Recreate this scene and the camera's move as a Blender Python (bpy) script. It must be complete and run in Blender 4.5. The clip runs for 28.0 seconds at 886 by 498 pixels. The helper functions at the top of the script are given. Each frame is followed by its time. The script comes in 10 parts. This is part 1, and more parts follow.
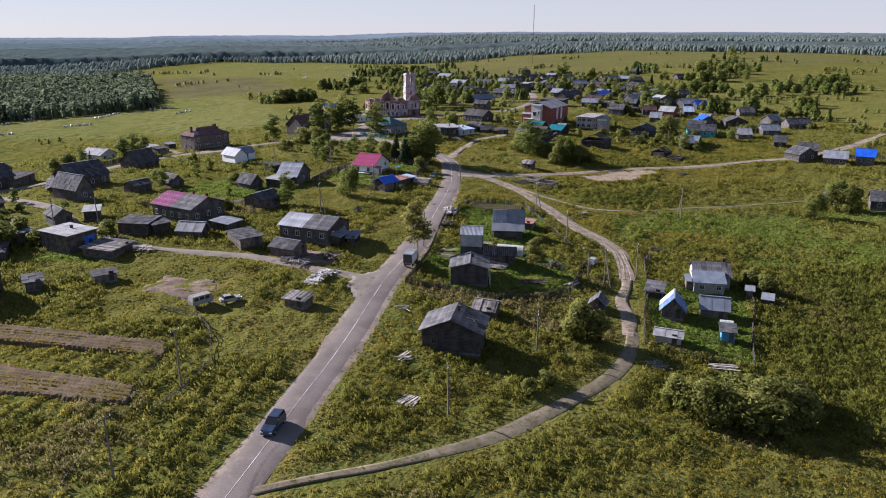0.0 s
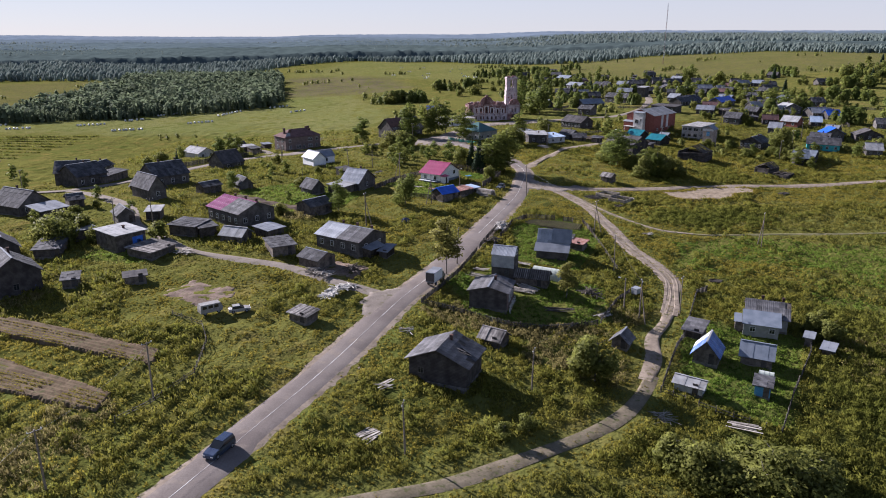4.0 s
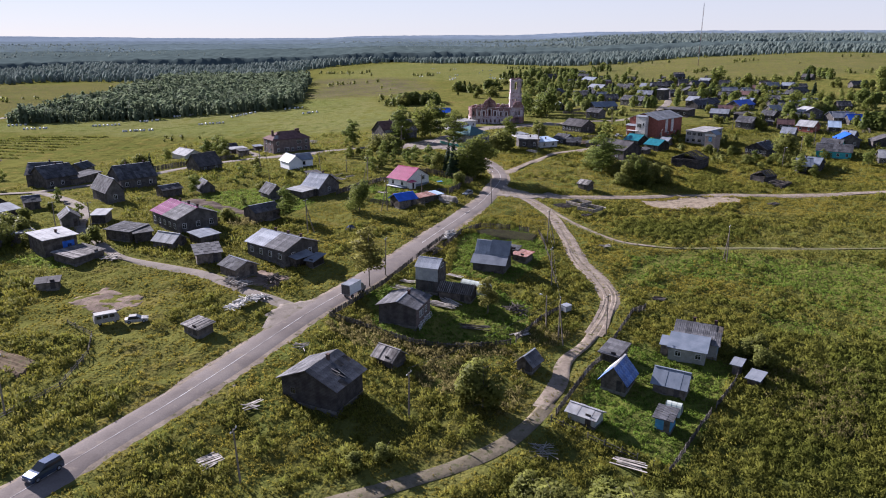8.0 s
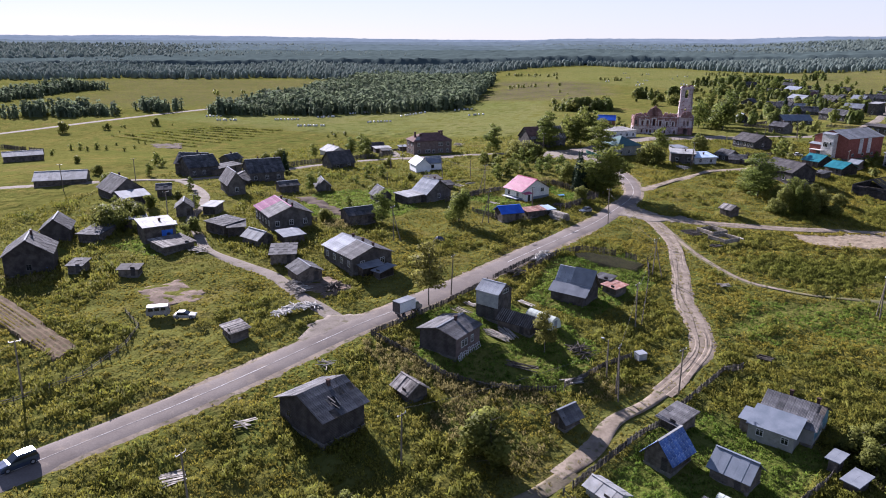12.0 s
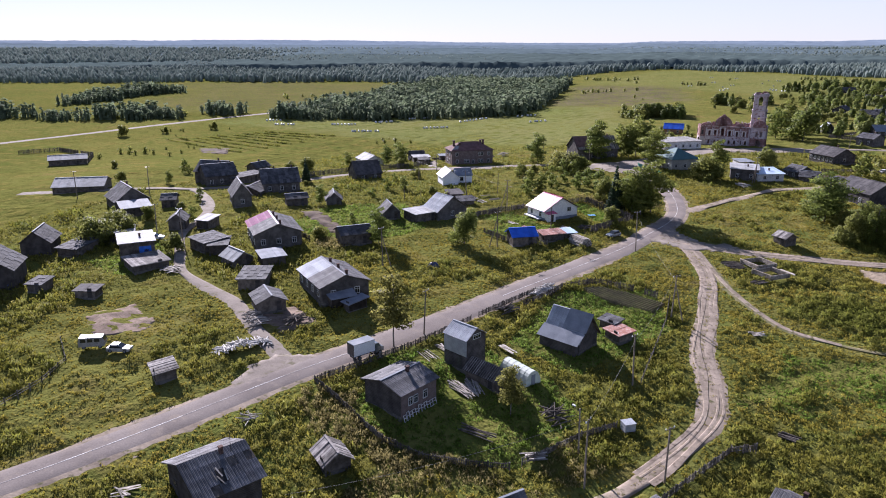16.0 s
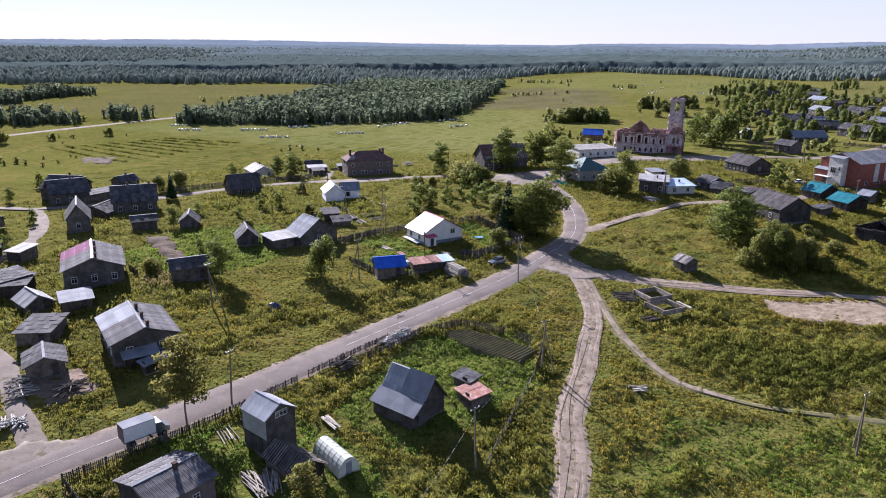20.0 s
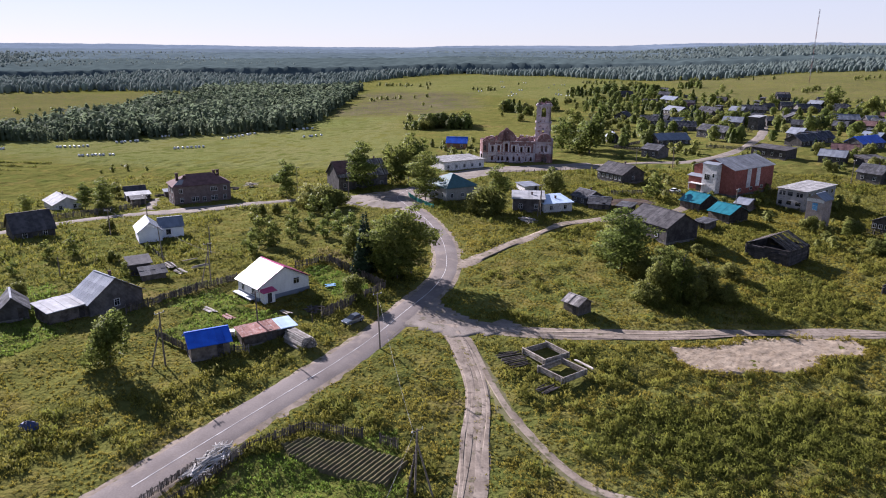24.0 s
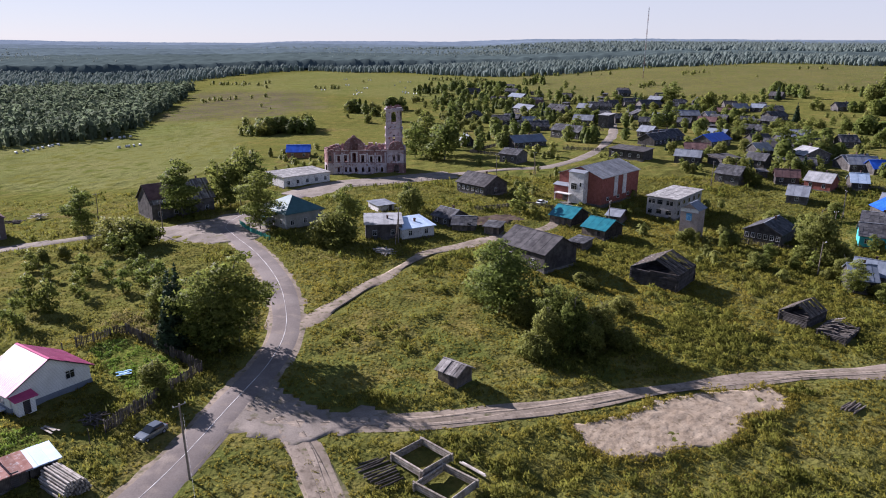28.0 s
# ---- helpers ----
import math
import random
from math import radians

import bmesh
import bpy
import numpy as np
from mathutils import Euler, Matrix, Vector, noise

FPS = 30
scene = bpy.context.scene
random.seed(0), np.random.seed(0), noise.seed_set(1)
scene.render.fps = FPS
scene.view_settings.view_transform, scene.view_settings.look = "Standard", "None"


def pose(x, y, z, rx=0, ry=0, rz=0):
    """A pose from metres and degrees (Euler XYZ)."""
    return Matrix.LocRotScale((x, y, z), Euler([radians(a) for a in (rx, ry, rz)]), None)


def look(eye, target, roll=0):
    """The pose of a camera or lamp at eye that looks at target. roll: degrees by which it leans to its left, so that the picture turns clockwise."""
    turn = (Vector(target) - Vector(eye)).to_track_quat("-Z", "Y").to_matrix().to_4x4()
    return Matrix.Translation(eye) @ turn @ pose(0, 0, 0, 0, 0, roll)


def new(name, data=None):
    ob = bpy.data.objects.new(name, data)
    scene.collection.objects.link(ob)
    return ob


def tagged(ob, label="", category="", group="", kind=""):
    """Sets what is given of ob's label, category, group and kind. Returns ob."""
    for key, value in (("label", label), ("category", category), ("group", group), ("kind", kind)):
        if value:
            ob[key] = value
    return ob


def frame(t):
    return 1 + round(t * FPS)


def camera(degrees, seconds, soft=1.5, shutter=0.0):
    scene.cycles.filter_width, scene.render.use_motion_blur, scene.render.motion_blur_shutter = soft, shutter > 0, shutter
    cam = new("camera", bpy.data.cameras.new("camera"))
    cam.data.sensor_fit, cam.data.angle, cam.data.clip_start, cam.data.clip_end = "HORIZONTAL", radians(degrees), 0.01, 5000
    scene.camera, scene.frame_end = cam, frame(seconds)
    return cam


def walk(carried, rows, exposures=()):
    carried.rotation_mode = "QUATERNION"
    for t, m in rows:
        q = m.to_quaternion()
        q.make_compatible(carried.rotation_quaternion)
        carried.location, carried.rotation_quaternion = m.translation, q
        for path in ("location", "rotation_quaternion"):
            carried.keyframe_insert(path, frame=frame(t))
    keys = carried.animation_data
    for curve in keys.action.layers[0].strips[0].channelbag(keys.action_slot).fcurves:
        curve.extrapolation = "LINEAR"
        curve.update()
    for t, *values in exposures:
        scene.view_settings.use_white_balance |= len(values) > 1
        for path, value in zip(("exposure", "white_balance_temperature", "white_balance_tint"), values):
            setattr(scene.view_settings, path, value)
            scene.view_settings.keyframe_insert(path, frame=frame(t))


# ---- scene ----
cam = camera(64.1, 28.0, soft=1.0)
PATH = [
    (0, (-49.914, -9.833, 56.975), (-49.444, -7.976, 56.4), 0.3),
    (0.5, (-47.788, -9.438, 57.326), (-47.369, -7.569, 56.75), 0.3),
    (1, (-45.657, -9.093, 57.664), (-45.279, -7.215, 57.088), 0.2),
    (1.5, (-43.256, -8.722, 57.998), (-42.915, -6.838, 57.421), 0.2),
    (2, (-40.429, -8.313, 58.351), (-40.125, -6.423, 57.773), 0.3),
    (2.5, (-37.195, -7.786, 58.715), (-36.936, -5.889, 58.136), 0.2),
    (3, (-33.691, -7.3, 59.077), (-33.481, -5.398, 58.496), 0.2),
    (3.5, (-30.033, -6.838, 59.415), (-29.88, -4.931, 58.833), 0.2),
    (5.5, (-16.403, -4.691, 59.842), (-16.375, -2.776, 59.264), 0.3),
    (6, (-13.139, -3.925, 59.878), (-13.126, -2.01, 59.3), 0.2),
    (6.5, (-9.902, -3.103, 59.906), (-9.893, -1.188, 59.327), 0.2),
    (7, (-6.706, -2.195, 59.932), (-6.703, -0.281, 59.354), 0.1),
    (7.5, (-3.44, -1.209, 59.966), (-3.45, 0.705, 59.388), 0.1),
    (8, (0.0, 0.0, 60.0), (-0.023, 1.914, 59.421), 0.1),
    (8.5, (3.787, 1.353, 60.032), (3.744, 3.266, 59.452), 0.1),
    (9, (7.714, 2.793, 60.042), (7.648, 4.706, 59.462), 0.1),
    (9.5, (11.359, 4.412, 60.018), (11.244, 6.322, 59.437), 0.1),
    (10, (14.607, 6.304, 59.967), (14.412, 8.208, 59.386), 0.3),
    (10.5, (17.296, 8.57, 59.909), (17.009, 10.463, 59.329), 0.4),
    (11, (19.475, 11.141, 59.876), (19.089, 13.016, 59.298), 0.5),
    (11.5, (21.325, 13.97, 59.868), (20.854, 15.826, 59.291), 0.6),
    (12, (22.748, 16.906, 59.872), (22.202, 18.742, 59.296), 0.6),
    (12.5, (23.848, 19.913, 59.878), (23.229, 21.726, 59.304), 0.6),
    (14.5, (28.032, 32.081, 59.755), (27.302, 33.854, 59.187), 0.4),
    (15, (30.334, 35.412, 59.776), (29.586, 37.178, 59.208), 0.4),
    (15.5, (32.885, 38.843, 59.807), (32.123, 40.603, 59.238), 0.3),
    (16, (35.634, 42.247, 59.839), (34.865, 44.003, 59.27), 0.3),
    (16.5, (38.442, 45.734, 59.85), (37.672, 47.489, 59.279), 0.3),
    (17, (40.872, 49.356, 59.842), (40.101, 51.111, 59.271), 0.4),
    (17.5, (42.716, 53.035, 59.825), (41.945, 54.79, 59.253), 0.6),
    (18, (43.986, 56.631, 59.816), (43.229, 58.392, 59.244), 0.6),
    (18.5, (44.732, 60.373, 59.821), (43.994, 62.142, 59.251), 0.7),
    (19, (45.002, 64.236, 59.814), (44.307, 66.023, 59.245), 0.7),
    (19.5, (44.846, 68.01, 59.788), (44.189, 69.812, 59.222), 0.7),
    (20, (44.455, 71.832, 59.763), (43.821, 73.643, 59.198), 0.7),
    (20.5, (43.925, 75.751, 59.735), (43.308, 77.568, 59.173), 0.7),
    (22.5, (40.464, 92.361, 59.403), (39.994, 94.225, 58.85), 0.7),
    (23, (39.777, 96.7, 59.465), (39.362, 98.577, 58.912), 0.7),
    (23.5, (39.118, 101.099, 59.546), (38.769, 102.989, 58.993), 0.6),
    (24, (38.518, 105.505, 59.648), (38.24, 107.406, 59.093), 0.5),
    (24.5, (38.05, 109.983, 59.749), (37.842, 111.893, 59.193), 0.4),
    (25, (37.678, 114.501, 59.853), (37.529, 116.416, 59.294), 0.4),
    (25.5, (37.354, 118.904, 59.96), (37.255, 120.821, 59.401), 0.5),
    (26, (37.146, 123.205, 60.073), (37.095, 125.124, 59.514), 0.5),
    (26.5, (37.035, 127.387, 60.173), (37.028, 129.307, 59.613), 0.5),
    (27, (37.028, 131.241, 60.247), (37.066, 133.161, 59.686), 0.5),
    (27.5, (37.026, 134.883, 60.301), (37.115, 136.801, 59.74), 0.5),
    (28, (36.94, 138.249, 60.35), (37.071, 140.164, 59.787), 0.6),
]
walk(cam, [(t, look(eye, target, roll)) for t, eye, target, roll in PATH], [(0, 1.3, 5950, 22), (6, 1.38, 5900, 22.5), (12.0, 1.58, 5800, 25), (20.0, 1.61, 5800, 25), (28, 1.39, 5850, 25)])

# ---- sky, sun ----
world = bpy.data.worlds.new("sky")
scene.world = world
world.use_nodes = True
wn = world.node_tree
sky = wn.nodes.new("ShaderNodeTexSky")
sky.sky_type = "NISHITA"
sky.sun_disc = False
SUN_EL, SUN_AZ = radians(25), radians(138)      # azimuth counted from +x towards +y
sky.sun_elevation = SUN_EL
sky.sun_rotation = radians(90) - SUN_AZ
sky.air_density, sky.dust_density, sky.ozone_density = 0.8, 0.05, 2.0
pale = wn.nodes.new("ShaderNodeMix")                    # thin summer haze evens the whole sky out
pale.data_type = "RGBA"
wco = wn.nodes.new("ShaderNodeTexCoord")
wsep = wn.nodes.new("ShaderNodeSeparateXYZ")
wn.links.new(wco.outputs["Generated"], wsep.inputs[0])
veil = wn.nodes.new("ShaderNodeMapRange")               # thick at the horizon, thin overhead
veil.inputs[1].default_value, veil.inputs[2].default_value, veil.inputs[3].default_value, veil.inputs[4].default_value = 0.05, 0.40, 0.8, 0.10
wn.links.new(wsep.outputs["Z"], veil.inputs[0])
wn.links.new(veil.outputs[0], pale.inputs[0])
pale.inputs[7].default_value = (5.8, 5.9, 5.95, 1)
wn.links.new(sky.outputs[0], pale.inputs[6])
wn.links.new(pale.outputs[2], wn.nodes["Background"].inputs[0])
wn.nodes["Background"].inputs[1].default_value = 0.046
sun = new("sun", bpy.data.lights.new("sun", "SUN"))
sun.data.energy, sun.data.angle, sun.data.color = 5.0, radians(0.6), (1.0, 0.94, 0.86)
sun_dir = Vector((math.cos(SUN_AZ) * math.cos(SUN_EL), math.sin(SUN_AZ) * math.cos(SUN_EL), math.sin(SUN_EL)))
sun.matrix_world = look(sun_dir * 300, (0, 0, 0))

rng = np.random.default_rng(7)


# ---- materials ----
def material(name, c1, c2, scale=1.0, rough=0.9, bump=0.3, metal=0.0, fine=14.0, vary=0.25, island=False, stripes=0.0, axis="Z", stain=None):
    """A surface of two colours: broad patches, fine grain, a tone of its own for each piece, and lines (stripes a metre)."""
    m = bpy.data.materials.new(name)
    m.use_nodes = True
    t = m.node_tree
    b = t.nodes["Principled BSDF"]
    co = t.nodes.new("ShaderNodeTexCoord")
    n1 = t.nodes.new("ShaderNodeTexNoise")
    n1.inputs["Scale"].default_value, n1.inputs["Detail"].default_value = scale, 5
    n2 = t.nodes.new("ShaderNodeTexNoise")
    n2.inputs["Scale"].default_value, n2.inputs["Detail"].default_value = fine, 3
    t.links.new(co.outputs["Object"], n1.inputs["Vector"])
    t.links.new(co.outputs["Object"], n2.inputs["Vector"])
    ramp = t.nodes.new("ShaderNodeMapRange")
    ramp.inputs[1].default_value, ramp.inputs[2].default_value = 0.36, 0.64
    t.links.new(n1.outputs[0], ramp.inputs[0])
    mix = t.nodes.new("ShaderNodeMix")
    mix.data_type = "RGBA"
    mix.inputs[6].default_value, mix.inputs[7].default_value = (*c1, 1), (*c2, 1)
    t.links.new(ramp.outputs[0], mix.inputs[0])
    out = mix.outputs[2]
    if stain:
        n3 = t.nodes.new("ShaderNodeTexNoise")
        n3.inputs["Scale"].default_value, n3.inputs["Detail"].default_value = scale * 2.7, 6
        t.links.new(co.outputs["Object"], n3.inputs["Vector"])
        r3 = t.nodes.new("ShaderNodeMapRange")
        r3.inputs[1].default_value, r3.inputs[2].default_value = 0.55, 0.68
        t.links.new(n3.outputs[0], r3.inputs[0])
        mx = t.nodes.new("ShaderNodeMix")
        mx.data_type = "RGBA"
        mx.inputs[7].default_value = (*stain, 1)
        t.links.new(r3.outputs[0], mx.inputs[0])
        t.links.new(out, mx.inputs[6])
        out = mx.outputs[2]
    hsv = t.nodes.new("ShaderNodeHueSaturation")
    t.links.new(out, hsv.inputs["Color"])
    add = t.nodes.new("ShaderNodeMath")
    add.operation = "ADD"
    if island:
        rnd = t.nodes.new("ShaderNodeNewGeometry").outputs["Random Per Island"]
    else:
        rnd = t.nodes.new("ShaderNodeObjectInfo").outputs["Random"]
    mr = t.nodes.new("ShaderNodeMapRange")
    mr.inputs[3].default_value, mr.inputs[4].default_value = 1 - vary, 1 + vary
    t.links.new(rnd, mr.inputs[0])
    g = t.nodes.new("ShaderNodeMapRange")
    g.inputs[3].default_value, g.inputs[4].default_value = -0.3, 0.3
    t.links.new(n2.outputs[0], g.inputs[0])
    t.links.new(mr.outputs[0], add.inputs[0])
    t.links.new(g.outputs[0], add.inputs[1])
    val = add.outputs[0]
    height = n2.outputs[0]
    if stripes:
        sep = t.nodes.new("ShaderNodeSeparateXYZ")
        t.links.new(co.outputs["Object"], sep.inputs[0])
        mu = t.nodes.new("ShaderNodeMath")
        mu.operation = "MULTIPLY"
        mu.inputs[1].default_value = stripes * math.pi
        t.links.new(sep.outputs[axis], mu.inputs[0])
        si = t.nodes.new("ShaderNodeMath")
        si.operation = "SINE"
        t.links.new(mu.outputs[0], si.inputs[0])
        ab = t.nodes.new("ShaderNodeMath")
        ab.operation = "ABSOLUTE"
        t.links.new(si.outputs[0], ab.inputs[0])
        sm = t.nodes.new("ShaderNodeMapRange")
        sm.inputs[1].default_value, sm.inputs[2].default_value, sm.inputs[3].default_value = 0.0, 0.35, 0.45
        t.links.new(ab.outputs[0], sm.inputs[0])
        pr = t.nodes.new("ShaderNodeMath")
        pr.operation = "MULTIPLY"
        t.links.new(val, pr.inputs[0])
        t.links.new(sm.outputs[0], pr.inputs[1])
        val = pr.outputs[0]
        height = ab.outputs[0]
    t.links.new(val, hsv.inputs["Value"])
    t.links.new(hsv.outputs[0], b.inputs["Base Color"])
    b.inputs["Roughness"].default_value, b.inputs["Metallic"].default_value = rough, metal
    b.inputs["Specular IOR Level"].default_value = 0.05 if rough >= 0.75 else 0.35
    if bump:
        bp = t.nodes.new("ShaderNodeBump")
        bp.inputs["Strength"].default_value, bp.inputs["Distance"].default_value = bump, 0.06
        t.links.new(height, bp.inputs["Height"])
        t.links.new(bp.outputs[0], b.inputs["Normal"])
    return m


LOG = material("weathered_log", (0.066, 0.061, 0.058), (0.125, 0.117, 0.11), 0.8, 0.9, 0.5, stripes=4.0, vary=0.3)
DARKLOG = material("dark_log", (0.048, 0.044, 0.043), (0.092, 0.084, 0.08), 0.8, 0.9, 0.5, stripes=4.0)
PLANK = material("grey_plank", (0.07, 0.06, 0.052), (0.15, 0.13, 0.112), 1.2, 0.9, 0.4, stripes=6.0, axis="X", vary=0.4)
BOARD = material("loose_board", (0.20, 0.18, 0.155), (0.36, 0.33, 0.29), 1.5, 0.85, 0.3, vary=0.5)
PALELOG = material("debarked_log", (0.36, 0.34, 0.31), (0.52, 0.50, 0.46), 1.5, 0.85, 0.2, vary=0.35)
FRESH = material("fresh_timber", (0.20, 0.172, 0.135), (0.33, 0.295, 0.25), 2.0, 0.8, 0.2, vary=0.25)
WOODWALL = material("brown_wood", (0.16, 0.09, 0.05), (0.22, 0.13, 0.07), 1.0, 0.8, 0.4, stripes=5.0)
PLASTER = material("old_plaster", (0.46, 0.45, 0.43), (0.60, 0.59, 0.57), 0.7, 0.9, 0.2, stain=(0.30, 0.275, 0.25))
LIMEWASH = material("fresh_whitewash", (0.66, 0.67, 0.68), (0.76, 0.77, 0.78), 0.6, 0.9, 0.1, vary=0.04)
GREYPLASTER = material("greenish_plaster", (0.29, 0.295, 0.27), (0.39, 0.39, 0.36), 0.7, 0.9, 0.2, stain=(0.30, 0.29, 0.25))
CONCRETE = material("stained_concrete", (0.24, 0.235, 0.225), (0.34, 0.33, 0.315), 0.5, 0.95, 0.3, vary=0.06, stain=(0.17, 0.16, 0.14))
SIDING = material("cream_siding", (0.62, 0.62, 0.58), (0.72, 0.72, 0.68), 0.5, 0.6, 0.2, stripes=5.0, vary=0.05)
BRICK = material("red_brick", (0.205, 0.076, 0.06), (0.27, 0.105, 0.085), 1.0, 0.9, 0.3, stripes=7.0, vary=0.1, stain=(0.24, 0.09, 0.07))
BRICKBROWN = material("brown_brick", (0.14, 0.108, 0.10), (0.19, 0.152, 0.145), 1.0, 0.9, 0.3, stripes=7.0, vary=0.1)
BRICKGREY = material("grey_brick", (0.30, 0.24, 0.21), (0.38, 0.32, 0.29), 1.0, 0.9, 0.3, stripes=7.0, vary=0.1)
BLUEWALL = material("blue_painted_plank", (0.05, 0.22, 0.42), (0.09, 0.30, 0.50), 1.0, 0.6, 0.3, stripes=6.0, axis="X", vary=0.1)
PALEWALL = material("pale_blue_plank", (0.13, 0.33, 0.42), (0.20, 0.43, 0.52), 1.0, 0.7, 0.3, stripes=6.0, axis="X", vary=0.1)
TEALWALL = material("teal_painted_plank", (0.03, 0.33, 0.36), (0.06, 0.42, 0.44), 1.0, 0.6, 0.3, stripes=5.0, vary=0.1)
METALWALL = material("galvanised_wall", (0.34, 0.36, 0.38), (0.46, 0.48, 0.50), 0.8, 0.45, 0.3, 0.3, stripes=5.0, axis="X", vary=0.1)
CHURCH = material("ruined_church_brick", (0.37, 0.315, 0.325), (0.50, 0.44, 0.45), 0.35, 0.95, 0.4, stain=(0.21, 0.10, 0.085), vary=0.08)
CHURCHWHITE = material("old_whitewash", (0.46, 0.42, 0.42), (0.58, 0.54, 0.53), 0.5, 0.95, 0.3, stain=(0.30, 0.2, 0.18), vary=0.08)
CHURCHRED = material("bare_church_brick", (0.17, 0.092, 0.086), (0.27, 0.165, 0.155), 0.5, 0.95, 0.5, vary=0.1, stain=(0.37, 0.30, 0.29))
FOUND = material("foundation_stone", (0.10, 0.095, 0.085), (0.16, 0.15, 0.135), 2.0, 0.95, 0.4)
SLATE = material("asbestos_slate", (0.058, 0.058, 0.064), (0.11, 0.11, 0.116), 0.9, 0.8, 0.5, vary=0.32, island=True, stripes=6.0, axis="X", stain=(0.075, 0.075, 0.065))
SHEET = material("asbestos_sheet", (0.088, 0.088, 0.094), (0.16, 0.157, 0.162), 0.9, 0.75, 0.5, vary=0.3, stripes=6.0, axis="X", stain=(0.08, 0.08, 0.07))
TINPIECE = material("tin_sheet", (0.27, 0.29, 0.32), (0.37, 0.39, 0.42), 0.5, 0.75, 0.15, 0.0, vary=0.15, stripes=5.0, axis="X")
WHITEPIECE = material("pale_tin_sheet", (0.42, 0.43, 0.44), (0.55, 0.56, 0.57), 0.6, 0.45, 0.2, 0.1, vary=0.1)
BLUEPIECE = material("blue_tin_sheet", (0.02, 0.07, 0.26), (0.10, 0.19, 0.42), 1.4, 0.5, 0.2, vary=0.25, stain=(0.40, 0.46, 0.53))
PINKPIECE = material("crimson_tin_sheet", (0.22, 0.018, 0.075), (0.27, 0.028, 0.10), 0.6, 0.48, 0.1, vary=0.05)
VIOLETPIECE = material("violet_sheet", (0.165, 0.045, 0.11), (0.22, 0.07, 0.15), 0.6, 0.78, 0.2, vary=0.12, stain=(0.30, 0.22, 0.26))
SLATROOF = material("old_board_roof", (0.12, 0.11, 0.105), (0.25, 0.235, 0.22), 1.0, 0.85, 0.4, vary=0.45, island=True)
TIN = material("galvanised_roof", (0.15, 0.165, 0.19), (0.22, 0.235, 0.26), 0.5, 0.75, 0.15, 0.0, vary=0.15, island=True)
WHITETIN = material("pale_tin_roof", (0.21, 0.215, 0.22), (0.32, 0.325, 0.33), 0.6, 0.78, 0.2, 0.1, vary=0.15, island=True, stain=(0.26, 0.25, 0.24))
BLUETIN = material("blue_roof", (0.01, 0.07, 0.42), (0.02, 0.11, 0.55), 0.6, 0.4, 0.15, vary=0.08, island=True)
PALEBLUE = material("pale_blue_roof", (0.38, 0.48, 0.60), (0.46, 0.56, 0.68), 0.6, 0.4, 0.15, 0.2, vary=0.1, island=True)
BLUEGREY = material("blue_grey_roof", (0.12, 0.145, 0.18), (0.17, 0.195, 0.235), 0.6, 0.6, 0.2, 0.0, vary=0.1, island=True)
PINKTIN = material("crimson_roof", (0.40, 0.035, 0.12), (0.47, 0.05, 0.16), 0.6, 0.36, 0.15, vary=0.06, island=True)
PURPLE = material("violet_roof", (0.19, 0.035, 0.115), (0.25, 0.05, 0.15), 0.6, 0.45, 0.2, vary=0.1, island=True)
TEALTIN = material("turquoise_roof", (0.006, 0.10, 0.13), (0.014, 0.15, 0.18), 0.6, 0.4, 0.15, vary=0.1, island=True)
GREENTIN = material("dark_green_roof", (0.022, 0.075, 0.075), (0.035, 0.105, 0.105), 0.6, 0.45, 0.15, vary=0.1, island=True)
RUST = material("rusty_roof", (0.20, 0.095, 0.075), (0.29, 0.165, 0.14), 0.9, 0.8, 0.3, 0.1, vary=0.25, island=True, stain=(0.32, 0.27, 0.26))
BROWNROOF = material("brown_red_roof", (0.105, 0.062, 0.06), (0.16, 0.098, 0.09), 0.7, 0.85, 0.3, vary=0.15, island=True)
BLACKROOF = material("dark_felt_roof", (0.05, 0.048, 0.05), (0.09, 0.085, 0.085), 0.8, 0.85, 0.3, vary=0.2, island=True)
FELT = material("flat_felt_roof", (0.18, 0.175, 0.17), (0.29, 0.285, 0.27), 0.4, 0.9, 0.3, vary=0.1, stain=(0.42, 0.41, 0.39))
WHITEPAINT = material("white_paint", (0.42, 0.425, 0.42), (0.55, 0.555, 0.55), 3.0, 0.6, 0.1, vary=0.1)
CHIM = material("chimney_brick", (0.05, 0.035, 0.032), (0.11, 0.07, 0.06), 4.0, 0.95, 0.4)
BARK = material("bark", (0.10, 0.085, 0.07), (0.20, 0.18, 0.16), 3.0, 0.95, 0.6)
POLEWOOD = material("pole_wood", (0.14, 0.115, 0.09), (0.22, 0.19, 0.16), 3.0, 0.9, 0.4)
FENCEWOOD = material("fence_wood", (0.07, 0.062, 0.054), (0.16, 0.146, 0.13), 2.0, 0.9, 0.4, vary=0.4)
GREENPAINT = material("green_fence_paint", (0.03, 0.22, 0.17), (0.05, 0.28, 0.22), 2.0, 0.6, 0.2)
BLUETARP = material("blue_tarpaulin", (0.02, 0.10, 0.45), (0.04, 0.16, 0.58), 1.2, 0.4, 0.5, vary=0.05)
DULLTARP = material("dull_tarpaulin", (0.02, 0.035, 0.09), (0.035, 0.055, 0.13), 1.2, 0.5, 0.5, vary=0.1)
CARBLUE = material("dark_blue_car_paint", (0.05, 0.07, 0.12), (0.06, 0.085, 0.14), 1.0, 0.25, 0.0, 0.6, vary=0.02)
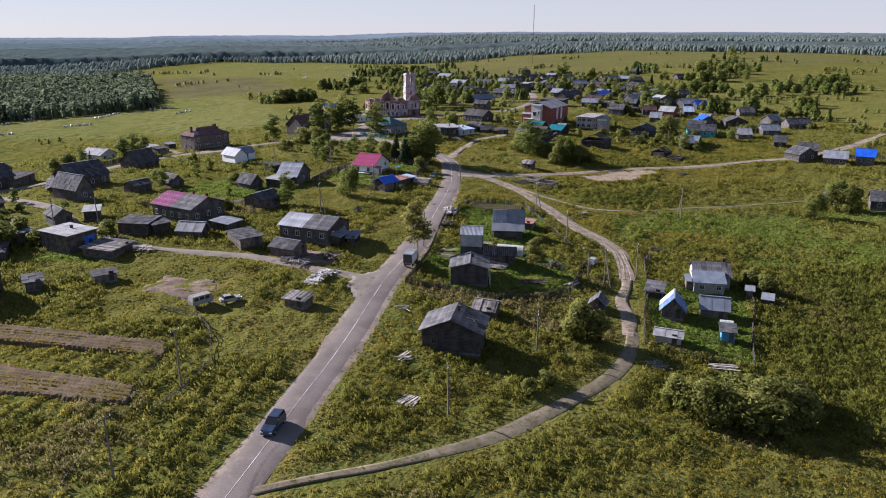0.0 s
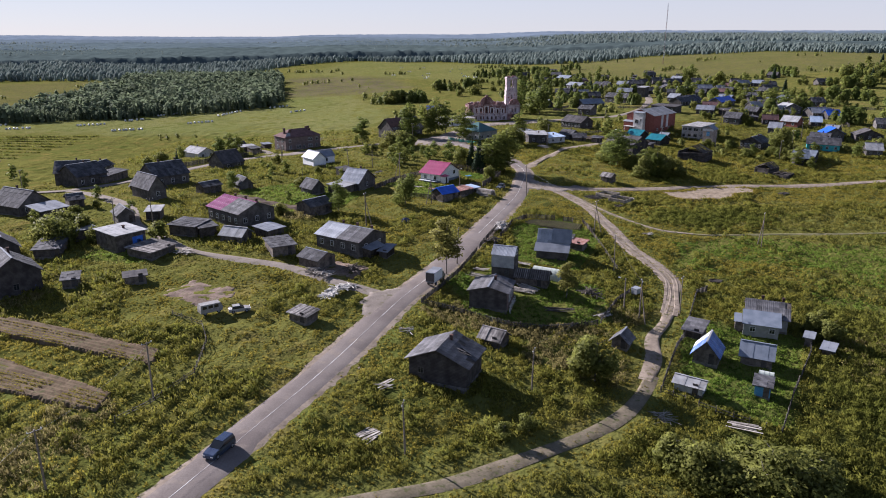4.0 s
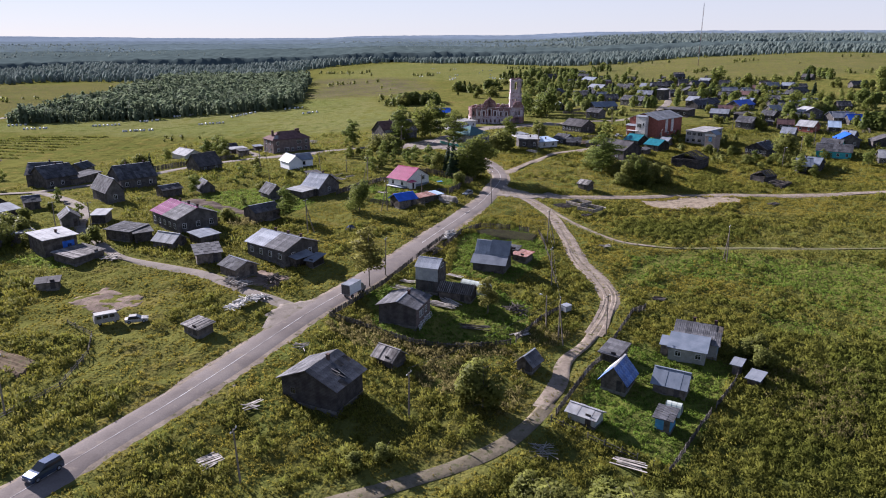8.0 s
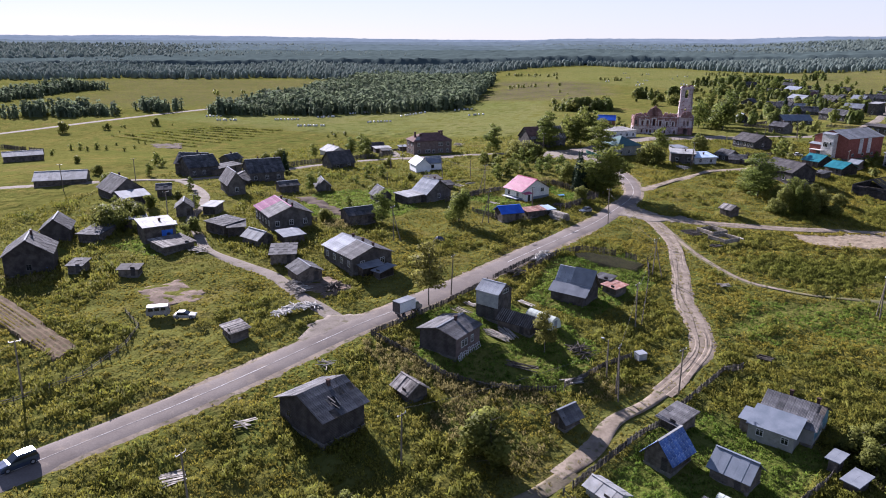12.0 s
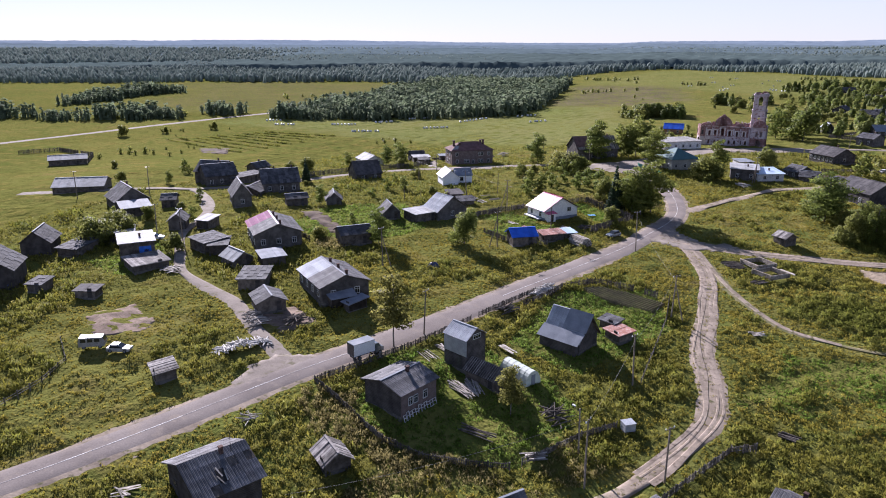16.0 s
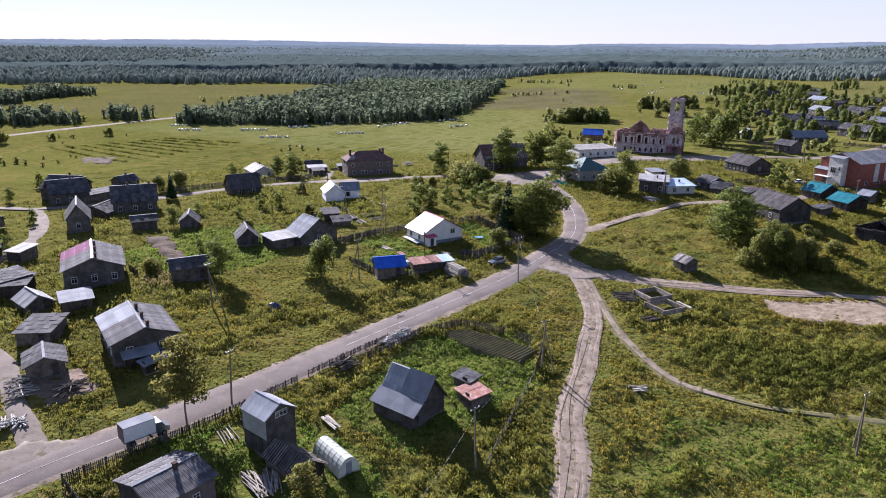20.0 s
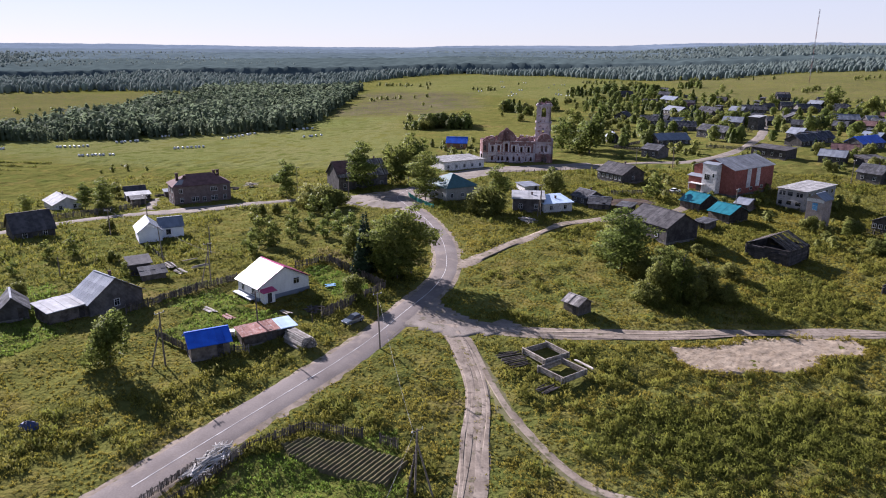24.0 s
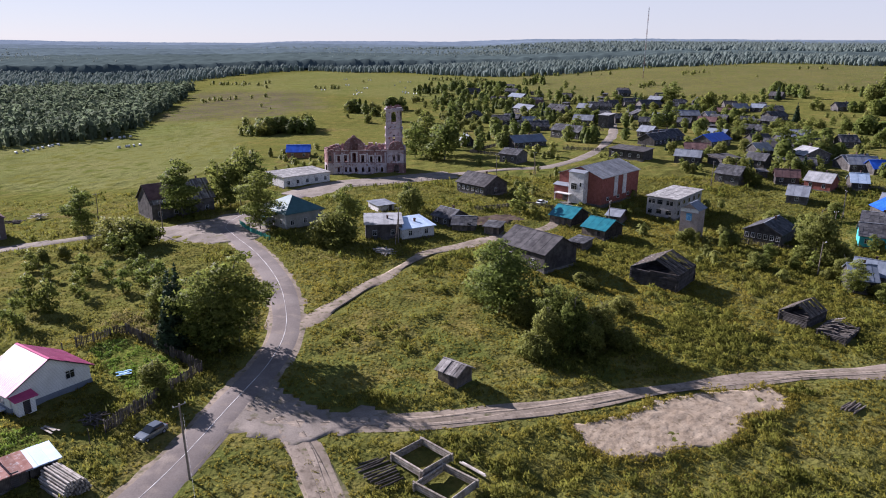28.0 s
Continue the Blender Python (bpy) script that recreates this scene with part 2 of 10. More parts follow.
CARGREY = material("grey_car_paint", (0.16, 0.18, 0.20), (0.18, 0.20, 0.22), 1.0, 0.25, 0.0, 0.6, vary=0.02)
FADED = material("faded_white_paint", (0.20, 0.195, 0.185), (0.30, 0.295, 0.28), 1.5, 0.5, 0.0, vary=0.1, stain=(0.20, 0.17, 0.14))
CARWHITE = material("white_car_paint", (0.70, 0.70, 0.69), (0.76, 0.76, 0.75), 2.0, 0.35, 0.0, vary=0.02)
TYRE = material("tyre_rubber", (0.02, 0.02, 0.02), (0.03, 0.03, 0.03), 5.0, 0.9, 0.2)
DARKMETAL = material("dark_metal", (0.05, 0.05, 0.055), (0.08, 0.08, 0.085), 3.0, 0.5, 0.1, 0.6)
CERAMIC = material("insulator", (0.75, 0.75, 0.72), (0.8, 0.8, 0.78), 5.0, 0.3, 0.0)
POLYTUNNEL = material("polycarbonate", (0.42, 0.46, 0.40), (0.52, 0.56, 0.50), 1.0, 0.3, 0.1, vary=0.08)
STRAWBALE = material("wrapped_bale", (0.40, 0.42, 0.43), (0.55, 0.56, 0.57), 2.0, 0.5, 0.2, vary=0.15)
SAND = material("bare_sand", (0.25, 0.196, 0.138), (0.345, 0.28, 0.202), 0.5, 0.95, 0.9, fine=3.5, stain=(0.19, 0.15, 0.10))
PLOUGHED = material("ploughed_soil", (0.092, 0.066, 0.040), (0.148, 0.110, 0.070), 0.5, 0.95, 0.5, fine=3.0, vary=0.1, stain=(0.10, 0.095, 0.045))
BEDSOIL = material("bed_soil", (0.10, 0.085, 0.05), (0.14, 0.125, 0.06), 0.5, 0.95, 0.5, fine=3.0, vary=0.1, stain=(0.09, 0.10, 0.035))
SOIL = material("tilled_soil", (0.055, 0.040, 0.032), (0.10, 0.072, 0.056), 0.5, 0.95, 0.7, fine=3.0, vary=0.1, stain=(0.085, 0.08, 0.04))
RUBBLE = material("dry_litter", (0.13, 0.095, 0.072), (0.22, 0.165, 0.13), 0.6, 0.95, 0.6, fine=4.0, vary=0.1, stain=(0.09, 0.09, 0.04))
ASPHALT = material("worn_asphalt", (0.155, 0.132, 0.119), (0.21, 0.182, 0.163), 0.16, 0.9, 0.25, fine=5.0, vary=0.05, stain=(0.225, 0.19, 0.16))
DIRT = material("dirt_track", (0.17, 0.138, 0.106), (0.28, 0.23, 0.178), 0.32, 0.95, 0.6, fine=2.5, vary=0.05, stain=(0.10, 0.095, 0.05))
OLDTRACK = material("overgrown_dirt", (0.115, 0.098, 0.066), (0.185, 0.155, 0.11), 0.45, 0.95, 0.6, fine=3.0, vary=0.05, stain=(0.085, 0.088, 0.04))
RUT = material("dry_rut", (0.19, 0.155, 0.12), (0.29, 0.24, 0.19), 0.4, 0.95, 0.4, fine=3.0, vary=0.05, stain=(0.13, 0.105, 0.08))
GRAVEL = material("gravel_lane", (0.17, 0.146, 0.122), (0.24, 0.207, 0.175), 0.25, 0.95, 0.4, fine=4.0, vary=0.05, stain=(0.14, 0.125, 0.085))
PAINTLINE = material("worn_road_line", (0.22, 0.20, 0.185), (0.50, 0.49, 0.47), 0.35, 0.8, 0.1)


def leaf_material(name, c1, c2, rough=0.6, vary=0.35, through_light=0.45):
    m = bpy.data.materials.new(name)
    m.use_nodes = True
    t = m.node_tree
    b = t.nodes["Principled BSDF"]
    geo = t.nodes.new("ShaderNodeNewGeometry")
    inf = t.nodes.new("ShaderNodeObjectInfo")
    mix = t.nodes.new("ShaderNodeMix")
    mix.data_type = "RGBA"
    mix.inputs[6].default_value, mix.inputs[7].default_value = (*c1, 1), (*c2, 1)
    nz = t.nodes.new("ShaderNodeTexNoise")
    nz.inputs["Scale"].default_value = 0.06
    t.links.new(geo.outputs["Position"], nz.inputs["Vector"])
    mr = t.nodes.new("ShaderNodeMapRange")
    mr.inputs[1].default_value, mr.inputs[2].default_value = 0.35, 0.65
    t.links.new(nz.outputs[0], mr.inputs[0])
    av = t.nodes.new("ShaderNodeMath")
    av.operation = "MULTIPLY_ADD"
    av.inputs[1].default_value = 0.6
    t.links.new(mr.outputs[0], av.inputs[0])
    sc = t.nodes.new("ShaderNodeMath")
    sc.operation = "MULTIPLY"
    sc.inputs[1].default_value = 0.4
    t.links.new(inf.outputs["Random"], sc.inputs[0])
    t.links.new(sc.outputs[0], av.inputs[2])
    t.links.new(av.outputs[0], mix.inputs[0])
    hsv = t.nodes.new("ShaderNodeHueSaturation")
    v = t.nodes.new("ShaderNodeMapRange")
    v.inputs[3].default_value, v.inputs[4].default_value = 1 - vary, 1 + vary
    t.links.new(geo.outputs["Random Per Island"], v.inputs[0])
    t.links.new(v.outputs[0], hsv.inputs["Value"])
    t.links.new(mix.outputs[2], hsv.inputs["Color"])
    t.links.new(hsv.outputs[0], b.inputs["Base Color"])
    b.inputs["Roughness"].default_value = rough
    b.inputs["Specular IOR Level"].default_value = 0.08
    tr = t.nodes.new("ShaderNodeBsdfTranslucent")
    t.links.new(hsv.outputs[0], tr.inputs["Color"])
    ms = t.nodes.new("ShaderNodeMixShader")
    ms.inputs[0].default_value = through_light
    t.links.new(b.outputs[0], ms.inputs[1])
    t.links.new(tr.outputs[0], ms.inputs[2])
    t.links.new(ms.outputs[0], t.nodes["Material Output"].inputs[0])
    return m


LEAF = leaf_material("birch_leaf", (0.112, 0.146, 0.034), (0.179, 0.193, 0.044), 0.6, 0.35, 0.55)
WILLOW = leaf_material("willow_leaf", (0.146, 0.167, 0.039), (0.205, 0.205, 0.055), 0.6, 0.35, 0.55)
YELLOWLEAF = leaf_material("yellowing_leaf", (0.14, 0.145, 0.036), (0.20, 0.185, 0.052), 0.6, 0.3, 0.55)
NEEDLE = leaf_material("spruce_needle", (0.025, 0.045, 0.025), (0.045, 0.07, 0.035), 0.7, 0.3, 0.2)
# leaf colours of both far woods carry haze: lightened and shifted towards blue
FOREST = leaf_material("hazed_wood_leaf", (0.112, 0.150, 0.092), (0.158, 0.190, 0.108), 0.95, 0.2, 0.5)
FARWOOD = leaf_material("hazed_far_forest", (0.158, 0.20, 0.186), (0.19, 0.23, 0.20), 0.95, 0.16, 0.5)
GRASS = leaf_material("meadow_grass", (0.212, 0.187, 0.029), (0.278, 0.229, 0.041), 0.8, 0.12, 0.5)
FARGRASS = leaf_material("distant_grass", (0.162, 0.160, 0.030), (0.212, 0.192, 0.040), 0.8, 0.14, 0.4)
WEED = leaf_material("tall_weed", (0.178, 0.172, 0.028), (0.232, 0.208, 0.038), 0.8, 0.16, 0.4)
DEEPWEED = leaf_material("nettle_leaf", (0.119, 0.136, 0.024), (0.193, 0.189, 0.035), 0.8, 0.25, 0.5)
LUSH = leaf_material("lush_weed", (0.107, 0.182, 0.024), (0.163, 0.222, 0.034), 0.7, 0.28, 0.5)
DRYWEED = leaf_material("dry_weed", (0.179, 0.152, 0.060), (0.247, 0.210, 0.080), 0.9, 0.35)

glass = bpy.data.materials.new("window_glass")
glass.use_nodes = True
gb = glass.node_tree.nodes["Principled BSDF"]
gb.inputs["Base Color"].default_value = (0.015, 0.018, 0.02, 1)
gb.inputs["Roughness"].default_value = 0.06
gb.inputs["IOR"].default_value = 1.5


# ---- mesh helpers ----
class Geo:
    """Gathers boxes, prisms and tubes into one mesh."""

    def __init__(self):
        self.v, self.f = [], []

    def add(self, verts, faces):
        n = len(self.v)
        self.v += [tuple(p) for p in verts]
        self.f += [tuple(i + n for i in q) for q in faces]
        return self

    def box(self, x0, y0, z0, x1, y1, z1):
        return self.add([(x0, y0, z0), (x1, y0, z0), (x1, y1, z0), (x0, y1, z0), (x0, y0, z1), (x1, y0, z1), (x1, y1, z1), (x0, y1, z1)],
                        [(3, 2, 1, 0), (4, 5, 6, 7), (0, 1, 5, 4), (1, 2, 6, 5), (2, 3, 7, 6), (3, 0, 4, 7)])

    def beam(self, a, b, w, h=None):
        """A bar of w x h from a to b."""
        a, b = Vector(a), Vector(b)
        d = (b - a).normalized()
        s = d.cross(Vector((0, 0, 1)))
        s = s.normalized() if s.length > 1e-3 else Vector((1, 0, 0))
        u = s.cross(d).normalized()
        s, u = s * w / 2, u * (h or w) / 2
        return self.add([a - s - u, a + s - u, a + s + u, a - s + u, b - s - u, b + s - u, b + s + u, b - s + u],
                        [(3, 2, 1, 0), (4, 5, 6, 7), (0, 1, 5, 4), (1, 2, 6, 5), (2, 3, 7, 6), (3, 0, 4, 7)])

    def tube(self, a, b, r0, r1=None, n=8):
        a, b = Vector(a), Vector(b)
        d = (b - a).normalized()
        s = d.cross(Vector((0, 0, 1)))
        s = s.normalized() if s.length > 1e-3 else Vector((1, 0, 0))
        u = s.cross(d)
        r1 = r0 if r1 is None else r1
        ring = lambda p, r: [p + s * (r * math.cos(6.28318 * i / n)) + u * (r * math.sin(6.28318 * i / n)) for i in range(n)]
        return self.add(ring(a, r0) + ring(b, r1), [(i, (i + 1) % n, n + (i + 1) % n, n + i) for i in range(n)] + [tuple(range(n))[::-1], tuple(range(n, 2 * n))])

    def slab(self, quad, thick):
        """A plate: the quad's outline pushed down by thick."""
        q = [Vector(p) for p in quad]
        nrm = (q[1] - q[0]).cross(q[-1] - q[0]).normalized() * thick
        k = len(q)
        return self.add(q + [p - nrm for p in q], [tuple(range(k)), tuple(range(2 * k - 1, k - 1, -1))] + [(i, k + i, k + (i + 1) % k, (i + 1) % k) for i in range(k)])

    def mesh(self, name, mat):
        me = bpy.data.meshes.new(name)
        me.from_pydata(self.v, [], self.f)
        me.materials.append(mat)
        me.update()
        return me


def part(name, geo, mat, parent=None, label="", at=None):
    me = geo if isinstance(geo, bpy.types.Mesh) else geo.mesh(name, mat)
    ob = new(name, me)
    if parent:
        ob.parent = parent
    if at is not None:
        ob.matrix_basis = at
    return tagged(ob, label=label)


def thing(name, x, y, z, rot, label, category, group=""):
    ob = new(name)
    ob.empty_display_size = 0.3
    ob.matrix_basis = pose(x, y, z, 0, 0, rot)
    return tagged(ob, label=label, category=category, group=group)


def numpy_mesh(name, verts, tris, mat):
    """One mesh from arrays of points and triangles."""
    me = bpy.data.meshes.new(name)
    me.vertices.add(len(verts))
    me.vertices.foreach_set("co", np.asarray(verts, np.float32).ravel())
    me.loops.add(3 * len(tris))
    me.loops.foreach_set("vertex_index", np.asarray(tris, np.int32).ravel())
    me.polygons.add(len(tris))
    me.polygons.foreach_set("loop_start", np.arange(0, 3 * len(tris), 3, dtype=np.int32))
    me.polygons.foreach_set("loop_total", np.full(len(tris), 3, np.int32))
    me.materials.append(mat)
    me.update(calc_edges=True)
    return me


# ---- the lie of the land ----
HILL_X, HILL_Y, HILL_R = (-160, -80, -10, 60, 140), (-30, 60, 120, 180, 240, 320, 420), 62.0
HILLS = (
    (-2.95, -0.64, 1.63, -3.84, -4.73),
    (-1.57, 2.14, -3.08, -7.1, -3.27),
    (-0.76, 0.21, -1.12, 2.19, 2.55),
    (1.01, 2.38, 2.99, -3.82, -7.85),
    (5.16, 0.31, 0.6, 0.79, 1.45),
    (-0.7, 2.39, -0.07, 3.72, -5.31),
    (-0.46, -0.75, 1.23, -0.31, 3.26),
)


def bell(a):
    return 1 / (1 + np.exp(-np.clip(a, -30, 30)))


def ground_z(x, y):
    """The height of the land: a low valley ahead to the left, an upland to the right, wooded rises far off, and hills of the village."""
    x, y = np.asarray(x, float), np.asarray(y, float)
    z = 9.0 - 9 * bell((-(x + 0.15 * (y - 250)) - 60) / 45) * bell((y - 180) / 60)
    z = z + 30 * bell((x - 0.10 * y - 190) / 110) * bell((y - 520) / 180)
    z = z + 30 * np.clip((np.hypot(x - 20, y) - 1500) / 2600, 0, 1)
    for row, b in zip(HILLS, HILL_Y):
        for height, a in zip(row, HILL_X):
            z = z + height * np.exp(-((x - a) ** 2 + (y - b) ** 2) / (2 * HILL_R**2))
    return z


def gz(x, y):
    return float(ground_z(x, y))


def smooth_line(points, step=2.0):
    """A smooth line through the points, in steps."""
    p = [Vector((*q, 0)) for q in points]
    p = [2 * p[0] - p[1]] + p + [2 * p[-1] - p[-2]]
    out = []
    for a, b, c, d in zip(p, p[1:], p[2:], p[3:]):
        n = max(1, int((c - b).length / step))
        for i in range(n):
            t = i / n
            out.append(0.5 * (2 * b + (c - a) * t + (2 * a - 5 * b + 4 * c - d) * t * t + (3 * b - a - 3 * c + d) * t**3))
    out.append(p[-2])
    return np.array([(v.x, v.y) for v in out])


MAIN = smooth_line([(-150, -140), (-118, -72), (-88, -6), (-64, 46), (-58, 60), (-52.5, 72.2), (-46.6, 85.3), (-42.2, 94.5), (-37.2, 105.8), (-31.1, 120.2), (-26.6, 130.1), (-21.3, 140.1), (-13, 157.1), (-5.6, 175), (3.4, 197.3),
                    (9.5, 214), (13.4, 229), (16.6, 241.8), (17.5, 253.4), (15.7, 266.1), (11.9, 280.3), (4.5, 298.5), (-4.5, 316), (-9, 328), (-5, 346), (6, 367)])
LANE = smooth_line([(-29.5, 127.8), (-31.5, 129.6), (-36, 132.8), (-42.5, 137.2), (-53, 144.5), (-63.5, 148.6), (-75, 153.5), (-85, 163), (-95, 175), (-101, 187), (-108, 199), (-120, 212), (-134, 221)])
UPPER = smooth_line([(-190, 200), (-164.7, 211.2), (-146, 219), (-133, 222), (-120, 236), (-111.5, 254), (-106, 270), (-99, 283.5), (-92, 292.8), (-83, 299.5), (-72, 305.8), (-61, 311.8), (-52, 316.8), (-42, 321.6), (-24, 326.8), (-8, 322)])
TRACK = smooth_line([(17.5, 231), (21.5, 225.5), (26.7, 214.4), (30, 200.7), (31.1, 182.1), (31.6, 166.8), (33.8, 155.4), (34.2, 143), (26.7, 125), (21, 115.9), (17.7, 106.4), (11, 95), (5, 88),
                     (-4, 81.5), (-14, 75.8), (-24.5, 70.6), (-36.3, 67), (-47, 65), (-57, 63)])
THIN = smooth_line([(28, 216), (32, 205), (37, 194.6), (45, 184.5), (53, 182.2), (61, 182.2), (73, 185), (86, 187.5), (105, 189.8), (122, 191.2), (150, 193)])
EAST = smooth_line([(15, 228), (20.4, 225.6), (28.8, 225.3), (41.3, 226.6), (53, 229.5), (66.6, 233.4), (81.8, 238.1), (103.5, 243.3), (125, 246), (155.7, 251), (180, 251), (215, 262), (250, 280)])
PATH6 = smooth_line([(16.5, 250), (19.7, 255.8), (25.8, 266.2), (34.2, 281.8), (44.6, 297.5), (59.6, 310.1), (76.7, 322.8), (84, 336), (90, 352)])
SQUARE = smooth_line([(4, 366), (17, 384), (36.8, 391), (57.8, 399.1)])
VILLAGE = smooth_line([(50, 396.5), (80.5, 407.6), (99.3, 412.8), (123.1, 442), (144.4, 488.3), (163.5, 547.1), (172, 600), (180, 660)])
VALLEY = smooth_line([(-362, 250), (-361.4, 312.6), (-357.2, 366.5), (-352, 434.3), (-335, 530), (-318, 600)], 8)
ROADS = [(MAIN, 6.2), (LANE, 3.0), (UPPER, 5.2), (TRACK, 3.0), (THIN, 1.8), (EAST, 3.4), (PATH6, 2.8), (SQUARE, 15.0), (VILLAGE, 5.0), (VALLEY, 7.0)]


def off_road(x, y):
    """Metres from the nearest road's edge, negative on a road."""
    x, y = np.asarray(x, float), np.asarray(y, float)
    best = np.full(x.shape, 99.0)
    for line, width in ROADS:
        x0, y0, x1, y1 = line[:, 0].min() - 12, line[:, 1].min() - 12, line[:, 0].max() + 12, line[:, 1].max() + 12
        near = np.nonzero((x > x0) & (x < x1) & (y > y0) & (y < y1))[0]
        for i in range(0, len(near), 4000):
            k = near[i : i + 4000]
            d = np.hypot(x[k, None] - line[None, :, 0], y[k, None] - line[None, :, 1]).min(1) - width / 2
            best[k] = np.minimum(best[k], d)
    return best


def inside(x, y, poly):
    """Whether points lie inside a polygon."""
    hit = np.zeros(np.shape(x), bool)
    for (ax, ay), (bx, by) in zip(poly, poly[1:] + poly[:1]):
        if ay != by:
            hit ^= ((ay > y) != (by > y)) & (x < (bx - ax) * (y - ay) / (by - ay) + ax)
    return hit


def waves(x, y, s, seed=0.0):
    """Smooth noise about 0, of grain s metres."""
    a, b = x / s + seed, y / s - seed * 1.7
    return (np.sin(a * 2.1 + 1.3 * np.sin(b * 1.7)) + np.sin(b * 2.3 + 1.1 * np.sin(a * 1.9 + seed)) + np.sin((a + b) * 1.37 + np.sin(a - b))) / 3


def hummocks(x, y, edge):
    """The rough meadow's swells, gone beside the roads."""
    return np.clip((edge - 0.5) / 3, 0, 1) * (0.34 * waves(x, y, 5.0) + 0.24 * waves(x, y, 2.4, 3.0))


def surface(x, y):
    x, y = np.atleast_1d(np.asarray(x, float)), np.atleast_1d(np.asarray(y, float))
    return ground_z(x, y) + hummocks(x, y, off_road(x, y))


HAY = [(-150, 420), (-60, 400), (-30, 440), (-55, 560), (-75, 640), (-145, 632), (-255, 552), (-322, 505), (-330, 455), (-230, 440)]
MEADOW_FAR = [(-345, 545), (-480, 520), (-545, 640), (-560, 690), (-702, 799), (-583, 871), (-443, 924), (-375, 950), (-352, 825), (-330, 680)]
MARSH = [(-150, 665), (-60, 640), (-20, 700), (-60, 900), (-185, 940), (-140, 800)]
MEADOW_N = [(-185, 985), (-60, 880), (60, 760), (150, 900), (140, 1080), (-30, 1360), (-110, 1370)]
UPLAND = [(150, 700), (300, 690), (800, 680), (900, 1050), (500, 1160), (190, 1090)]
LUSHFIELD = [(43, 152), (45, 172), (73, 182), (112, 176), (150, 178), (150, 135), (90, 128), (66, 132), (64, 149)]
DEEP = [[(56, 134), (90, 128), (120, 112), (100, 70), (40, 66), (10, 74), (31, 84), (53, 113)], [(47, 199), (60.2, 207), (71.8, 211), (85.2, 215), (93, 213), (89, 204), (84, 197), (66, 190), (48, 191)], [(86, 262), (100, 270), (104, 252), (92, 246)], [(60, 250), (76, 256), (80, 246), (64, 242)]]
DRYLAND = [[(-24, 124), (-16, 128), (-2, 121), (-2, 114), (-16, 115)], [(-6, 119), (6, 120), (16, 118), (15, 104), (9, 95), (-5, 104)], [(57, 117), (76, 118), (63, 96), (48, 96)], [(-80, 62), (-66, 74), (-74, 84), (-90, 76)]]
RIDGES = [(-63, 122), (-31, 124), (-47, 88), (-60, 58), (-95, 40), (-100, 84)]
PLOT = [(19, 98), (30, 125), (52, 118), (33, 86)]
SIDEWAY = smooth_line([(44, 216.5), (49.8, 214.4), (54, 212.7), (58, 210.9), (62.2, 210.7), (69.1, 212.9), (78.3, 216.3), (87.5, 218.9), (95, 219.6), (103, 216.5)])
GREENWAY = [(37, 152), (39, 150), (48, 162), (58, 172), (68, 179), (80, 185), (78, 188), (66, 182), (56, 175.5), (46, 165.5)]
MEADOWS = [[(36, 148), (62, 150), (110, 172), (125, 200), (75, 222), (45, 205), (33, 196)], [(18, 232), (60, 238), (112, 258), (100, 285), (60, 290), (38, 280), (20, 255)], [(-40, 118), (-28, 136), (-16, 140), (-30, 116)]]
LAWNS = [[(19, 233), (40, 233), (60, 239), (58, 258), (46, 284), (38, 284), (28, 268)], [(-52, 128), (-62, 150), (-84, 148), (-80, 116), (-56, 112)], [(-30, 135), (-20, 150), (-8, 172), (-16, 180), (-34, 148)], [(-110, 165), (-90, 185), (-100, 215), (-135, 210), (-140, 180)],
         [(-60, 195), (-30, 180), (-12, 196), (-20, 240), (-60, 230)], [(-40, 260), (0, 262), (-10, 310), (-60, 305)],
         [(8, 196), (25, 205), (22, 220), (14, 222)], [(-62, 96), (-48, 100), (-38, 118), (-50, 122), (-62, 112)]]
GARDENS = [[(-13, 246.5), (-9, 251.5), (6, 238.2), (1.4, 229.5), (-5, 236)], [(-33, 222), (-21, 218), (-16, 226), (-26, 232)], [(-14, 122), (-2, 118), (14, 122), (17, 138), (8, 146), (-6, 150), (-18, 140)], [(0, 152), (14, 148), (26, 172), (20, 190), (2, 178)], [(-75, 190), (-50, 185), (-40, 205), (-60, 230), (-78, 215)],
           [(-25, 209), (-12, 204), (-4, 214), (-8, 222), (-22, 224)], [(-10, 247), (-4, 248), (5, 239), (3, 232), (-6, 238)], [(-100, 150), (-84, 146), (-80, 160), (-96, 168)]]
FARFOREST = [(-90, 1000), (-57, 1115), (-45, 1095), (-30, 1030), (-24, 1010), (-15, 1050), (-12, 1250), (-5, 1370), (2, 1250), (6, 1090), (14, 1090), (25, 1190), (32, 1190), (60, 1000), (90, 800)]
WOOD = [(-312, 490), (-232, 514), (-186, 547), (-128, 566), (-140, 680), (-162, 797), (-193, 925), (-200, 1010), (-390, 1010), (-373, 951), (-350, 825), (-338, 740), (-325, 640), (-318, 590), (-326, 529)]
WOOD2 = [(-570, 345), (-475, 394), (-426, 419), (-375, 464), (-345, 505), (-352, 528), (-390, 496), (-440, 452), (-490, 424), (-580, 382)]
WOOD3 = [(-520, 500), (-545, 560), (-560, 640), (-572, 692), (-600, 700), (-600, 640), (-580, 560), (-550, 490)]

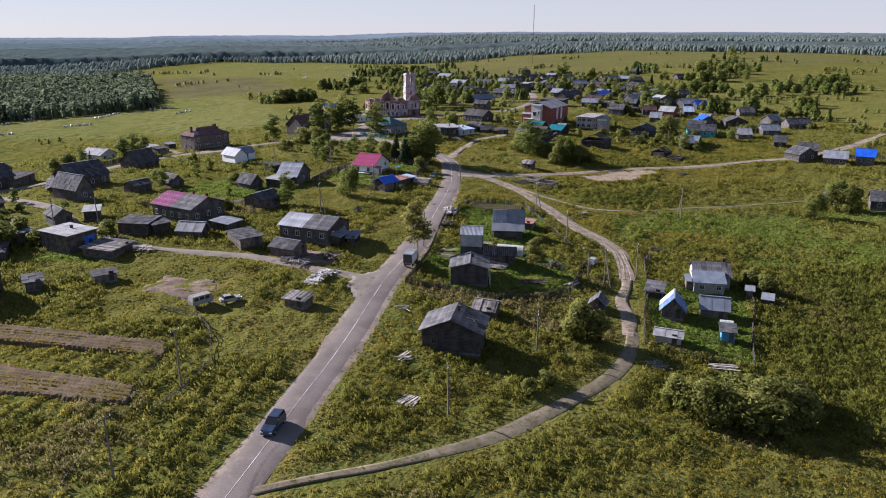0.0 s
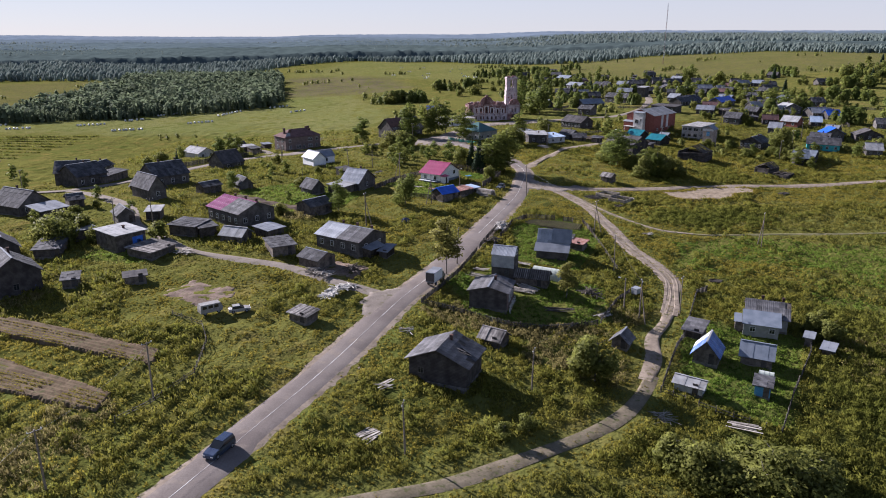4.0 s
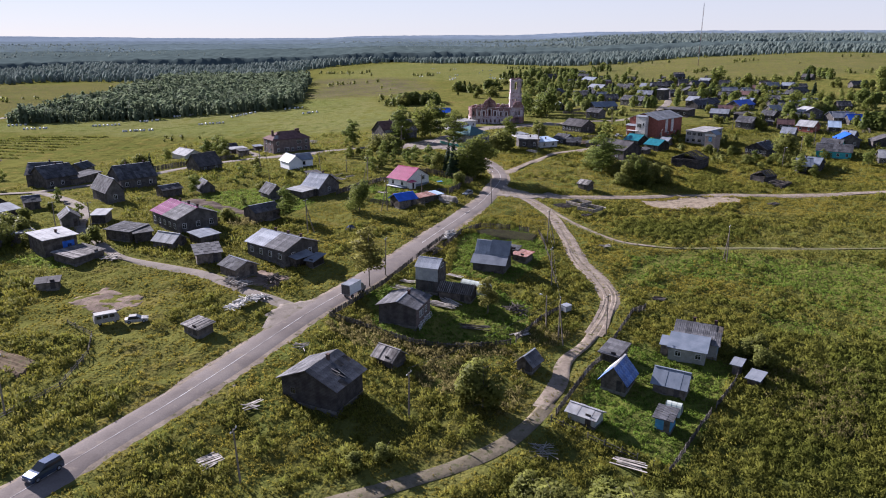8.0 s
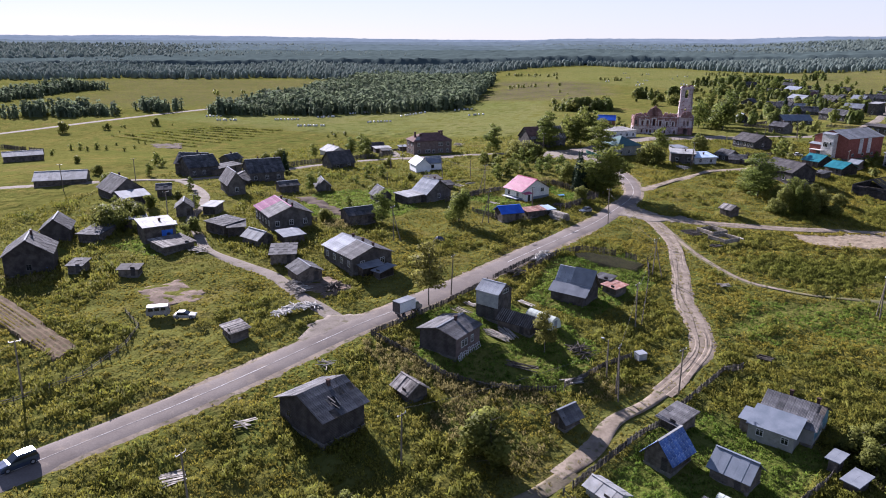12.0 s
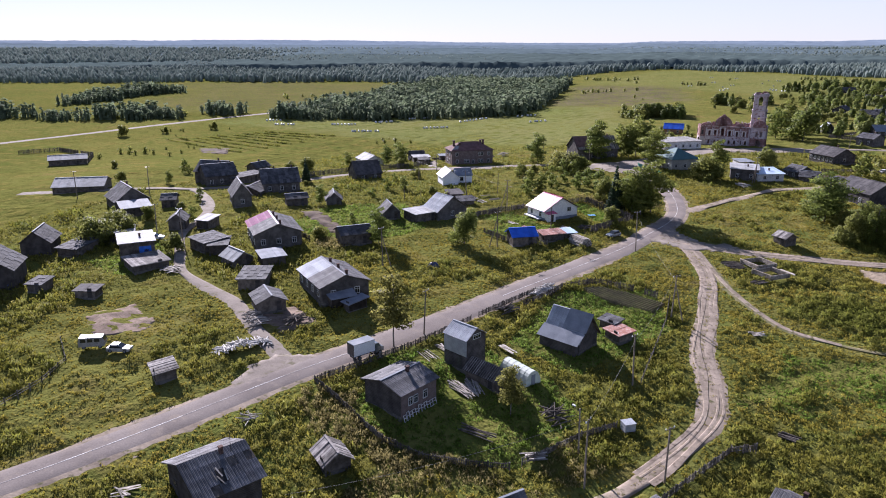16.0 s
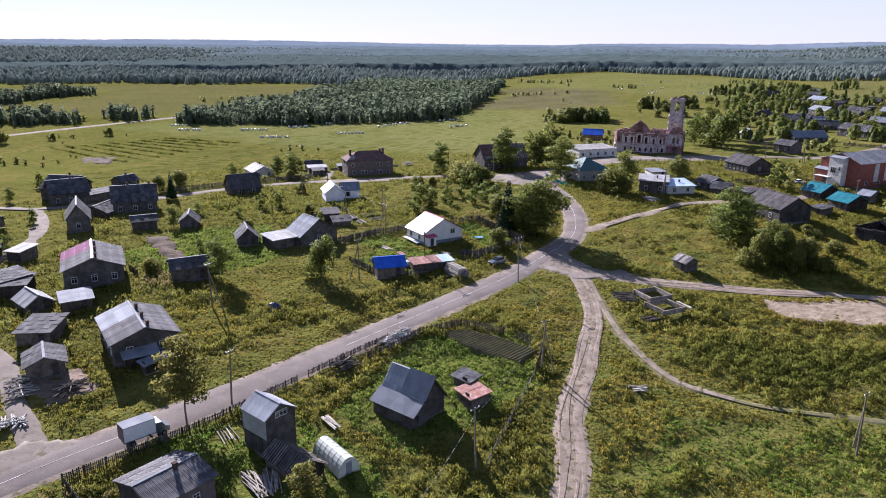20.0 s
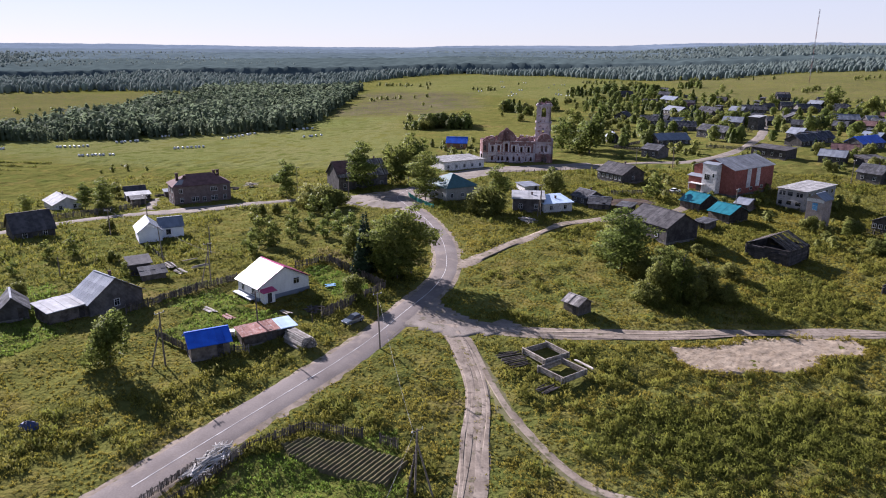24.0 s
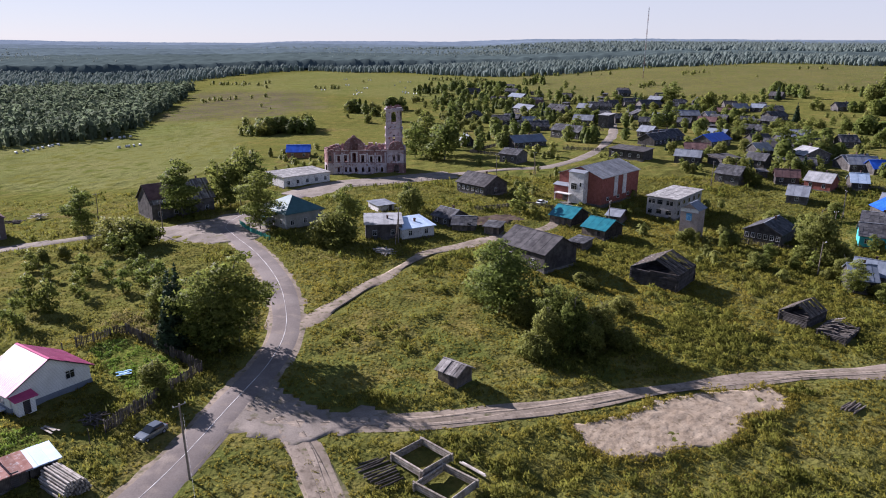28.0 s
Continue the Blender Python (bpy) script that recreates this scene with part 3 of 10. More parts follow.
# ground: one sheet, fine where the village stands
gx = np.unique(np.concatenate([np.arange(-190, 231, 1.5), -190 - np.cumsum(2 * 1.08 ** np.arange(70)), 230 + np.cumsum(2 * 1.08 ** np.arange(70))]).round(2))
gy = np.unique(np.concatenate([np.arange(38, 440, 1.5), 38 - np.cumsum(2 * 1.1 ** np.arange(45)), 440 + np.cumsum(2 * 1.055 ** np.arange(92))]).round(2))
gx, gy = gx[np.abs(gx) < 4700], gy[(gy > -1500) & (gy < 4700)]
GX, GY = np.meshgrid(gx, gy)
vx, vy = GX.ravel(), GY.ravel()
near = (np.abs(vx - 20) < 215) & (vy > 30) & (vy < 450)
edge = off_road(vx, vy)
vz = ground_z(vx, vy) + near * (hummocks(vx, vy, edge) + np.clip((edge - 0.5) / 3, 0, 1) * 0.10 * rng.normal(size=len(vx)).clip(-2, 2)) - 0.10 * (edge < 0.4)
nx, ny = len(gx), len(gy)
i0 = (np.arange(ny - 1)[:, None] * nx + np.arange(nx - 1)[None, :]).ravel()
tris = np.concatenate([np.stack([i0, i0 + 1, i0 + nx + 1], 1), np.stack([i0, i0 + nx + 1, i0 + nx], 1)])


def soft_inside(x, y, poly, r):
    """Share of a wobbling neighbourhood of r metres that lies inside."""
    wx, wy = x + r * 0.8 * waves(x, y, r * 0.9, 2), y + r * 0.8 * waves(x, y, r * 1.1, 6)
    return sum(inside(wx + r * math.cos(k * 0.785) * (0.4 + 0.6 * (k % 2)), wy + r * math.sin(k * 0.785) * (0.4 + 0.6 * (k % 2)), poly) * 1.0 for k in range(8)) / 8


cover = np.zeros((len(vx), 4), np.float32)
cover[:, 0] = np.clip(soft_inside(vx, vy, HAY, 9) * 1.0 + soft_inside(vx, vy, MEADOW_N, 20) * 0.7 + soft_inside(vx, vy, UPLAND, 20) * 0.12, 0, 1)
cover[:, 1] = np.clip(soft_inside(vx, vy, MARSH, 18) * 1.0 + soft_inside(vx, vy, MEADOW_FAR, 25) * 0.45 + soft_inside(vx, vy, UPLAND, 20) * 0.4, 0, 1)
lushness = soft_inside(vx, vy, LUSHFIELD, 12) * 0.35 + soft_inside(vx, vy, PLOT, 1.5)
for poly in GARDENS:
    lushness = lushness + 0.7 * soft_inside(vx, vy, poly, 3)
cover[:, 2] = np.clip(lushness, 0, 1)
wild = near & (edge > 0.8) & (vx < 262) & (vy < 395)
for poly in LAWNS + GARDENS + [PLOT]:
    wild &= ~inside(vx, vy, poly)
for poly in MEADOWS:
    wild = wild * (1 - 0.7 * soft_inside(vx, vy, poly, 4))
timber = np.maximum(soft_inside(vx, vy, WOOD, 10), 0.6 * np.maximum(soft_inside(vx, vy, WOOD2, 10), soft_inside(vx, vy, WOOD3, 10)))
v_az, v_r = np.degrees(np.arctan2(vx - 20, vy - 30)), np.hypot(vx - 20, vy - 30)
timber = np.maximum(timber, (v_r > np.interp(v_az, [a for a, _ in FARFOREST], [r for _, r in FARFOREST]) + 10) * (np.abs(v_az) < 100) * 1.0)
# alpha: where shade under woods and weeds is painted as darker ground
cover[:, 3] = timber + wild * np.clip(1.2 - np.hypot(vx, vy - 105) / 150, 0.08, 0.9) * np.clip((edge - 0.8) / 4, 0, 1)

earth = bpy.data.materials.new("meadow_ground")
earth.use_nodes = True
et = earth.node_tree
eb = et.nodes["Principled BSDF"]


def ground_noise(scale, low, high, detail=4):
    n = et.nodes.new("ShaderNodeTexNoise")
    n.inputs["Scale"].default_value, n.inputs["Detail"].default_value = scale, detail
    et.links.new(et_co.outputs["Position"], n.inputs["Vector"])
    r = et.nodes.new("ShaderNodeMapRange")
    r.inputs[1].default_value, r.inputs[2].default_value = low, high
    et.links.new(n.outputs[0], r.inputs[0])
    return r.outputs[0]


def ground_mix(fac, a, b):
    m = et.nodes.new("ShaderNodeMix")
    m.data_type = "RGBA"
    for socket, value in ((m.inputs[0], fac), (m.inputs[6], a), (m.inputs[7], b)):
        if isinstance(value, tuple):
            socket.default_value = (*value, 1)
        else:
            et.links.new(value, socket)
    return m.outputs[2]


et_co = et.nodes.new("ShaderNodeNewGeometry")
et_attr = et.nodes.new("ShaderNodeVertexColor")
et_attr.layer_name = "cover"
et_sep = et.nodes.new("ShaderNodeSeparateColor")
et.links.new(et_attr.outputs[0], et_sep.inputs[0])
tone = ground_mix(ground_noise(0.018, 0.38, 0.62), (0.108, 0.120, 0.030), (0.159, 0.149, 0.044))
tone = ground_mix(ground_noise(0.008, 0.46, 0.6, 7), tone, (0.087, 0.092, 0.025))
tone = ground_mix(ground_noise(0.028, 0.57, 0.66, 6), tone, (0.170, 0.131, 0.051))
tone = ground_mix(ground_noise(0.04, 0.47, 0.66, 8), tone, (0.090, 0.094, 0.023))
tone = ground_mix(ground_noise(0.11, 0.48, 0.66, 7), tone, (0.175, 0.143, 0.043))
tone = ground_mix(ground_noise(0.45, 0.5, 0.68), tone, (0.069, 0.076, 0.017))
tone = ground_mix(et_sep.outputs[2], tone, ground_mix(ground_noise(0.3, 0.4, 0.6), (0.069, 0.100, 0.017), (0.106, 0.133, 0.025)))
mown = ground_mix(ground_noise(0.012, 0.35, 0.65, 8), (0.140, 0.160, 0.054), (0.178, 0.172, 0.072))
mown = ground_mix(ground_noise(0.06, 0.52, 0.68, 7), mown, (0.115, 0.125, 0.045))
tone = ground_mix(et_sep.outputs[0], tone, mown)
tone = ground_mix(et_sep.outputs[1], tone, ground_mix(ground_noise(0.03, 0.4, 0.6), (0.085, 0.07, 0.056), (0.13, 0.108, 0.076)))
tone = ground_mix(ground_noise(2.2, 0.42, 0.75), tone, (0.064, 0.069, 0.019))
tone = ground_mix(ground_noise(5.5, 0.52, 0.70, 3), tone, (0.159, 0.143, 0.037))
tone = ground_mix(et_attr.outputs[1], tone, ground_mix(ground_noise(0.25, 0.4, 0.6), (0.053, 0.059, 0.014), (0.098, 0.094, 0.023)))   # litter and low leaves, darkened in colour for the shade under weeds and trees
tone = ground_mix(ground_noise(0.16, 0.50, 0.62, 6), tone, ground_mix(ground_noise(0.02, 0.45, 0.55), (0.090, 0.102, 0.025), (0.117, 0.117, 0.031)))
et.links.new(tone, eb.inputs["Base Color"])
eb.inputs["Roughness"].default_value = 0.95
eb.inputs["Specular IOR Level"].default_value = 0.0
e_bump = et.nodes.new("ShaderNodeBump")
e_bump.inputs["Strength"].default_value, e_bump.inputs["Distance"].default_value = 0.9, 0.35
et.links.new(ground_noise(1.6, 0.0, 1.0, 5), e_bump.inputs["Height"])
swells = et.nodes.new("ShaderNodeBump")
swells.inputs["Strength"].default_value, swells.inputs["Distance"].default_value = 0.3, 1.2
et.links.new(ground_noise(0.22, 0.3, 0.7, 6), swells.inputs["Height"])
et.links.new(swells.outputs[0], e_bump.inputs["Normal"])
et.links.new(e_bump.outputs[0], eb.inputs["Normal"])

me = numpy_mesh("ground", np.stack([vx, vy, vz], 1), tris, earth)
layer = me.color_attributes.new("cover", "FLOAT_COLOR", "POINT")
layer.data.foreach_set("color", cover.ravel())
ground = tagged(new("ground", me), "rough green and yellowish grass with weeds, sloping meadows", "ground", kind="structure")


def strip(name, line, width, mat, label, category, lift=0.07, uneven=0.0, crown=0.05, kind="structure", skirt=0.16):
    """A road's surface laid over the land."""
    d = np.gradient(line, axis=0)
    d /= np.linalg.norm(d, axis=1)[:, None] + 1e-9
    side = np.stack([-d[:, 1], d[:, 0]], 1)
    cols = 7
    verts = []
    for k in range(cols):
        s = (k / (cols - 1) - 0.5) * width
        s = s + (uneven * np.convolve(rng.normal(size=len(line) + 12), np.hanning(13) / 2.2, 'same')[6:-6] * 0.6 * (k in (0, cols - 1)) if uneven else 0)
        p = line + side * np.reshape(s, (-1, 1) if np.ndim(s) else (1, 1))
        c = 1 - (2 * k / (cols - 1) - 1) ** 2
        drop = -skirt if k in (0, cols - 1) else 0.0
        verts.append(np.column_stack([p, ground_z(p[:, 0], p[:, 1]) + lift + crown * c + drop]))
    v = np.stack(verts, 1).reshape(-1, 3)
    n = len(line)
    f = []
    for i in range(n - 1):
        for k in range(cols - 1):
            a = i * cols + k
            f += [(a, a + 1, a + cols + 1), (a, a + cols + 1, a + cols)]
    return tagged(new(name, numpy_mesh(name, v, np.array(f)[:, ::-1], mat)), label, category, kind=kind)


road = strip("road", MAIN, 6.2, ASPHALT, "worn grey asphalt road with faded white line", "road", 0.10, 0.18)
strip("lane", LANE, 3.0, GRAVEL, "dusty gravel lane between the houses", "lane", 0.07, 0.9)
strip("upper_road", UPPER, 5.2, GRAVEL, "pale gravel road along the upper houses", "road", 0.07, 0.8)
wide = np.interp(TRACK[:, 1], [60, 105, 125, 138, 146, 154, 166, 200, 230], [1.9, 2.4, 2.9, 4.0, 5.6, 5.6, 4.3, 4.2, 4.4])             # the track narrows towards the asphalt
strip("dirt_track", TRACK[TRACK[:, 1] > 100], wide[TRACK[:, 1] > 100], DIRT, "rutted pale dirt track through the grass", "track", 0.06, 0.6, 0.02, skirt=0.1)
strip("dirt_track", TRACK[TRACK[:, 1] < 104], wide[TRACK[:, 1] < 104], OLDTRACK, "brown overgrown end of the dirt track", "track", 0.056, 0.5, 0.02, skirt=0.1)
strip("road_shoulder", MAIN, 7.5, DIRT, "dusty verge of bare earth beside the asphalt", "verge", 0.045, 0.7, 0.0)


def beside(line, s):
    """The line shifted sideways by s metres, with a little weaving."""
    d = np.gradient(line, axis=0)
    d /= np.linalg.norm(d, axis=1)[:, None] + 1e-9
    return line + np.stack([-d[:, 1], d[:, 0]], 1) * (s + 0.42 * waves(line[:, 0], line[:, 1], 9, 5 * s))[:, None]


for way, gauge in ((TRACK[TRACK[:, 1] > 126], 0.85), (EAST, 0.7)):
    for s in (-1.55 * gauge, -0.7 * gauge, 0.75 * gauge, 1.5 * gauge):
        strip("wheel_rut", beside(way, s), 0.62, RUT, "pale dry wheel rut", "track", 0.092, 0.45, 0.0, skirt=0.02)
GRASSTRACK = material("overgrown_track", (0.105, 0.105, 0.045), (0.15, 0.135, 0.07), 0.3, 0.95, 0.5, fine=2.5, vary=0.05, stain=(0.20, 0.17, 0.11))
strip("field_path", THIN, 1.8, GRASSTRACK, "narrow trodden track across the field", "track", 0.05, 1.0, 0.0)
strip("field_path", THIN[: len(THIN) // 3], 1.5, DIRT, "narrow sandy track forking into the field", "track", 0.07, 0.6, 0.0)
strip("east_road", EAST, 3.4, DIRT, "unpaved road along the slope", "road", 0.065, 0.9, 0.02, skirt=0.06)
strip("footpath", PATH6, 2.8, DIRT, "sandy path up to the brick building", "path", 0.05, 1.5, 0.02, skirt=0.08)
strip("village_square", SQUARE, 15.0, GRAVEL, "wide bare gravel square beside the church", "square", 0.08, 0.8)
strip("village_road", VILLAGE, 5.0, GRAVEL, "gravel road through the upper village", "road", 0.07, 0.6)
strip("valley_road", VALLEY, 7.0, GRAVEL, "pale road along the valley meadows", "road", 0.10, 0.5)
strip("road_line", MAIN[105:150], 0.16, PAINTLINE, "worn white centre line", "road marking", 0.165, 0.0, 0.0)
strip("road_line", MAIN[165:], 0.16, PAINTLINE, "worn white centre line", "road marking", 0.165, 0.0, 0.0)


BARE = []          # bare patches


def patch(name, points, mat, label, category, lift=0.08, bumps=0.12, cell=0.9, furrow=None, flat=False, ragged=0.8):
    """Bare soil, sand or a bed lying on the grass, with an uneven edge."""
    poly = [Vector((*p, 0)) for p in points]
    BARE.append(points)
    x0, x1 = min(p.x for p in poly), max(p.x for p in poly)
    y0, y1 = min(p.y for p in poly), max(p.y for p in poly)
    xs, ys = np.arange(x0 - 1, x1 + 1, cell), np.arange(y0 - 1, y1 + 1, cell)
    X, Y = np.meshgrid(xs, ys)
    X, Y = X.ravel(), Y.ravel()
    jx, jy = X + ragged * waves(X, Y, 1.7, 5), Y + ragged * waves(X, Y, 1.9, 9)
    ok = inside(jx, jy, [(p.x, p.y) for p in poly])
    Z = (ground_z(X, Y) + 0.3 if flat else surface(X, Y)) + lift + bumps * waves(X, Y, 1.1, 2) + bumps * 0.5 * rng.normal(size=len(X)) + 0.12
    if furrow:                                     # ridges: heading, spacing
        Z = Z + 0.17 * furrow[1] * np.sin(6.283 / furrow[1] * (-X * math.sin(radians(furrow[0])) + Y * math.cos(radians(furrow[0]))))
    Z[~ok] -= 0.7
    n = len(xs)
    i0 = (np.arange(len(ys) - 1)[:, None] * n + np.arange(n - 1)[None, :]).ravel()
    some = ok[i0] | ok[i0 + 1] | ok[i0 + n] | ok[i0 + n + 1]
    i0 = i0[some]
    f = np.concatenate([np.stack([i0, i0 + 1, i0 + n + 1], 1), np.stack([i0, i0 + n + 1, i0 + n], 1)])
    return tagged(new(name, numpy_mesh(name, np.stack([X, Y, Z], 1), f, mat)), label, category, kind="structure")


# ---- houses ----
FOOT = []          # footprints that stay free of weeds
COVER = {"slate": SLATE, "slat": SLATROOF, "metal": TIN, "white": WHITETIN, "blue": BLUETIN, "lightblue": PALEBLUE, "bluegrey": BLUEGREY, "pink": PINKTIN, "purple": PURPLE,
         "teal": TEALTIN, "green": GREENTIN, "rust": RUST, "rusty": BROWNROOF, "dark": BLACKROOF, "flat": FELT, "corr": SLATE, "broken": SLATROOF}

PIECE = {"slate": SHEET, "corr": SHEET, "broken": SHEET, "metal": TINPIECE, "white": WHITEPIECE, "blue": BLUEPIECE, "pink": PINKPIECE, "purple": VIOLETPIECE}


def roof_plane(g, a, b, c, d, cols, rows, thick=0.05, gap=0.0, jitter=0.02, drop=0.0):
    """Sheets or boards on the slope a, b (eave), c, d (ridge), each with its own edges."""
    a, b, c, d = (Vector(p) for p in (a, b, c, d))
    nrm = (b - a).cross(d - a).normalized()
    for i in range(cols):
        for j in range(rows):
            if drop and random.random() < drop:
                continue
            u0, u1, v0, v1 = (i + gap) / cols, (i + 1 - gap) / cols, j / rows, min(1.0, (j + 1.08) / rows)
            at = lambda u, v: (a * (1 - u) + b * u) * (1 - v) + (d * (1 - u) + c * u) * v
            lift = nrm * (0.03 * (1 if (i + j) % 2 else 0) + random.uniform(0, jitter))
            g.slab([at(u0, v0) + lift + nrm * 0.03, at(u1, v0) + lift + nrm * 0.03, at(u1, v1) + lift, at(u0, v1) + lift], thick)


SHEET_MESHES = {}


def roof_sheets(roof, a, b, c, d, mat, size=(1.1, 1.7), drop=0.0, other=None, share=0.5):
    """Single roof sheets as pieces of the roof."""
    a, b, c, d = (Vector(p) for p in (a, b, c, d))
    u, v = b - a, d - a
    cols, rows = max(1, round(u.length / size[0])), max(1, round(v.length / size[1]))
    w, h = u.length / cols, v.length / rows
    for cloth in (mat, other or mat):
        key = (round(w, 2), round(h, 2), cloth.name)
        if key in SHEET_MESHES:
            continue
        g = Geo()
        n = 6
        top = [(w * i / n - w / 2, y, 0.02 * (i % 2)) for y in (-h / 2 - 0.06, h / 2) for i in range(n + 1)]
        g.add(top + [(x, y, z - 0.03) for x, y, z in top], [(i, i + 1, n + 2 + i, n + 1 + i) for i in range(n)] + [(2 * n + 2 + i, 3 * n + 3 + i, 3 * n + 4 + i, 2 * n + 3 + i) for i in range(n)]
              + [(i + 1, i, 2 * n + 2 + i, 2 * n + 3 + i) for i in range(n)])
        SHEET_MESHES[key] = g.mesh("roof_sheet", cloth)
    x, y = u.normalized(), v.normalized()
    z = x.cross(y)
    m = Matrix((x, y, z)).transposed().to_4x4()
    for i in range(cols):
        for j in range(rows):
            if random.random() < drop:
                continue
            p = a + u * ((i + 0.5) / cols) + v * ((j + 0.5) / rows) + z * (0.05 + random.uniform(0, 0.03))
            cloth = other if other and (i + 0.5) / cols > share else mat
            part("roof_sheet", SHEET_MESHES[(round(w, 2), round(h, 2), cloth.name)], cloth, roof, at=Matrix.Translation(p) @ m @ pose(0, 0, 0, 0.8 + random.uniform(-0.6, 0.6), 0, random.uniform(-0.8, 0.8)))


def window(parent, x, y, z, turn, w=0.9, h=1.2, bars=1, trim=None):
    """A framed window on a wall; turn: the wall's heading, 0 faces -y."""
    win = new("window")
    win.parent = parent
    win.matrix_basis = pose(x, y, z, 0, 0, turn)
    t = 0.09
    g = Geo().box(-w / 2 - t, -0.07, -h / 2 - t, -w / 2, 0.03, h / 2 + t).box(w / 2, -0.07, -h / 2 - t, w / 2 + t, 0.03, h / 2 + t)
    g.box(-w / 2, -0.07, h / 2, w / 2, 0.03, h / 2 + t).box(-w / 2, -0.10, -h / 2 - t, w / 2, 0.03, -h / 2)
    for i in range(bars):
        g.box(w * ((i + 1) / (bars + 1) - 0.5) - 0.03, -0.055, -h / 2, w * ((i + 1) / (bars + 1) - 0.5) + 0.03, 0.02, h / 2)
    g.box(-w / 2, -0.05, h * 0.18, w / 2, 0.02, h * 0.18 + 0.05)
    part("frame", g, trim or WHITEPAINT, win)
    part("pane", Geo().box(-w / 2, -0.03, -h / 2, w / 2, 0.015, h / 2), glass, win)
    return win


def chimney(parent, x, y, z, h=0.8):
    c = part("chimney", Geo().box(x - 0.22, y - 0.22, z - 1.2, x + 0.22, y + 0.22, z + h * 0.8).box(x - 0.28, y - 0.28, z + h * 0.8, x + 0.28, y + 0.28, z + h), CHIM, parent)
    return c


def house(x, y, rot, w, d, h, ridge="a", rise=2.5, wall=LOG, cover="slate", name="log_house", label="", category="house", group="", sheets=False,
          front=0, side=0, back=0, chimneys=1, door="", over=0.45, sink=0.0, trim=None, hole=0.0, floors=1, boards=0, cover2=None, gap=0.06):
    """A house or shed: the front is w wide and faces -y, d deep, walls h high. ridge: a along the front, d from front to back, f a slanting roof, h hipped."""
    u, n = Vector((math.cos(radians(rot)), math.sin(radians(rot)))), Vector((-math.sin(radians(rot)), math.cos(radians(rot))))
    corners = [gz(x + u.x * i * w / 2 + n.x * j * d / 2, y + u.y * i * w / 2 + n.y * j * d / 2) for i in (-1, 1) for j in (-1, 1)]
    z0 = sum(corners) / 4 - sink
    low = min(corners) - z0 - 0.5
    ob = thing(name, x, y, z0, rot, label, category, group)
    FOOT.append((x, y, 0.5 * min(w, d) + 0.2 * abs(w - d) + 0.4))
    W, D = w / 2, d / 2
    t = 0.2
    mat = COVER[cover]
    part("foundation", Geo().box(-W - 0.06, -D - 0.06, low, W + 0.06, D + 0.06, 0.22), FOUND, ob)
    top = h + rise
    b = 0.22

    def flat_wall(points):
        g = Geo()
        g.slab(points, t)
        return part("wall", g, wall, ob)

    if ridge == "a":
        flat_wall([(-W, -D, b), (W, -D, b), (W, -D, h), (-W, -D, h)])
        flat_wall([(W, D, b), (-W, D, b), (-W, D, h), (W, D, h)])
        flat_wall([(W, -D + t, b), (W, D - t, b), (W, D - t, h), (W, 0, top), (W, -D + t, h)])
        flat_wall([(-W, D - t, b), (-W, -D + t, b), (-W, -D + t, h), (-W, 0, top), (-W, D - t, h)])
        k = rise / D * over
        slopes = [[(-W - over, -D - over, h - k), (W + over, -D - over, h - k), (W + over, 0, top), (-W - over, 0, top)],
                  [(W + over, D + over, h - k), (-W - over, D + over, h - k), (-W - over, 0, top), (W + over, 0, top)]]
    elif ridge == "d":
        flat_wall([(-W + t, -D, b), (W - t, -D, b), (W - t, -D, h), (0, -D, top), (-W + t, -D, h)])
        flat_wall([(W - t, D, b), (-W + t, D, b), (-W + t, D, h), (0, D, top), (W - t, D, h)])
        flat_wall([(W, -D, b), (W, D, b), (W, D, h), (W, -D, h)])
        flat_wall([(-W, D, b), (-W, -D, b), (-W, -D, h), (-W, D, h)])
        k = rise / W * over
        slopes = [[(-W - over, D + over, h - k), (-W - over, -D - over, h - k), (0, -D - over, top), (0, D + over, top)],
                  [(W + over, -D - over, h - k), (W + over, D + over, h - k), (0, D + over, top), (0, -D - over, top)]]
    else:
        hb = h + (rise if ridge == "f" else 0)
        flat_wall([(-W, -D, b), (W, -D, b), (W, -D, h), (-W, -D, h)])
        flat_wall([(W, D, b), (-W, D, b), (-W, D, hb), (W, D, hb)])
        flat_wall([(W, -D + t, b), (W, D - t, b), (W, D - t, hb), (W, -D + t, h)])
        flat_wall([(-W, D - t, b), (-W, -D + t, b), (-W, -D + t, h), (-W, D - t, hb)])
        if ridge == "f":
            k = rise / d * over
            slopes = [[(-W - over, -D - over, h - k), (W + over, -D - over, h - k), (W + over, D + over, hb + k), (-W - over, D + over, hb + k)]]
        else:
            L = max(0.0, (w - d) / 2) if w >= d else 0.0
            M = max(0.0, (d - w) / 2) if d > w else 0.0
            o = over
            p, q = (-L, -M, top), (L, M, top)
            if w >= d:
                slopes = [[(-W - o, -D - o, h - 0.1), (W + o, -D - o, h - 0.1), q, p], [(W + o, D + o, h - 0.1), (-W - o, D + o, h - 0.1), p, q],
                          [(W + o, -D - o, h - 0.1), (W + o, D + o, h - 0.1), q], [(-W - o, D + o, h - 0.1), (-W - o, -D - o, h - 0.1), p]]
            else:
                slopes = [[(W + o, -D - o, h - 0.1), (W + o, D + o, h - 0.1), q, p], [(-W - o, D + o, h - 0.1), (-W - o, -D - o, h - 0.1), p, q],
                          [(-W - o, -D - o, h - 0.1), (W + o, -D - o, h - 0.1), p], [(W + o, D + o, h - 0.1), (-W - o, D + o, h - 0.1), q]]
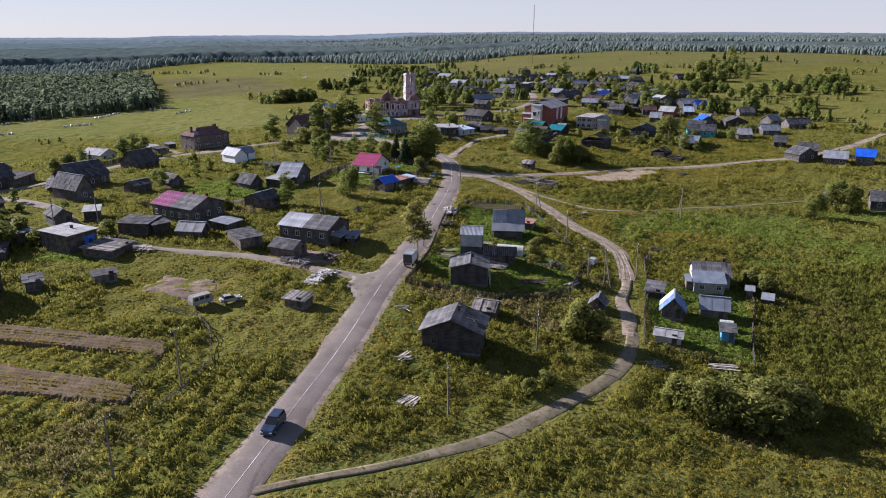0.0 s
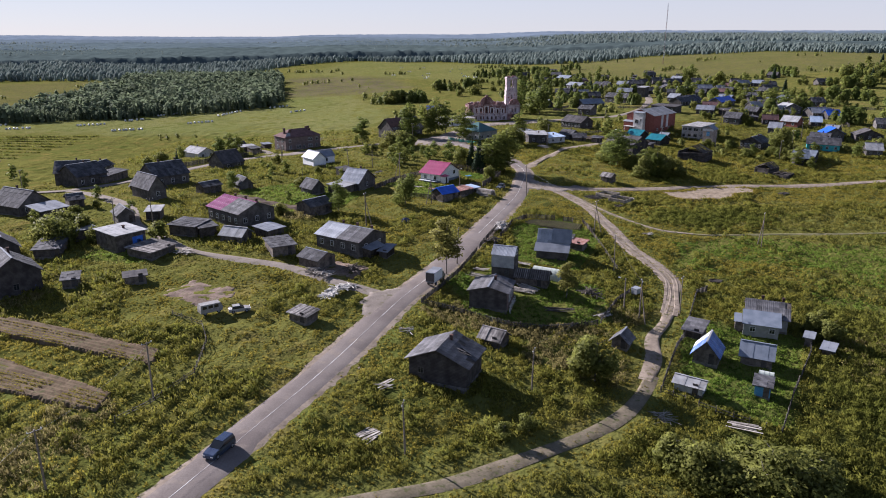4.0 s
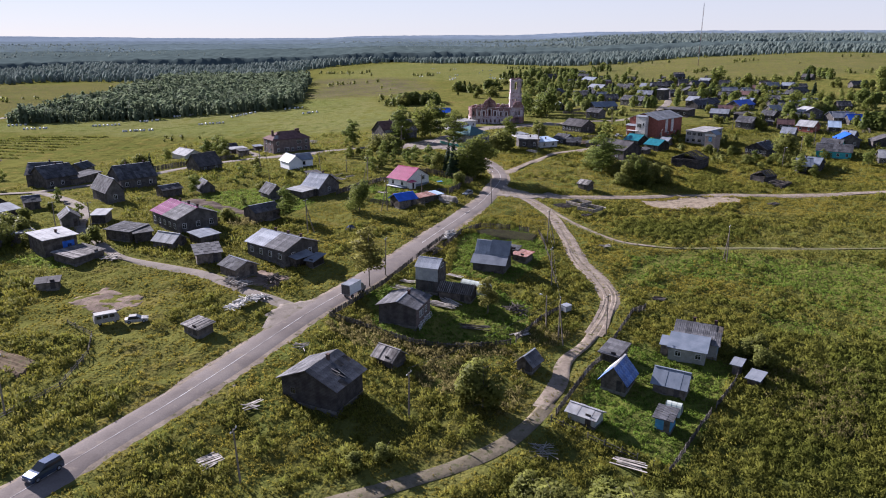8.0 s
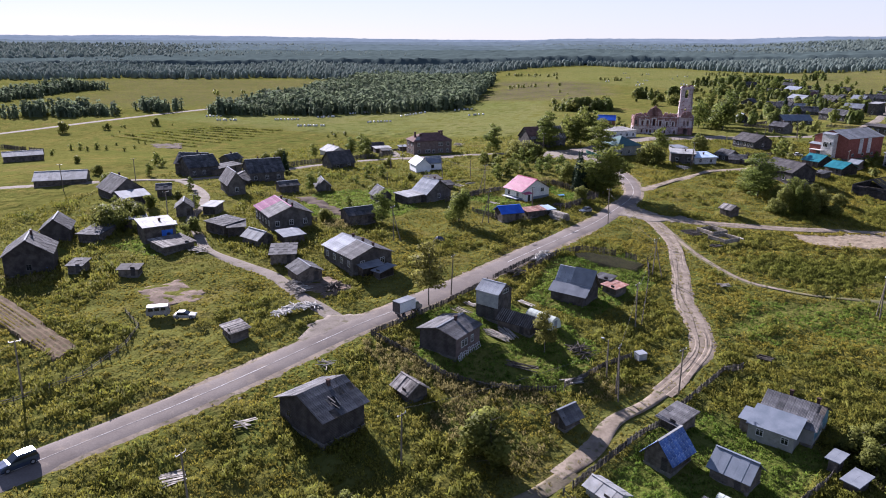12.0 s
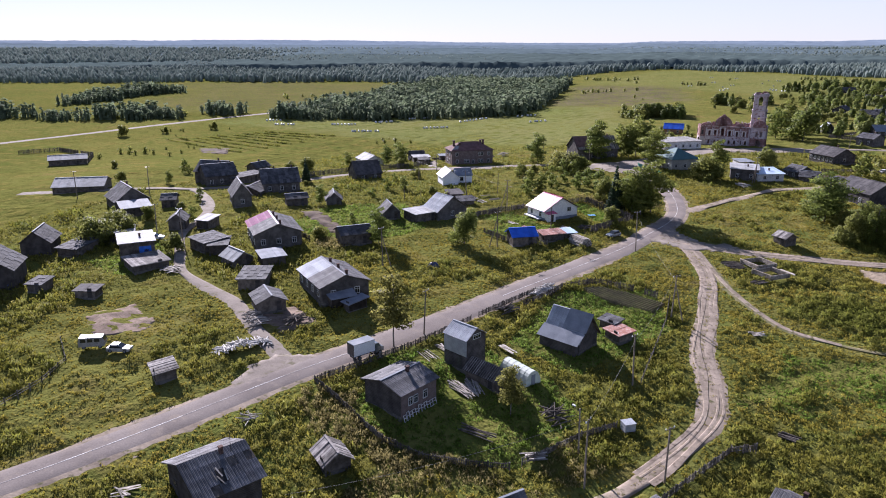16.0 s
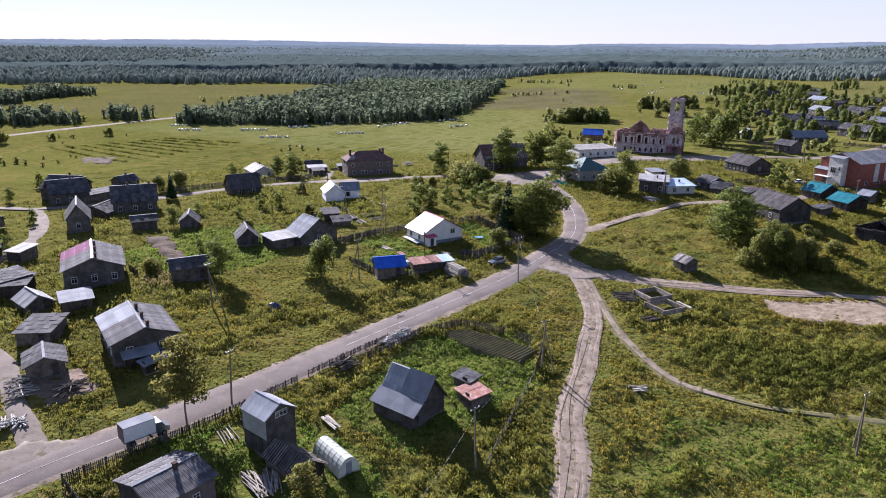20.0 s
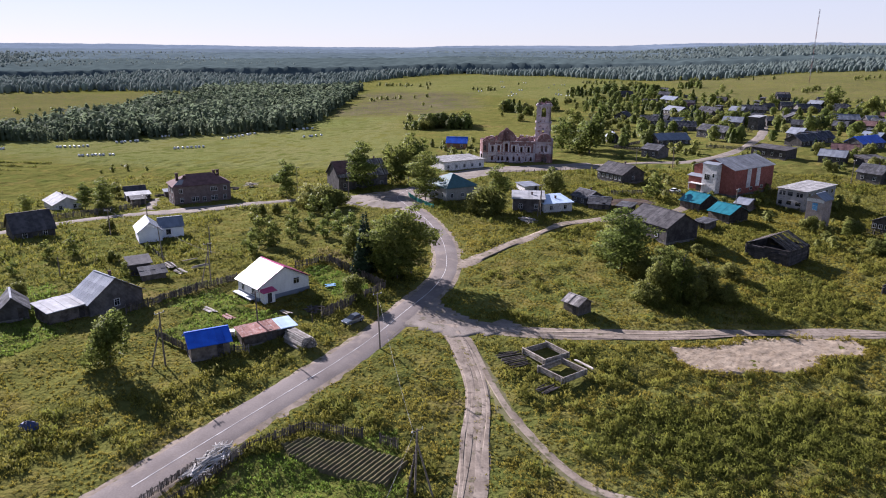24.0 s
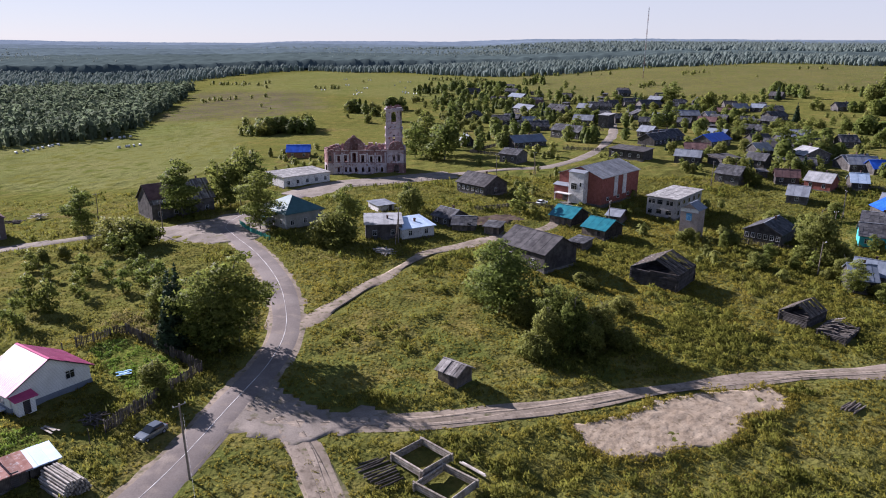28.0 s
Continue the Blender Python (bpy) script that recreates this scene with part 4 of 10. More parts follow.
    for i, s in enumerate(slopes):
        m = COVER[cover2] if cover2 and i else mat
        deck = part("roof", Geo().slab([Vector(p) + Vector((0, 0, 0.04)) for p in s], 0.07), PLANK if (sheets or hole) else m, ob)
        if ridge == "h":
            continue
        length, run = (Vector(s[1]) - Vector(s[0])).length, (Vector(s[3]) - Vector(s[0])).length
        if sheets:
            roof_sheets(deck, *[Vector(p) + Vector((0, 0, 0.05)) for p in s], PIECE.get(cover2 if cover2 and i else cover, SHEET), (1.1, 1.7) if cover == "slate" else (0.9, 2.4), hole,
                        PIECE.get(cover2, SHEET) if cover2 and not i else None, 0.48)
        else:
            g = Geo()
            if boards or cover in ("slat", "broken"):
                roof_plane(g, *[Vector(p) + Vector((0, 0, 0.07)) for p in s], max(3, round(length / 0.45)), 1, 0.03, gap, 0.10, hole)
            elif cover in ("slate", "corr"):
                roof_plane(g, *[Vector(p) + Vector((0, 0, 0.07)) for p in s], max(1, round(length / 1.1)), max(1, round(run / 1.7)), 0.03, 0.0, 0.03, hole)
            else:
                roof_plane(g, *[Vector(p) + Vector((0, 0, 0.07)) for p in s], max(1, round(length / 1.2)), 1, 0.03, 0.01, 0.01, hole)
            if g.f:
                tagged(part("roof_covering", g, m, deck), kind="stuff")
    if ridge in "ad" and not hole:
        a, c = ((-W - over, 0, top + 0.12), (W + over, 0, top + 0.12)) if ridge == "a" else ((0, -D - over, top + 0.12), (0, D + over, top + 0.12))
        part("ridge_cap", Geo().beam(a, c, 0.35, 0.07), TIN if cover in ("slate", "metal", "corr") else mat, ob)
    for fl in range(floors):
        zz = 1.5 + fl * (h / floors) if floors > 1 else min(1.75, h * 0.55)
        for i in range(front):
            window(ob, -W + w * (i + 0.5) / front, -D - 0.01, zz, 0, trim=trim)
        for i in range(side):
            window(ob, W + 0.01, -D + d * (i + 0.5) / side, zz, 90, trim=trim)
        for i in range(back):
            window(ob, -W - 0.01, -D + d * (i + 0.5) / back, zz, -90, trim=trim)
    for i in range(chimneys):
        f = (i + 0.5) / chimneys - 0.5 + 0.12
        if ridge == "a":
            chimney(ob, w * f, 0.6, top)
        elif ridge == "d":
            chimney(ob, 0.6, d * f, top)
        else:
            chimney(ob, w * f, 0, h + rise * 0.6)
    if door:
        px, py, turn = (W * 0.5, -D - 0.03, 0) if door == "front" else (W + 0.03, -D * 0.4, 90)
        dr = part("door", Geo().box(-0.45, -0.05, 0.2, 0.45, 0.05, 2.15), PLANK if wall is not PLANK else DARKLOG, ob, at=pose(px, py, 0, 0, 0, turn))
        part("door_handle", Geo().box(0.3, -0.12, 1.1, 0.36, -0.05, 1.25), DARKMETAL, dr)
    return ob


def cottage(x, y, rot, w, d, cover):
    """A plain old log house of the upper village."""
    kinds = {"slate": "grey slate", "dark": "dark felt", "bluegrey": "blue-grey tin", "metal": "grey tin", "rusty": "brown-red tin"}
    return house(x, y, rot, w, d, 2.9, ridge="a", rise=2.2, wall=DARKLOG, cover=cover, label=f"old dark log house with {kinds[cover]} roof", front=max(1, int(w / 3.5)), group="houses of the upper village")


def outbuilding(x, y, rot, w, d):
    """A small dark shed among the village houses."""
    return house(x, y, rot, w, d, 2.1, ridge="f", rise=0.5, wall=PLANK, cover="slate", name="shed", label="small dark plank shed with grey roof", category="shed", chimneys=0, group="sheds of the upper village")


# ---- trees ----
def rounded(me, normals):
    """Leaves that catch the light with the round form of their clump."""
    me.attributes.new("custom_normal", "FLOAT_VECTOR", "POINT").data.foreach_set("vector", normals.astype(np.float32).ravel())
    return me


def leaf_cloud(lobes, count, size, flat=0.6):
    """Leaves as single triangles strewn through the lobes (x, y, z, rx, rz), thicker towards their skins."""
    lobes = np.array(lobes)
    pick = rng.choice(len(lobes), count, p=lobes[:, 3] ** 2 / (lobes[:, 3] ** 2).sum())
    d = rng.normal(size=(count, 3))
    d /= np.linalg.norm(d, axis=1)[:, None]
    r = rng.uniform(0.45, 1.0, count) ** 0.6 * rng.normal(1, 0.10, count)
    L = lobes[pick]
    c = L[:, :3] + d * r[:, None] * np.stack([L[:, 3], L[:, 3], L[:, 4]], 1)
    s = size * rng.uniform(0.6, 1.5, count)[:, None]
    a = rng.normal(size=(count, 3))
    a[:, 2] *= flat
    a /= np.linalg.norm(a, axis=1)[:, None]
    b = np.cross(a, d + rng.normal(0, 0.5, (count, 3)))
    b /= np.linalg.norm(b, axis=1)[:, None] + 1e-6
    v = np.stack([c + a * s - b * s * 0.35, c - a * s - b * s * 0.45, c + b * s * 0.9], 1).reshape(-1, 3)
    middle = c - np.array([0, 0, 0.55 * c[:, 2].max()])
    middle /= np.linalg.norm(middle, axis=1)[:, None] + 1e-6
    face = np.cross(-a, b)
    soft = 0.55 * d + 0.45 * middle + 0.5 * face / (np.linalg.norm(face, axis=1)[:, None] + 1e-6)
    soft /= np.linalg.norm(soft, axis=1)[:, None] + 1e-6
    return v, np.arange(3 * count).reshape(-1, 3), np.repeat(soft, 3, 0)


def trunk_geo(h, r, limbs, spread, start=0.35):
    g = Geo()
    p, n = Vector((0, 0, -0.4)), 5
    for i in range(n):
        q = Vector((random.uniform(-0.15, 0.15) * h / 12, random.uniform(-0.15, 0.15) * h / 12, h * (i + 1) / n * 0.9))
        g.tube(p, q, r * (1 - i / n * 0.8), r * (1 - (i + 1) / n * 0.8), 7)
        p = q
    b = Geo()
    for i in range(limbs):
        z = h * (start + (0.85 - start) * i / max(1, limbs - 1))
        a = i * 2.4
        e = Vector((math.cos(a) * spread * (1.1 - 0.6 * i / limbs), math.sin(a) * spread * (1.1 - 0.6 * i / limbs), z + h * 0.13))
        b.tube((0, 0, z), e, r * 0.35, r * 0.08, 5)
    return g.mesh("trunk", BARK), b.mesh("limbs", BARK)


TREES = {}


def tree_kind(key, h, lobes, leaves, size, leaf, r=0.16, limbs=7, spread=1.6, start=0.35):
    wood = trunk_geo(h, r, limbs, spread, start)
    for end, count, scale in (("", leaves, 1.0), ("_far", leaves // 3, 1.6)):
        v, f, soft = leaf_cloud(lobes, count, size * scale)
        TREES[key + end] = (h, wood, rounded(numpy_mesh("crown", v, f, leaf), soft))


def lobes_column(h, base, width, n, ragged=0.35):
    out = []
    for i in range(n):
        t = (i + 0.5) / n
        wid = width * (0.45 + 0.75 * math.sin(math.pi * min(1, t * 0.85 + 0.12))) / 2
        a, off = random.uniform(0, 6.28), wid * ragged * random.uniform(0.5, 1.3)
        out.append((math.cos(a) * off, math.sin(a) * off, base + (h - base) * t, wid * random.uniform(0.6, 0.9), (h - base) / n * random.uniform(0.8, 1.25)))
    return out


def lobes_round(h, base, width, n):
    out = []
    for i in range(n):
        a, e = random.uniform(0, 6.28), random.uniform(0, 1)
        rr = width / 2 * math.sqrt(random.uniform(0.05, 0.7)) * (1 - 0.45 * e)
        s = width * random.uniform(0.14, 0.24)
        out.append((math.cos(a) * rr, math.sin(a) * rr, base + s * 0.6 + (h - base - 1.5 * s) * e, s, s * random.uniform(0.8, 1.1)))
    return out


random.seed(5)
tree_kind("birch_a", 13, lobes_column(13, 1.4, 6.4, 18, 0.5), 5200, 0.22, LEAF)
tree_kind("birch_b", 13, lobes_column(13, 1.0, 7.4, 20, 0.5), 5600, 0.22, LEAF, limbs=9, spread=2.0)
tree_kind("birch_thin", 11, lobes_column(11, 3.0, 5.0, 16, 0.5), 3600, 0.2, YELLOWLEAF, 0.13, 9, 1.9)
tree_kind("broad_a", 12, lobes_round(12, 0.8, 10, 32), 6200, 0.25, LEAF, 0.25, 9, 2.6, 0.15)
tree_kind("broad_b", 11, lobes_round(11, 0.5, 8.5, 26), 5200, 0.24, WILLOW, 0.2, 8, 2.2, 0.15)
tree_kind("willow_a", 5, lobes_round(5, 0.0, 7.0, 18), 4200, 0.2, WILLOW, 0.10, 8, 1.8, 0.08)
tree_kind("willow_b", 4.5, lobes_round(4.5, 0.0, 5.0, 13), 3200, 0.18, WILLOW, 0.08, 7, 1.4, 0.08)
tree_kind("sapling", 4.5, lobes_column(4.5, 0.4, 2.6, 8, 0.5), 750, 0.2, LEAF, 0.05, 6, 0.7, 0.2)
tree_kind("spruce", 14, [(0, 0, 1.2 + 12.4 * i / 13, 2.7 * (1 - i / 13.6), 0.55) for i in range(14)], 2600, 0.34, NEEDLE, 0.18, 4, 0.8, 0.3)
LABELS = {"birch_a": ("leafy green birch with a tall uneven crown", "birch_tree"), "birch_b": ("tall green birch with hanging branches", "birch_tree"),
          "birch_thin": ("thin yellowing birch with see-through crown", "birch_tree"), "broad_a": ("broad green deciduous tree with dense crown", "deciduous_tree"),
          "broad_b": ("dark green spreading deciduous tree", "deciduous_tree"), "willow_a": ("wide grey-green willow bush in the grass", "willow_bush"),
          "willow_b": ("rounded grey-green willow bush", "willow_bush"), "sapling": ("young slender birch sapling in rough grass", "sapling"), "spruce": ("dark green pointed spruce", "spruce_tree")}


def tree(key, x, y, h, wide=1.0):
    full, (trunk, limbs), crown = TREES[key + ("_far" if math.hypot(x, y) > 340 else "")]
    label, name = LABELS[key]
    ob = thing(name, x, y, gz(x, y), random.uniform(0, 360), label, "bush" if "bush" in name else "tree", "trees of the village")
    s = h / full
    sc = Matrix.Diagonal((s * wide, s * wide, s, 1))
    part("trunk", trunk, BARK, ob, at=sc)
    tagged(part("limbs", limbs, BARK, ob, at=sc), kind="stuff")
    part("crown", crown, LEAF, ob, at=sc)
    return ob


def far_trees(name, px, py, hs, mat, label, leaves=30, category="forest", spruce=0.35, size=0.13, wide=0.34, up=-0.1):
    """Far trees as one stuff: each crown a ragged egg or cone of large leaf clumps round a solid core."""
    n = len(px)
    pz = ground_z(px, py)
    con = rng.random(n) < spruce
    t = rng.random((n, leaves)) ** 0.8                      # height in the crown
    prof = np.where(con[:, None], 0.62 * (1 - t) + 0.05, np.sqrt(np.clip(1 - (1.75 * t - 0.8) ** 2, 0.06, 1)))
    r = hs[:, None] * wide * prof * rng.uniform(0.55, 1.08, (n, leaves))
    a = rng.uniform(0, 6.28318, (n, leaves))
    lean = rng.normal(0, 0.04, (n, 2)) * hs[:, None]
    c = np.stack([px[:, None] + np.cos(a) * r + lean[:, :1] * t, py[:, None] + np.sin(a) * r + lean[:, 1:] * t, pz[:, None] + hs[:, None] * (0.06 + 0.9 * t)], 2)
    out = np.stack([np.cos(a), np.sin(a), 1.5 * t + up], 2) + rng.normal(0, 0.45, (n, leaves, 3))
    out /= np.linalg.norm(out, axis=2)[..., None]
    u = np.cross(out, rng.normal(size=(n, leaves, 3)))
    u /= np.linalg.norm(u, axis=2)[..., None] + 1e-6
    w = np.cross(out, u)
    s = (hs[:, None] * size * rng.uniform(0.7, 1.5, (n, leaves)))[..., None]
    leaf = np.stack([c - u * s - w * s * 0.6, c + u * s - w * s * 0.6, c + w * s], 2).reshape(n, -1, 3)
    # the core: a slim four-sided body that keeps the crown from being see-through
    k = np.arange(4) * 1.5708
    ring = lambda zf, rf: np.stack([px[:, None] + np.cos(k) * hs[:, None] * wide * rf, py[:, None] + np.sin(k) * hs[:, None] * wide * rf, np.broadcast_to((pz + hs * zf)[:, None], (n, 4))], 2)
    lo, hi, tip = ring(0.0, 0.40), ring(0.5, 0.45), np.stack([px, py, pz + hs * 0.9], 1)[:, None]
    v = np.concatenate([leaf, lo, hi, tip], 1)
    m = 3 * leaves
    f = [(3 * i, 3 * i + 1, 3 * i + 2) for i in range(leaves)]
    for i in range(4):
        q = (i + 1) % 4
        f += [(m + i, m + q, m + 4 + q), (m + i, m + 4 + q, m + 4 + i), (m + 4 + i, m + 4 + q, m + 8)]
    f = (np.array(f)[None] + (np.arange(n) * (m + 9))[:, None, None]).reshape(-1, 3)
    soft = np.stack([np.cos(a), np.sin(a), 1.5 * t + 0.3], 2) + 0.3 * out
    body = np.broadcast_to(np.array([(math.cos(q), math.sin(q), 0.3) for q in list(k) * 2] + [(0.0, 0.0, 1.0)])[None], (n, 9, 3))
    soft = np.concatenate([np.repeat(soft, 3, 1), body], 1).reshape(-1, 3)
    me = rounded(numpy_mesh(name, v.reshape(-1, 3), f, mat), soft / np.linalg.norm(soft, axis=1)[:, None])
    return tagged(new(name, me), label, category, kind="stuff")


def scatter(n, x0, x1, y0, y1):
    return rng.uniform(x0, x1, n), rng.uniform(y0, y1, n)


# woods in the valley
wx, wy = scatter(46000, -720, 0, 400, 1000)
vx2, vy2 = wx + 10 * waves(wx, wy, 38, 1) + 7 * waves(wx, wy, 13, 3), wy + 10 * waves(wx, wy, 42, 6) + 7 * waves(wx, wy, 14, 8)      # ragged edges
inw = inside(vx2, vy2, WOOD) | ((inside(vx2, vy2, WOOD2) | inside(vx2, vy2, WOOD3)) & (waves(wx, wy, 22, 2) > -0.15))
inw &= waves(wx, wy, 30, 4) + rng.normal(0, 0.25, len(wx)) > -0.75
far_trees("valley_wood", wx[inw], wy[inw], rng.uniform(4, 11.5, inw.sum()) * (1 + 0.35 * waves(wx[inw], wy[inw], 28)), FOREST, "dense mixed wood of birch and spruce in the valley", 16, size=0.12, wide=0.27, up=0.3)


def spire_trees(name, px, py, hs, mat, label):
    """Far woods as one stuff: slim spruces as five-sided spires, and rounder broadleaved crowns of two rings, each of its own shape."""
    pz = ground_z(px, py)
    con = rng.random(len(px)) < 0.4
    verts, faces, base = [], [], 0
    for kind, rings in ((con, ((0.04, 0.22),)), (~con, ((0.05, 0.2), (0.55, 0.3)))):
        x, y, z, h = px[kind], py[kind], pz[kind], hs[kind]
        n = len(x)
        k = np.arange(5) * 1.2566 + rng.uniform(0, 6.28, (n, 1))
        rows = []
        for zf, rf in rings:
            r = h[:, None] * rf * rng.uniform(0.75, 1.25, (n, 5))
            rows.append(np.stack([x[:, None] + np.cos(k) * r, y[:, None] + np.sin(k) * r, z[:, None] + h[:, None] * zf * rng.uniform(0.8, 1.2, (n, 5))], 2))
        rows.append(np.stack([x + rng.normal(0, 0.3, n), y + rng.normal(0, 0.3, n), z + h], 1)[:, None])
        v = np.concatenate(rows, 1)
        f = []
        for q in range(5):
            p = (q + 1) % 5
            if len(rings) == 2:
                f += [(q, p, 5 + p), (q, 5 + p, 5 + q), (5 + q, 5 + p, 10)]
            else:
                f += [(q, p, 5)]
        faces.append((np.array(f)[None] + (np.arange(n) * v.shape[1])[:, None, None]).reshape(-1, 3) + base)
        verts.append(v.reshape(-1, 3))
        base += n * v.shape[1]
    me = numpy_mesh(name, np.concatenate(verts), np.concatenate(faces), mat)
    me.polygons.foreach_set("use_smooth", np.ones(len(me.polygons), bool))
    return tagged(new(name, me), label, "forest", kind="stuff")


# far forest to the horizon
az, rr = np.radians(rng.uniform(-62, 50, 42000)), 760 + 900 * rng.random(42000) ** 0.9
fx, fy = 20 + rr * np.sin(az), 30 + rr * np.cos(az)
lim = np.interp(np.degrees(az), [a for a, _ in FARFOREST], [r for _, r in FARFOREST])
glade = (waves(fx, fy, 170, 2.2) > 0.62) & (rr < 1700)
ok = (rr > lim + 35 * waves(fx, fy, 80)) & ~glade
lift = 1 + 0.3 * waves(fx, fy, 140, 5)
spire_trees("far_forest", fx[ok], fy[ok], rng.uniform(5, 12, ok.sum()) * lift[ok], FARWOOD, "endless conifer and birch forest on low hills, coloured pale for haze")


az, rr = np.radians(rng.uniform(-62, 50, 20000)), 1600 + 1100 * rng.random(20000)
fx, fy = 20 + rr * np.sin(az), 30 + rr * np.cos(az)
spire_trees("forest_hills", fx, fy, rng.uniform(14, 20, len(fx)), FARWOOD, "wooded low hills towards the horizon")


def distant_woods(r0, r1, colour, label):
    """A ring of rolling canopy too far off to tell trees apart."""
    m = material("hazed_canopy", tuple(0.93 * c for c in colour), tuple(1.07 * c for c in colour), 0.004, 0.95, 0.0, fine=0.03, vary=0.02)
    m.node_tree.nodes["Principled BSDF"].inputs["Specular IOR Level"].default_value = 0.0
    a, r = np.radians(np.linspace(-72, 72, 420)), np.linspace(r0, r1, 26)
    A, R = np.meshgrid(a, r)
    X, Y = 20 + R.ravel() * np.sin(A.ravel()), 30 + R.ravel() * np.cos(A.ravel())
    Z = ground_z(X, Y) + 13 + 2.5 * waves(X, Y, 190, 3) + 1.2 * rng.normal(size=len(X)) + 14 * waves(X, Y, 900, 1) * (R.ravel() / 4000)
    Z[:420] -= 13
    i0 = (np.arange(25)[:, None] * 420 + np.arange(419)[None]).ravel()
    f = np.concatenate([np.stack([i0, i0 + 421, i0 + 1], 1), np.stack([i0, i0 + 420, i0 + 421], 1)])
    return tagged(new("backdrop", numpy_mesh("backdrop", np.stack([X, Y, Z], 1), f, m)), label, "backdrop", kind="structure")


# haze is painted into the ring colours: paler and bluer with distance
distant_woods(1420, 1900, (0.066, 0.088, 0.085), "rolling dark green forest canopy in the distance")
distant_woods(1860, 2500, (0.088, 0.117, 0.126), "distant forest ridge coloured blue-green for haze")
distant_woods(2450, 3300, (0.105, 0.136, 0.158), "farther forest ridge coloured bluer for haze")
distant_woods(3250, 4600, (0.135, 0.17, 0.21), "horizon forest ridge coloured pale blue for haze")


def scrub():
    """Scattered scrub on meadows and round the upper village."""
    sx, sy = scatter(11000, -420, 640, 240, 1100)
    need = np.where(inside(sx, sy, UPLAND), 0.66, np.where(sx < -60, 0.62, np.where(sy < 430, 0.05, np.where((sx < 75) & (sy > 640), 0.95, 0.42))))
    keep = ~inside(sx, sy, HAY) & (waves(sx, sy, 45, 7) + 0.35 * waves(sx, sy, 11, 3) > need)
    keep &= ~((sx > -190) & (sx < 62) & (sy < 385)) & ~((sx < 130) & (sy < 262))
    sx, sy = sx[keep], sy[keep]
    keep = (off_road(sx, sy) > 3) & free_of_things(sx, sy)
    sx, sy = sx[keep], sy[keep]
    groves = ((400, 630, 22, 16), (450, 680, 22, 16), (334, 560, 16, 10), (280, 486, 10, 8), (294, 480, 10, 8), (330, 668, 14, 8), (335, 467, 14, 9), (350, 460, 14, 9), (392, 490, 18, 14), (362, 440, 16, 12),
              (285, 379, 10, 8), (258, 340, 8, 6), (220, 375, 8, 5), (245, 367, 8, 5), (216, 425, 9, 5), (194, 414, 8, 5), (541, 746, 20, 9), (291, 442, 10, 6))
    hedges = ((-37, 550, 9, 14), (-20, 550, 9, 14), (9, 658, 9, 9), (33, 674, 9, 9), (70, 838, 14, 12), (94, 870, 14, 10), (132, 852, 14, 12), (178, 917, 14, 10), (342, 695, 10, 6), (250, 624, 9, 6), (100, 637, 9, 6), (231, 451, 8, 8), (218, 417, 8, 8), (207, 437, 6, 5))
    groves += tuple(hedges)
    tx = np.concatenate([gx + gr * rng.normal(0, 0.55, gn) for gx, gy, gr, gn in groves])
    ty = np.concatenate([gy + gr * rng.normal(0, 0.55, gn) for gx, gy, gr, gn in groves])
    ux, uy = scatter(900, 45, 265, 440, 915)
    keep = inside(ux, uy, [(48, 470), (52, 650), (115, 912), (157, 807), (183, 703), (259, 619), (215, 463), (104, 470), (73, 448)]) & (waves(ux, uy, 18, 2) > -0.1)
    tx, ty = np.append(tx, ux[keep]), np.append(ty, uy[keep])
    keep = (off_road(tx, ty) > 4) & free_of_things(tx, ty)
    far_trees("hillside_grove", tx[keep], ty[keep], np.where(np.arange(keep.sum()) < 260, rng.uniform(4.5, 10.0, keep.sum()), rng.uniform(3.0, 8.5, keep.sum())), LEAF, "groves of birch and spruce on the hillside", 150, "grove", 0.2, 0.09, 0.42)
    far_trees("hillside_scrub", sx, sy, rng.uniform(1.2, 5.0, len(sx)) * np.where(sy < 430, 0.7, 1), WILLOW, "scattered bushes and small trees on the slopes", 40, "scrub", 0.04, 0.14, 0.5)


# ---- grass and weeds ----
def tufts(name, px, py, size, mat, label, leaves=10, tall=0.8, leaf=1.0, base=None):
    """Low cushions of leaves, each turned outwards as on a bush, as one stuff."""
    n = len(px)
    pz = surface(px, py) if base is None else base
    d = rng.normal(size=(n, leaves, 3))
    d[..., 2] = np.abs(d[..., 2]) + 0.15
    d /= np.linalg.norm(d, axis=2)[..., None]
    s = size[:, None, None]
    c = np.stack([px, py, pz], 1)[:, None] + d * s * rng.uniform(0.55, 1.05, (n, leaves, 1)) * np.array([1, 1, tall])
    out = d + rng.normal(0, 0.45, d.shape)
    out /= np.linalg.norm(out, axis=2)[..., None]
    w = rng.normal(0, 0.55, d.shape) + 0.35 * d + np.array([0, 0, 0.75])          # leaves point upwards and outwards
    w /= np.linalg.norm(w, axis=2)[..., None] + 1e-6
    u = np.cross(out, w)
    u /= np.linalg.norm(u, axis=2)[..., None] + 1e-6
    k = leaf * (0.06 + 0.105 * s) * rng.uniform(0.6, 1.4, (n, leaves, 1))
    v = np.stack([c + u * k * 0.52 - w * k * 0.7, c - u * k * 0.52 - w * k * 0.7, c + w * k * 1.5], 2).reshape(-1, 3)
    me = numpy_mesh(name, v, np.arange(len(v)).reshape(-1, 3), mat)
    soft = 0.55 * out + 0.6 * d + np.array([0, 0, 0.45])
    soft /= np.linalg.norm(soft, axis=2)[..., None]
    return tagged(new(name, rounded(me, np.repeat(soft.reshape(-1, 3), 3, 0))), label, "vegetation", kind="stuff")


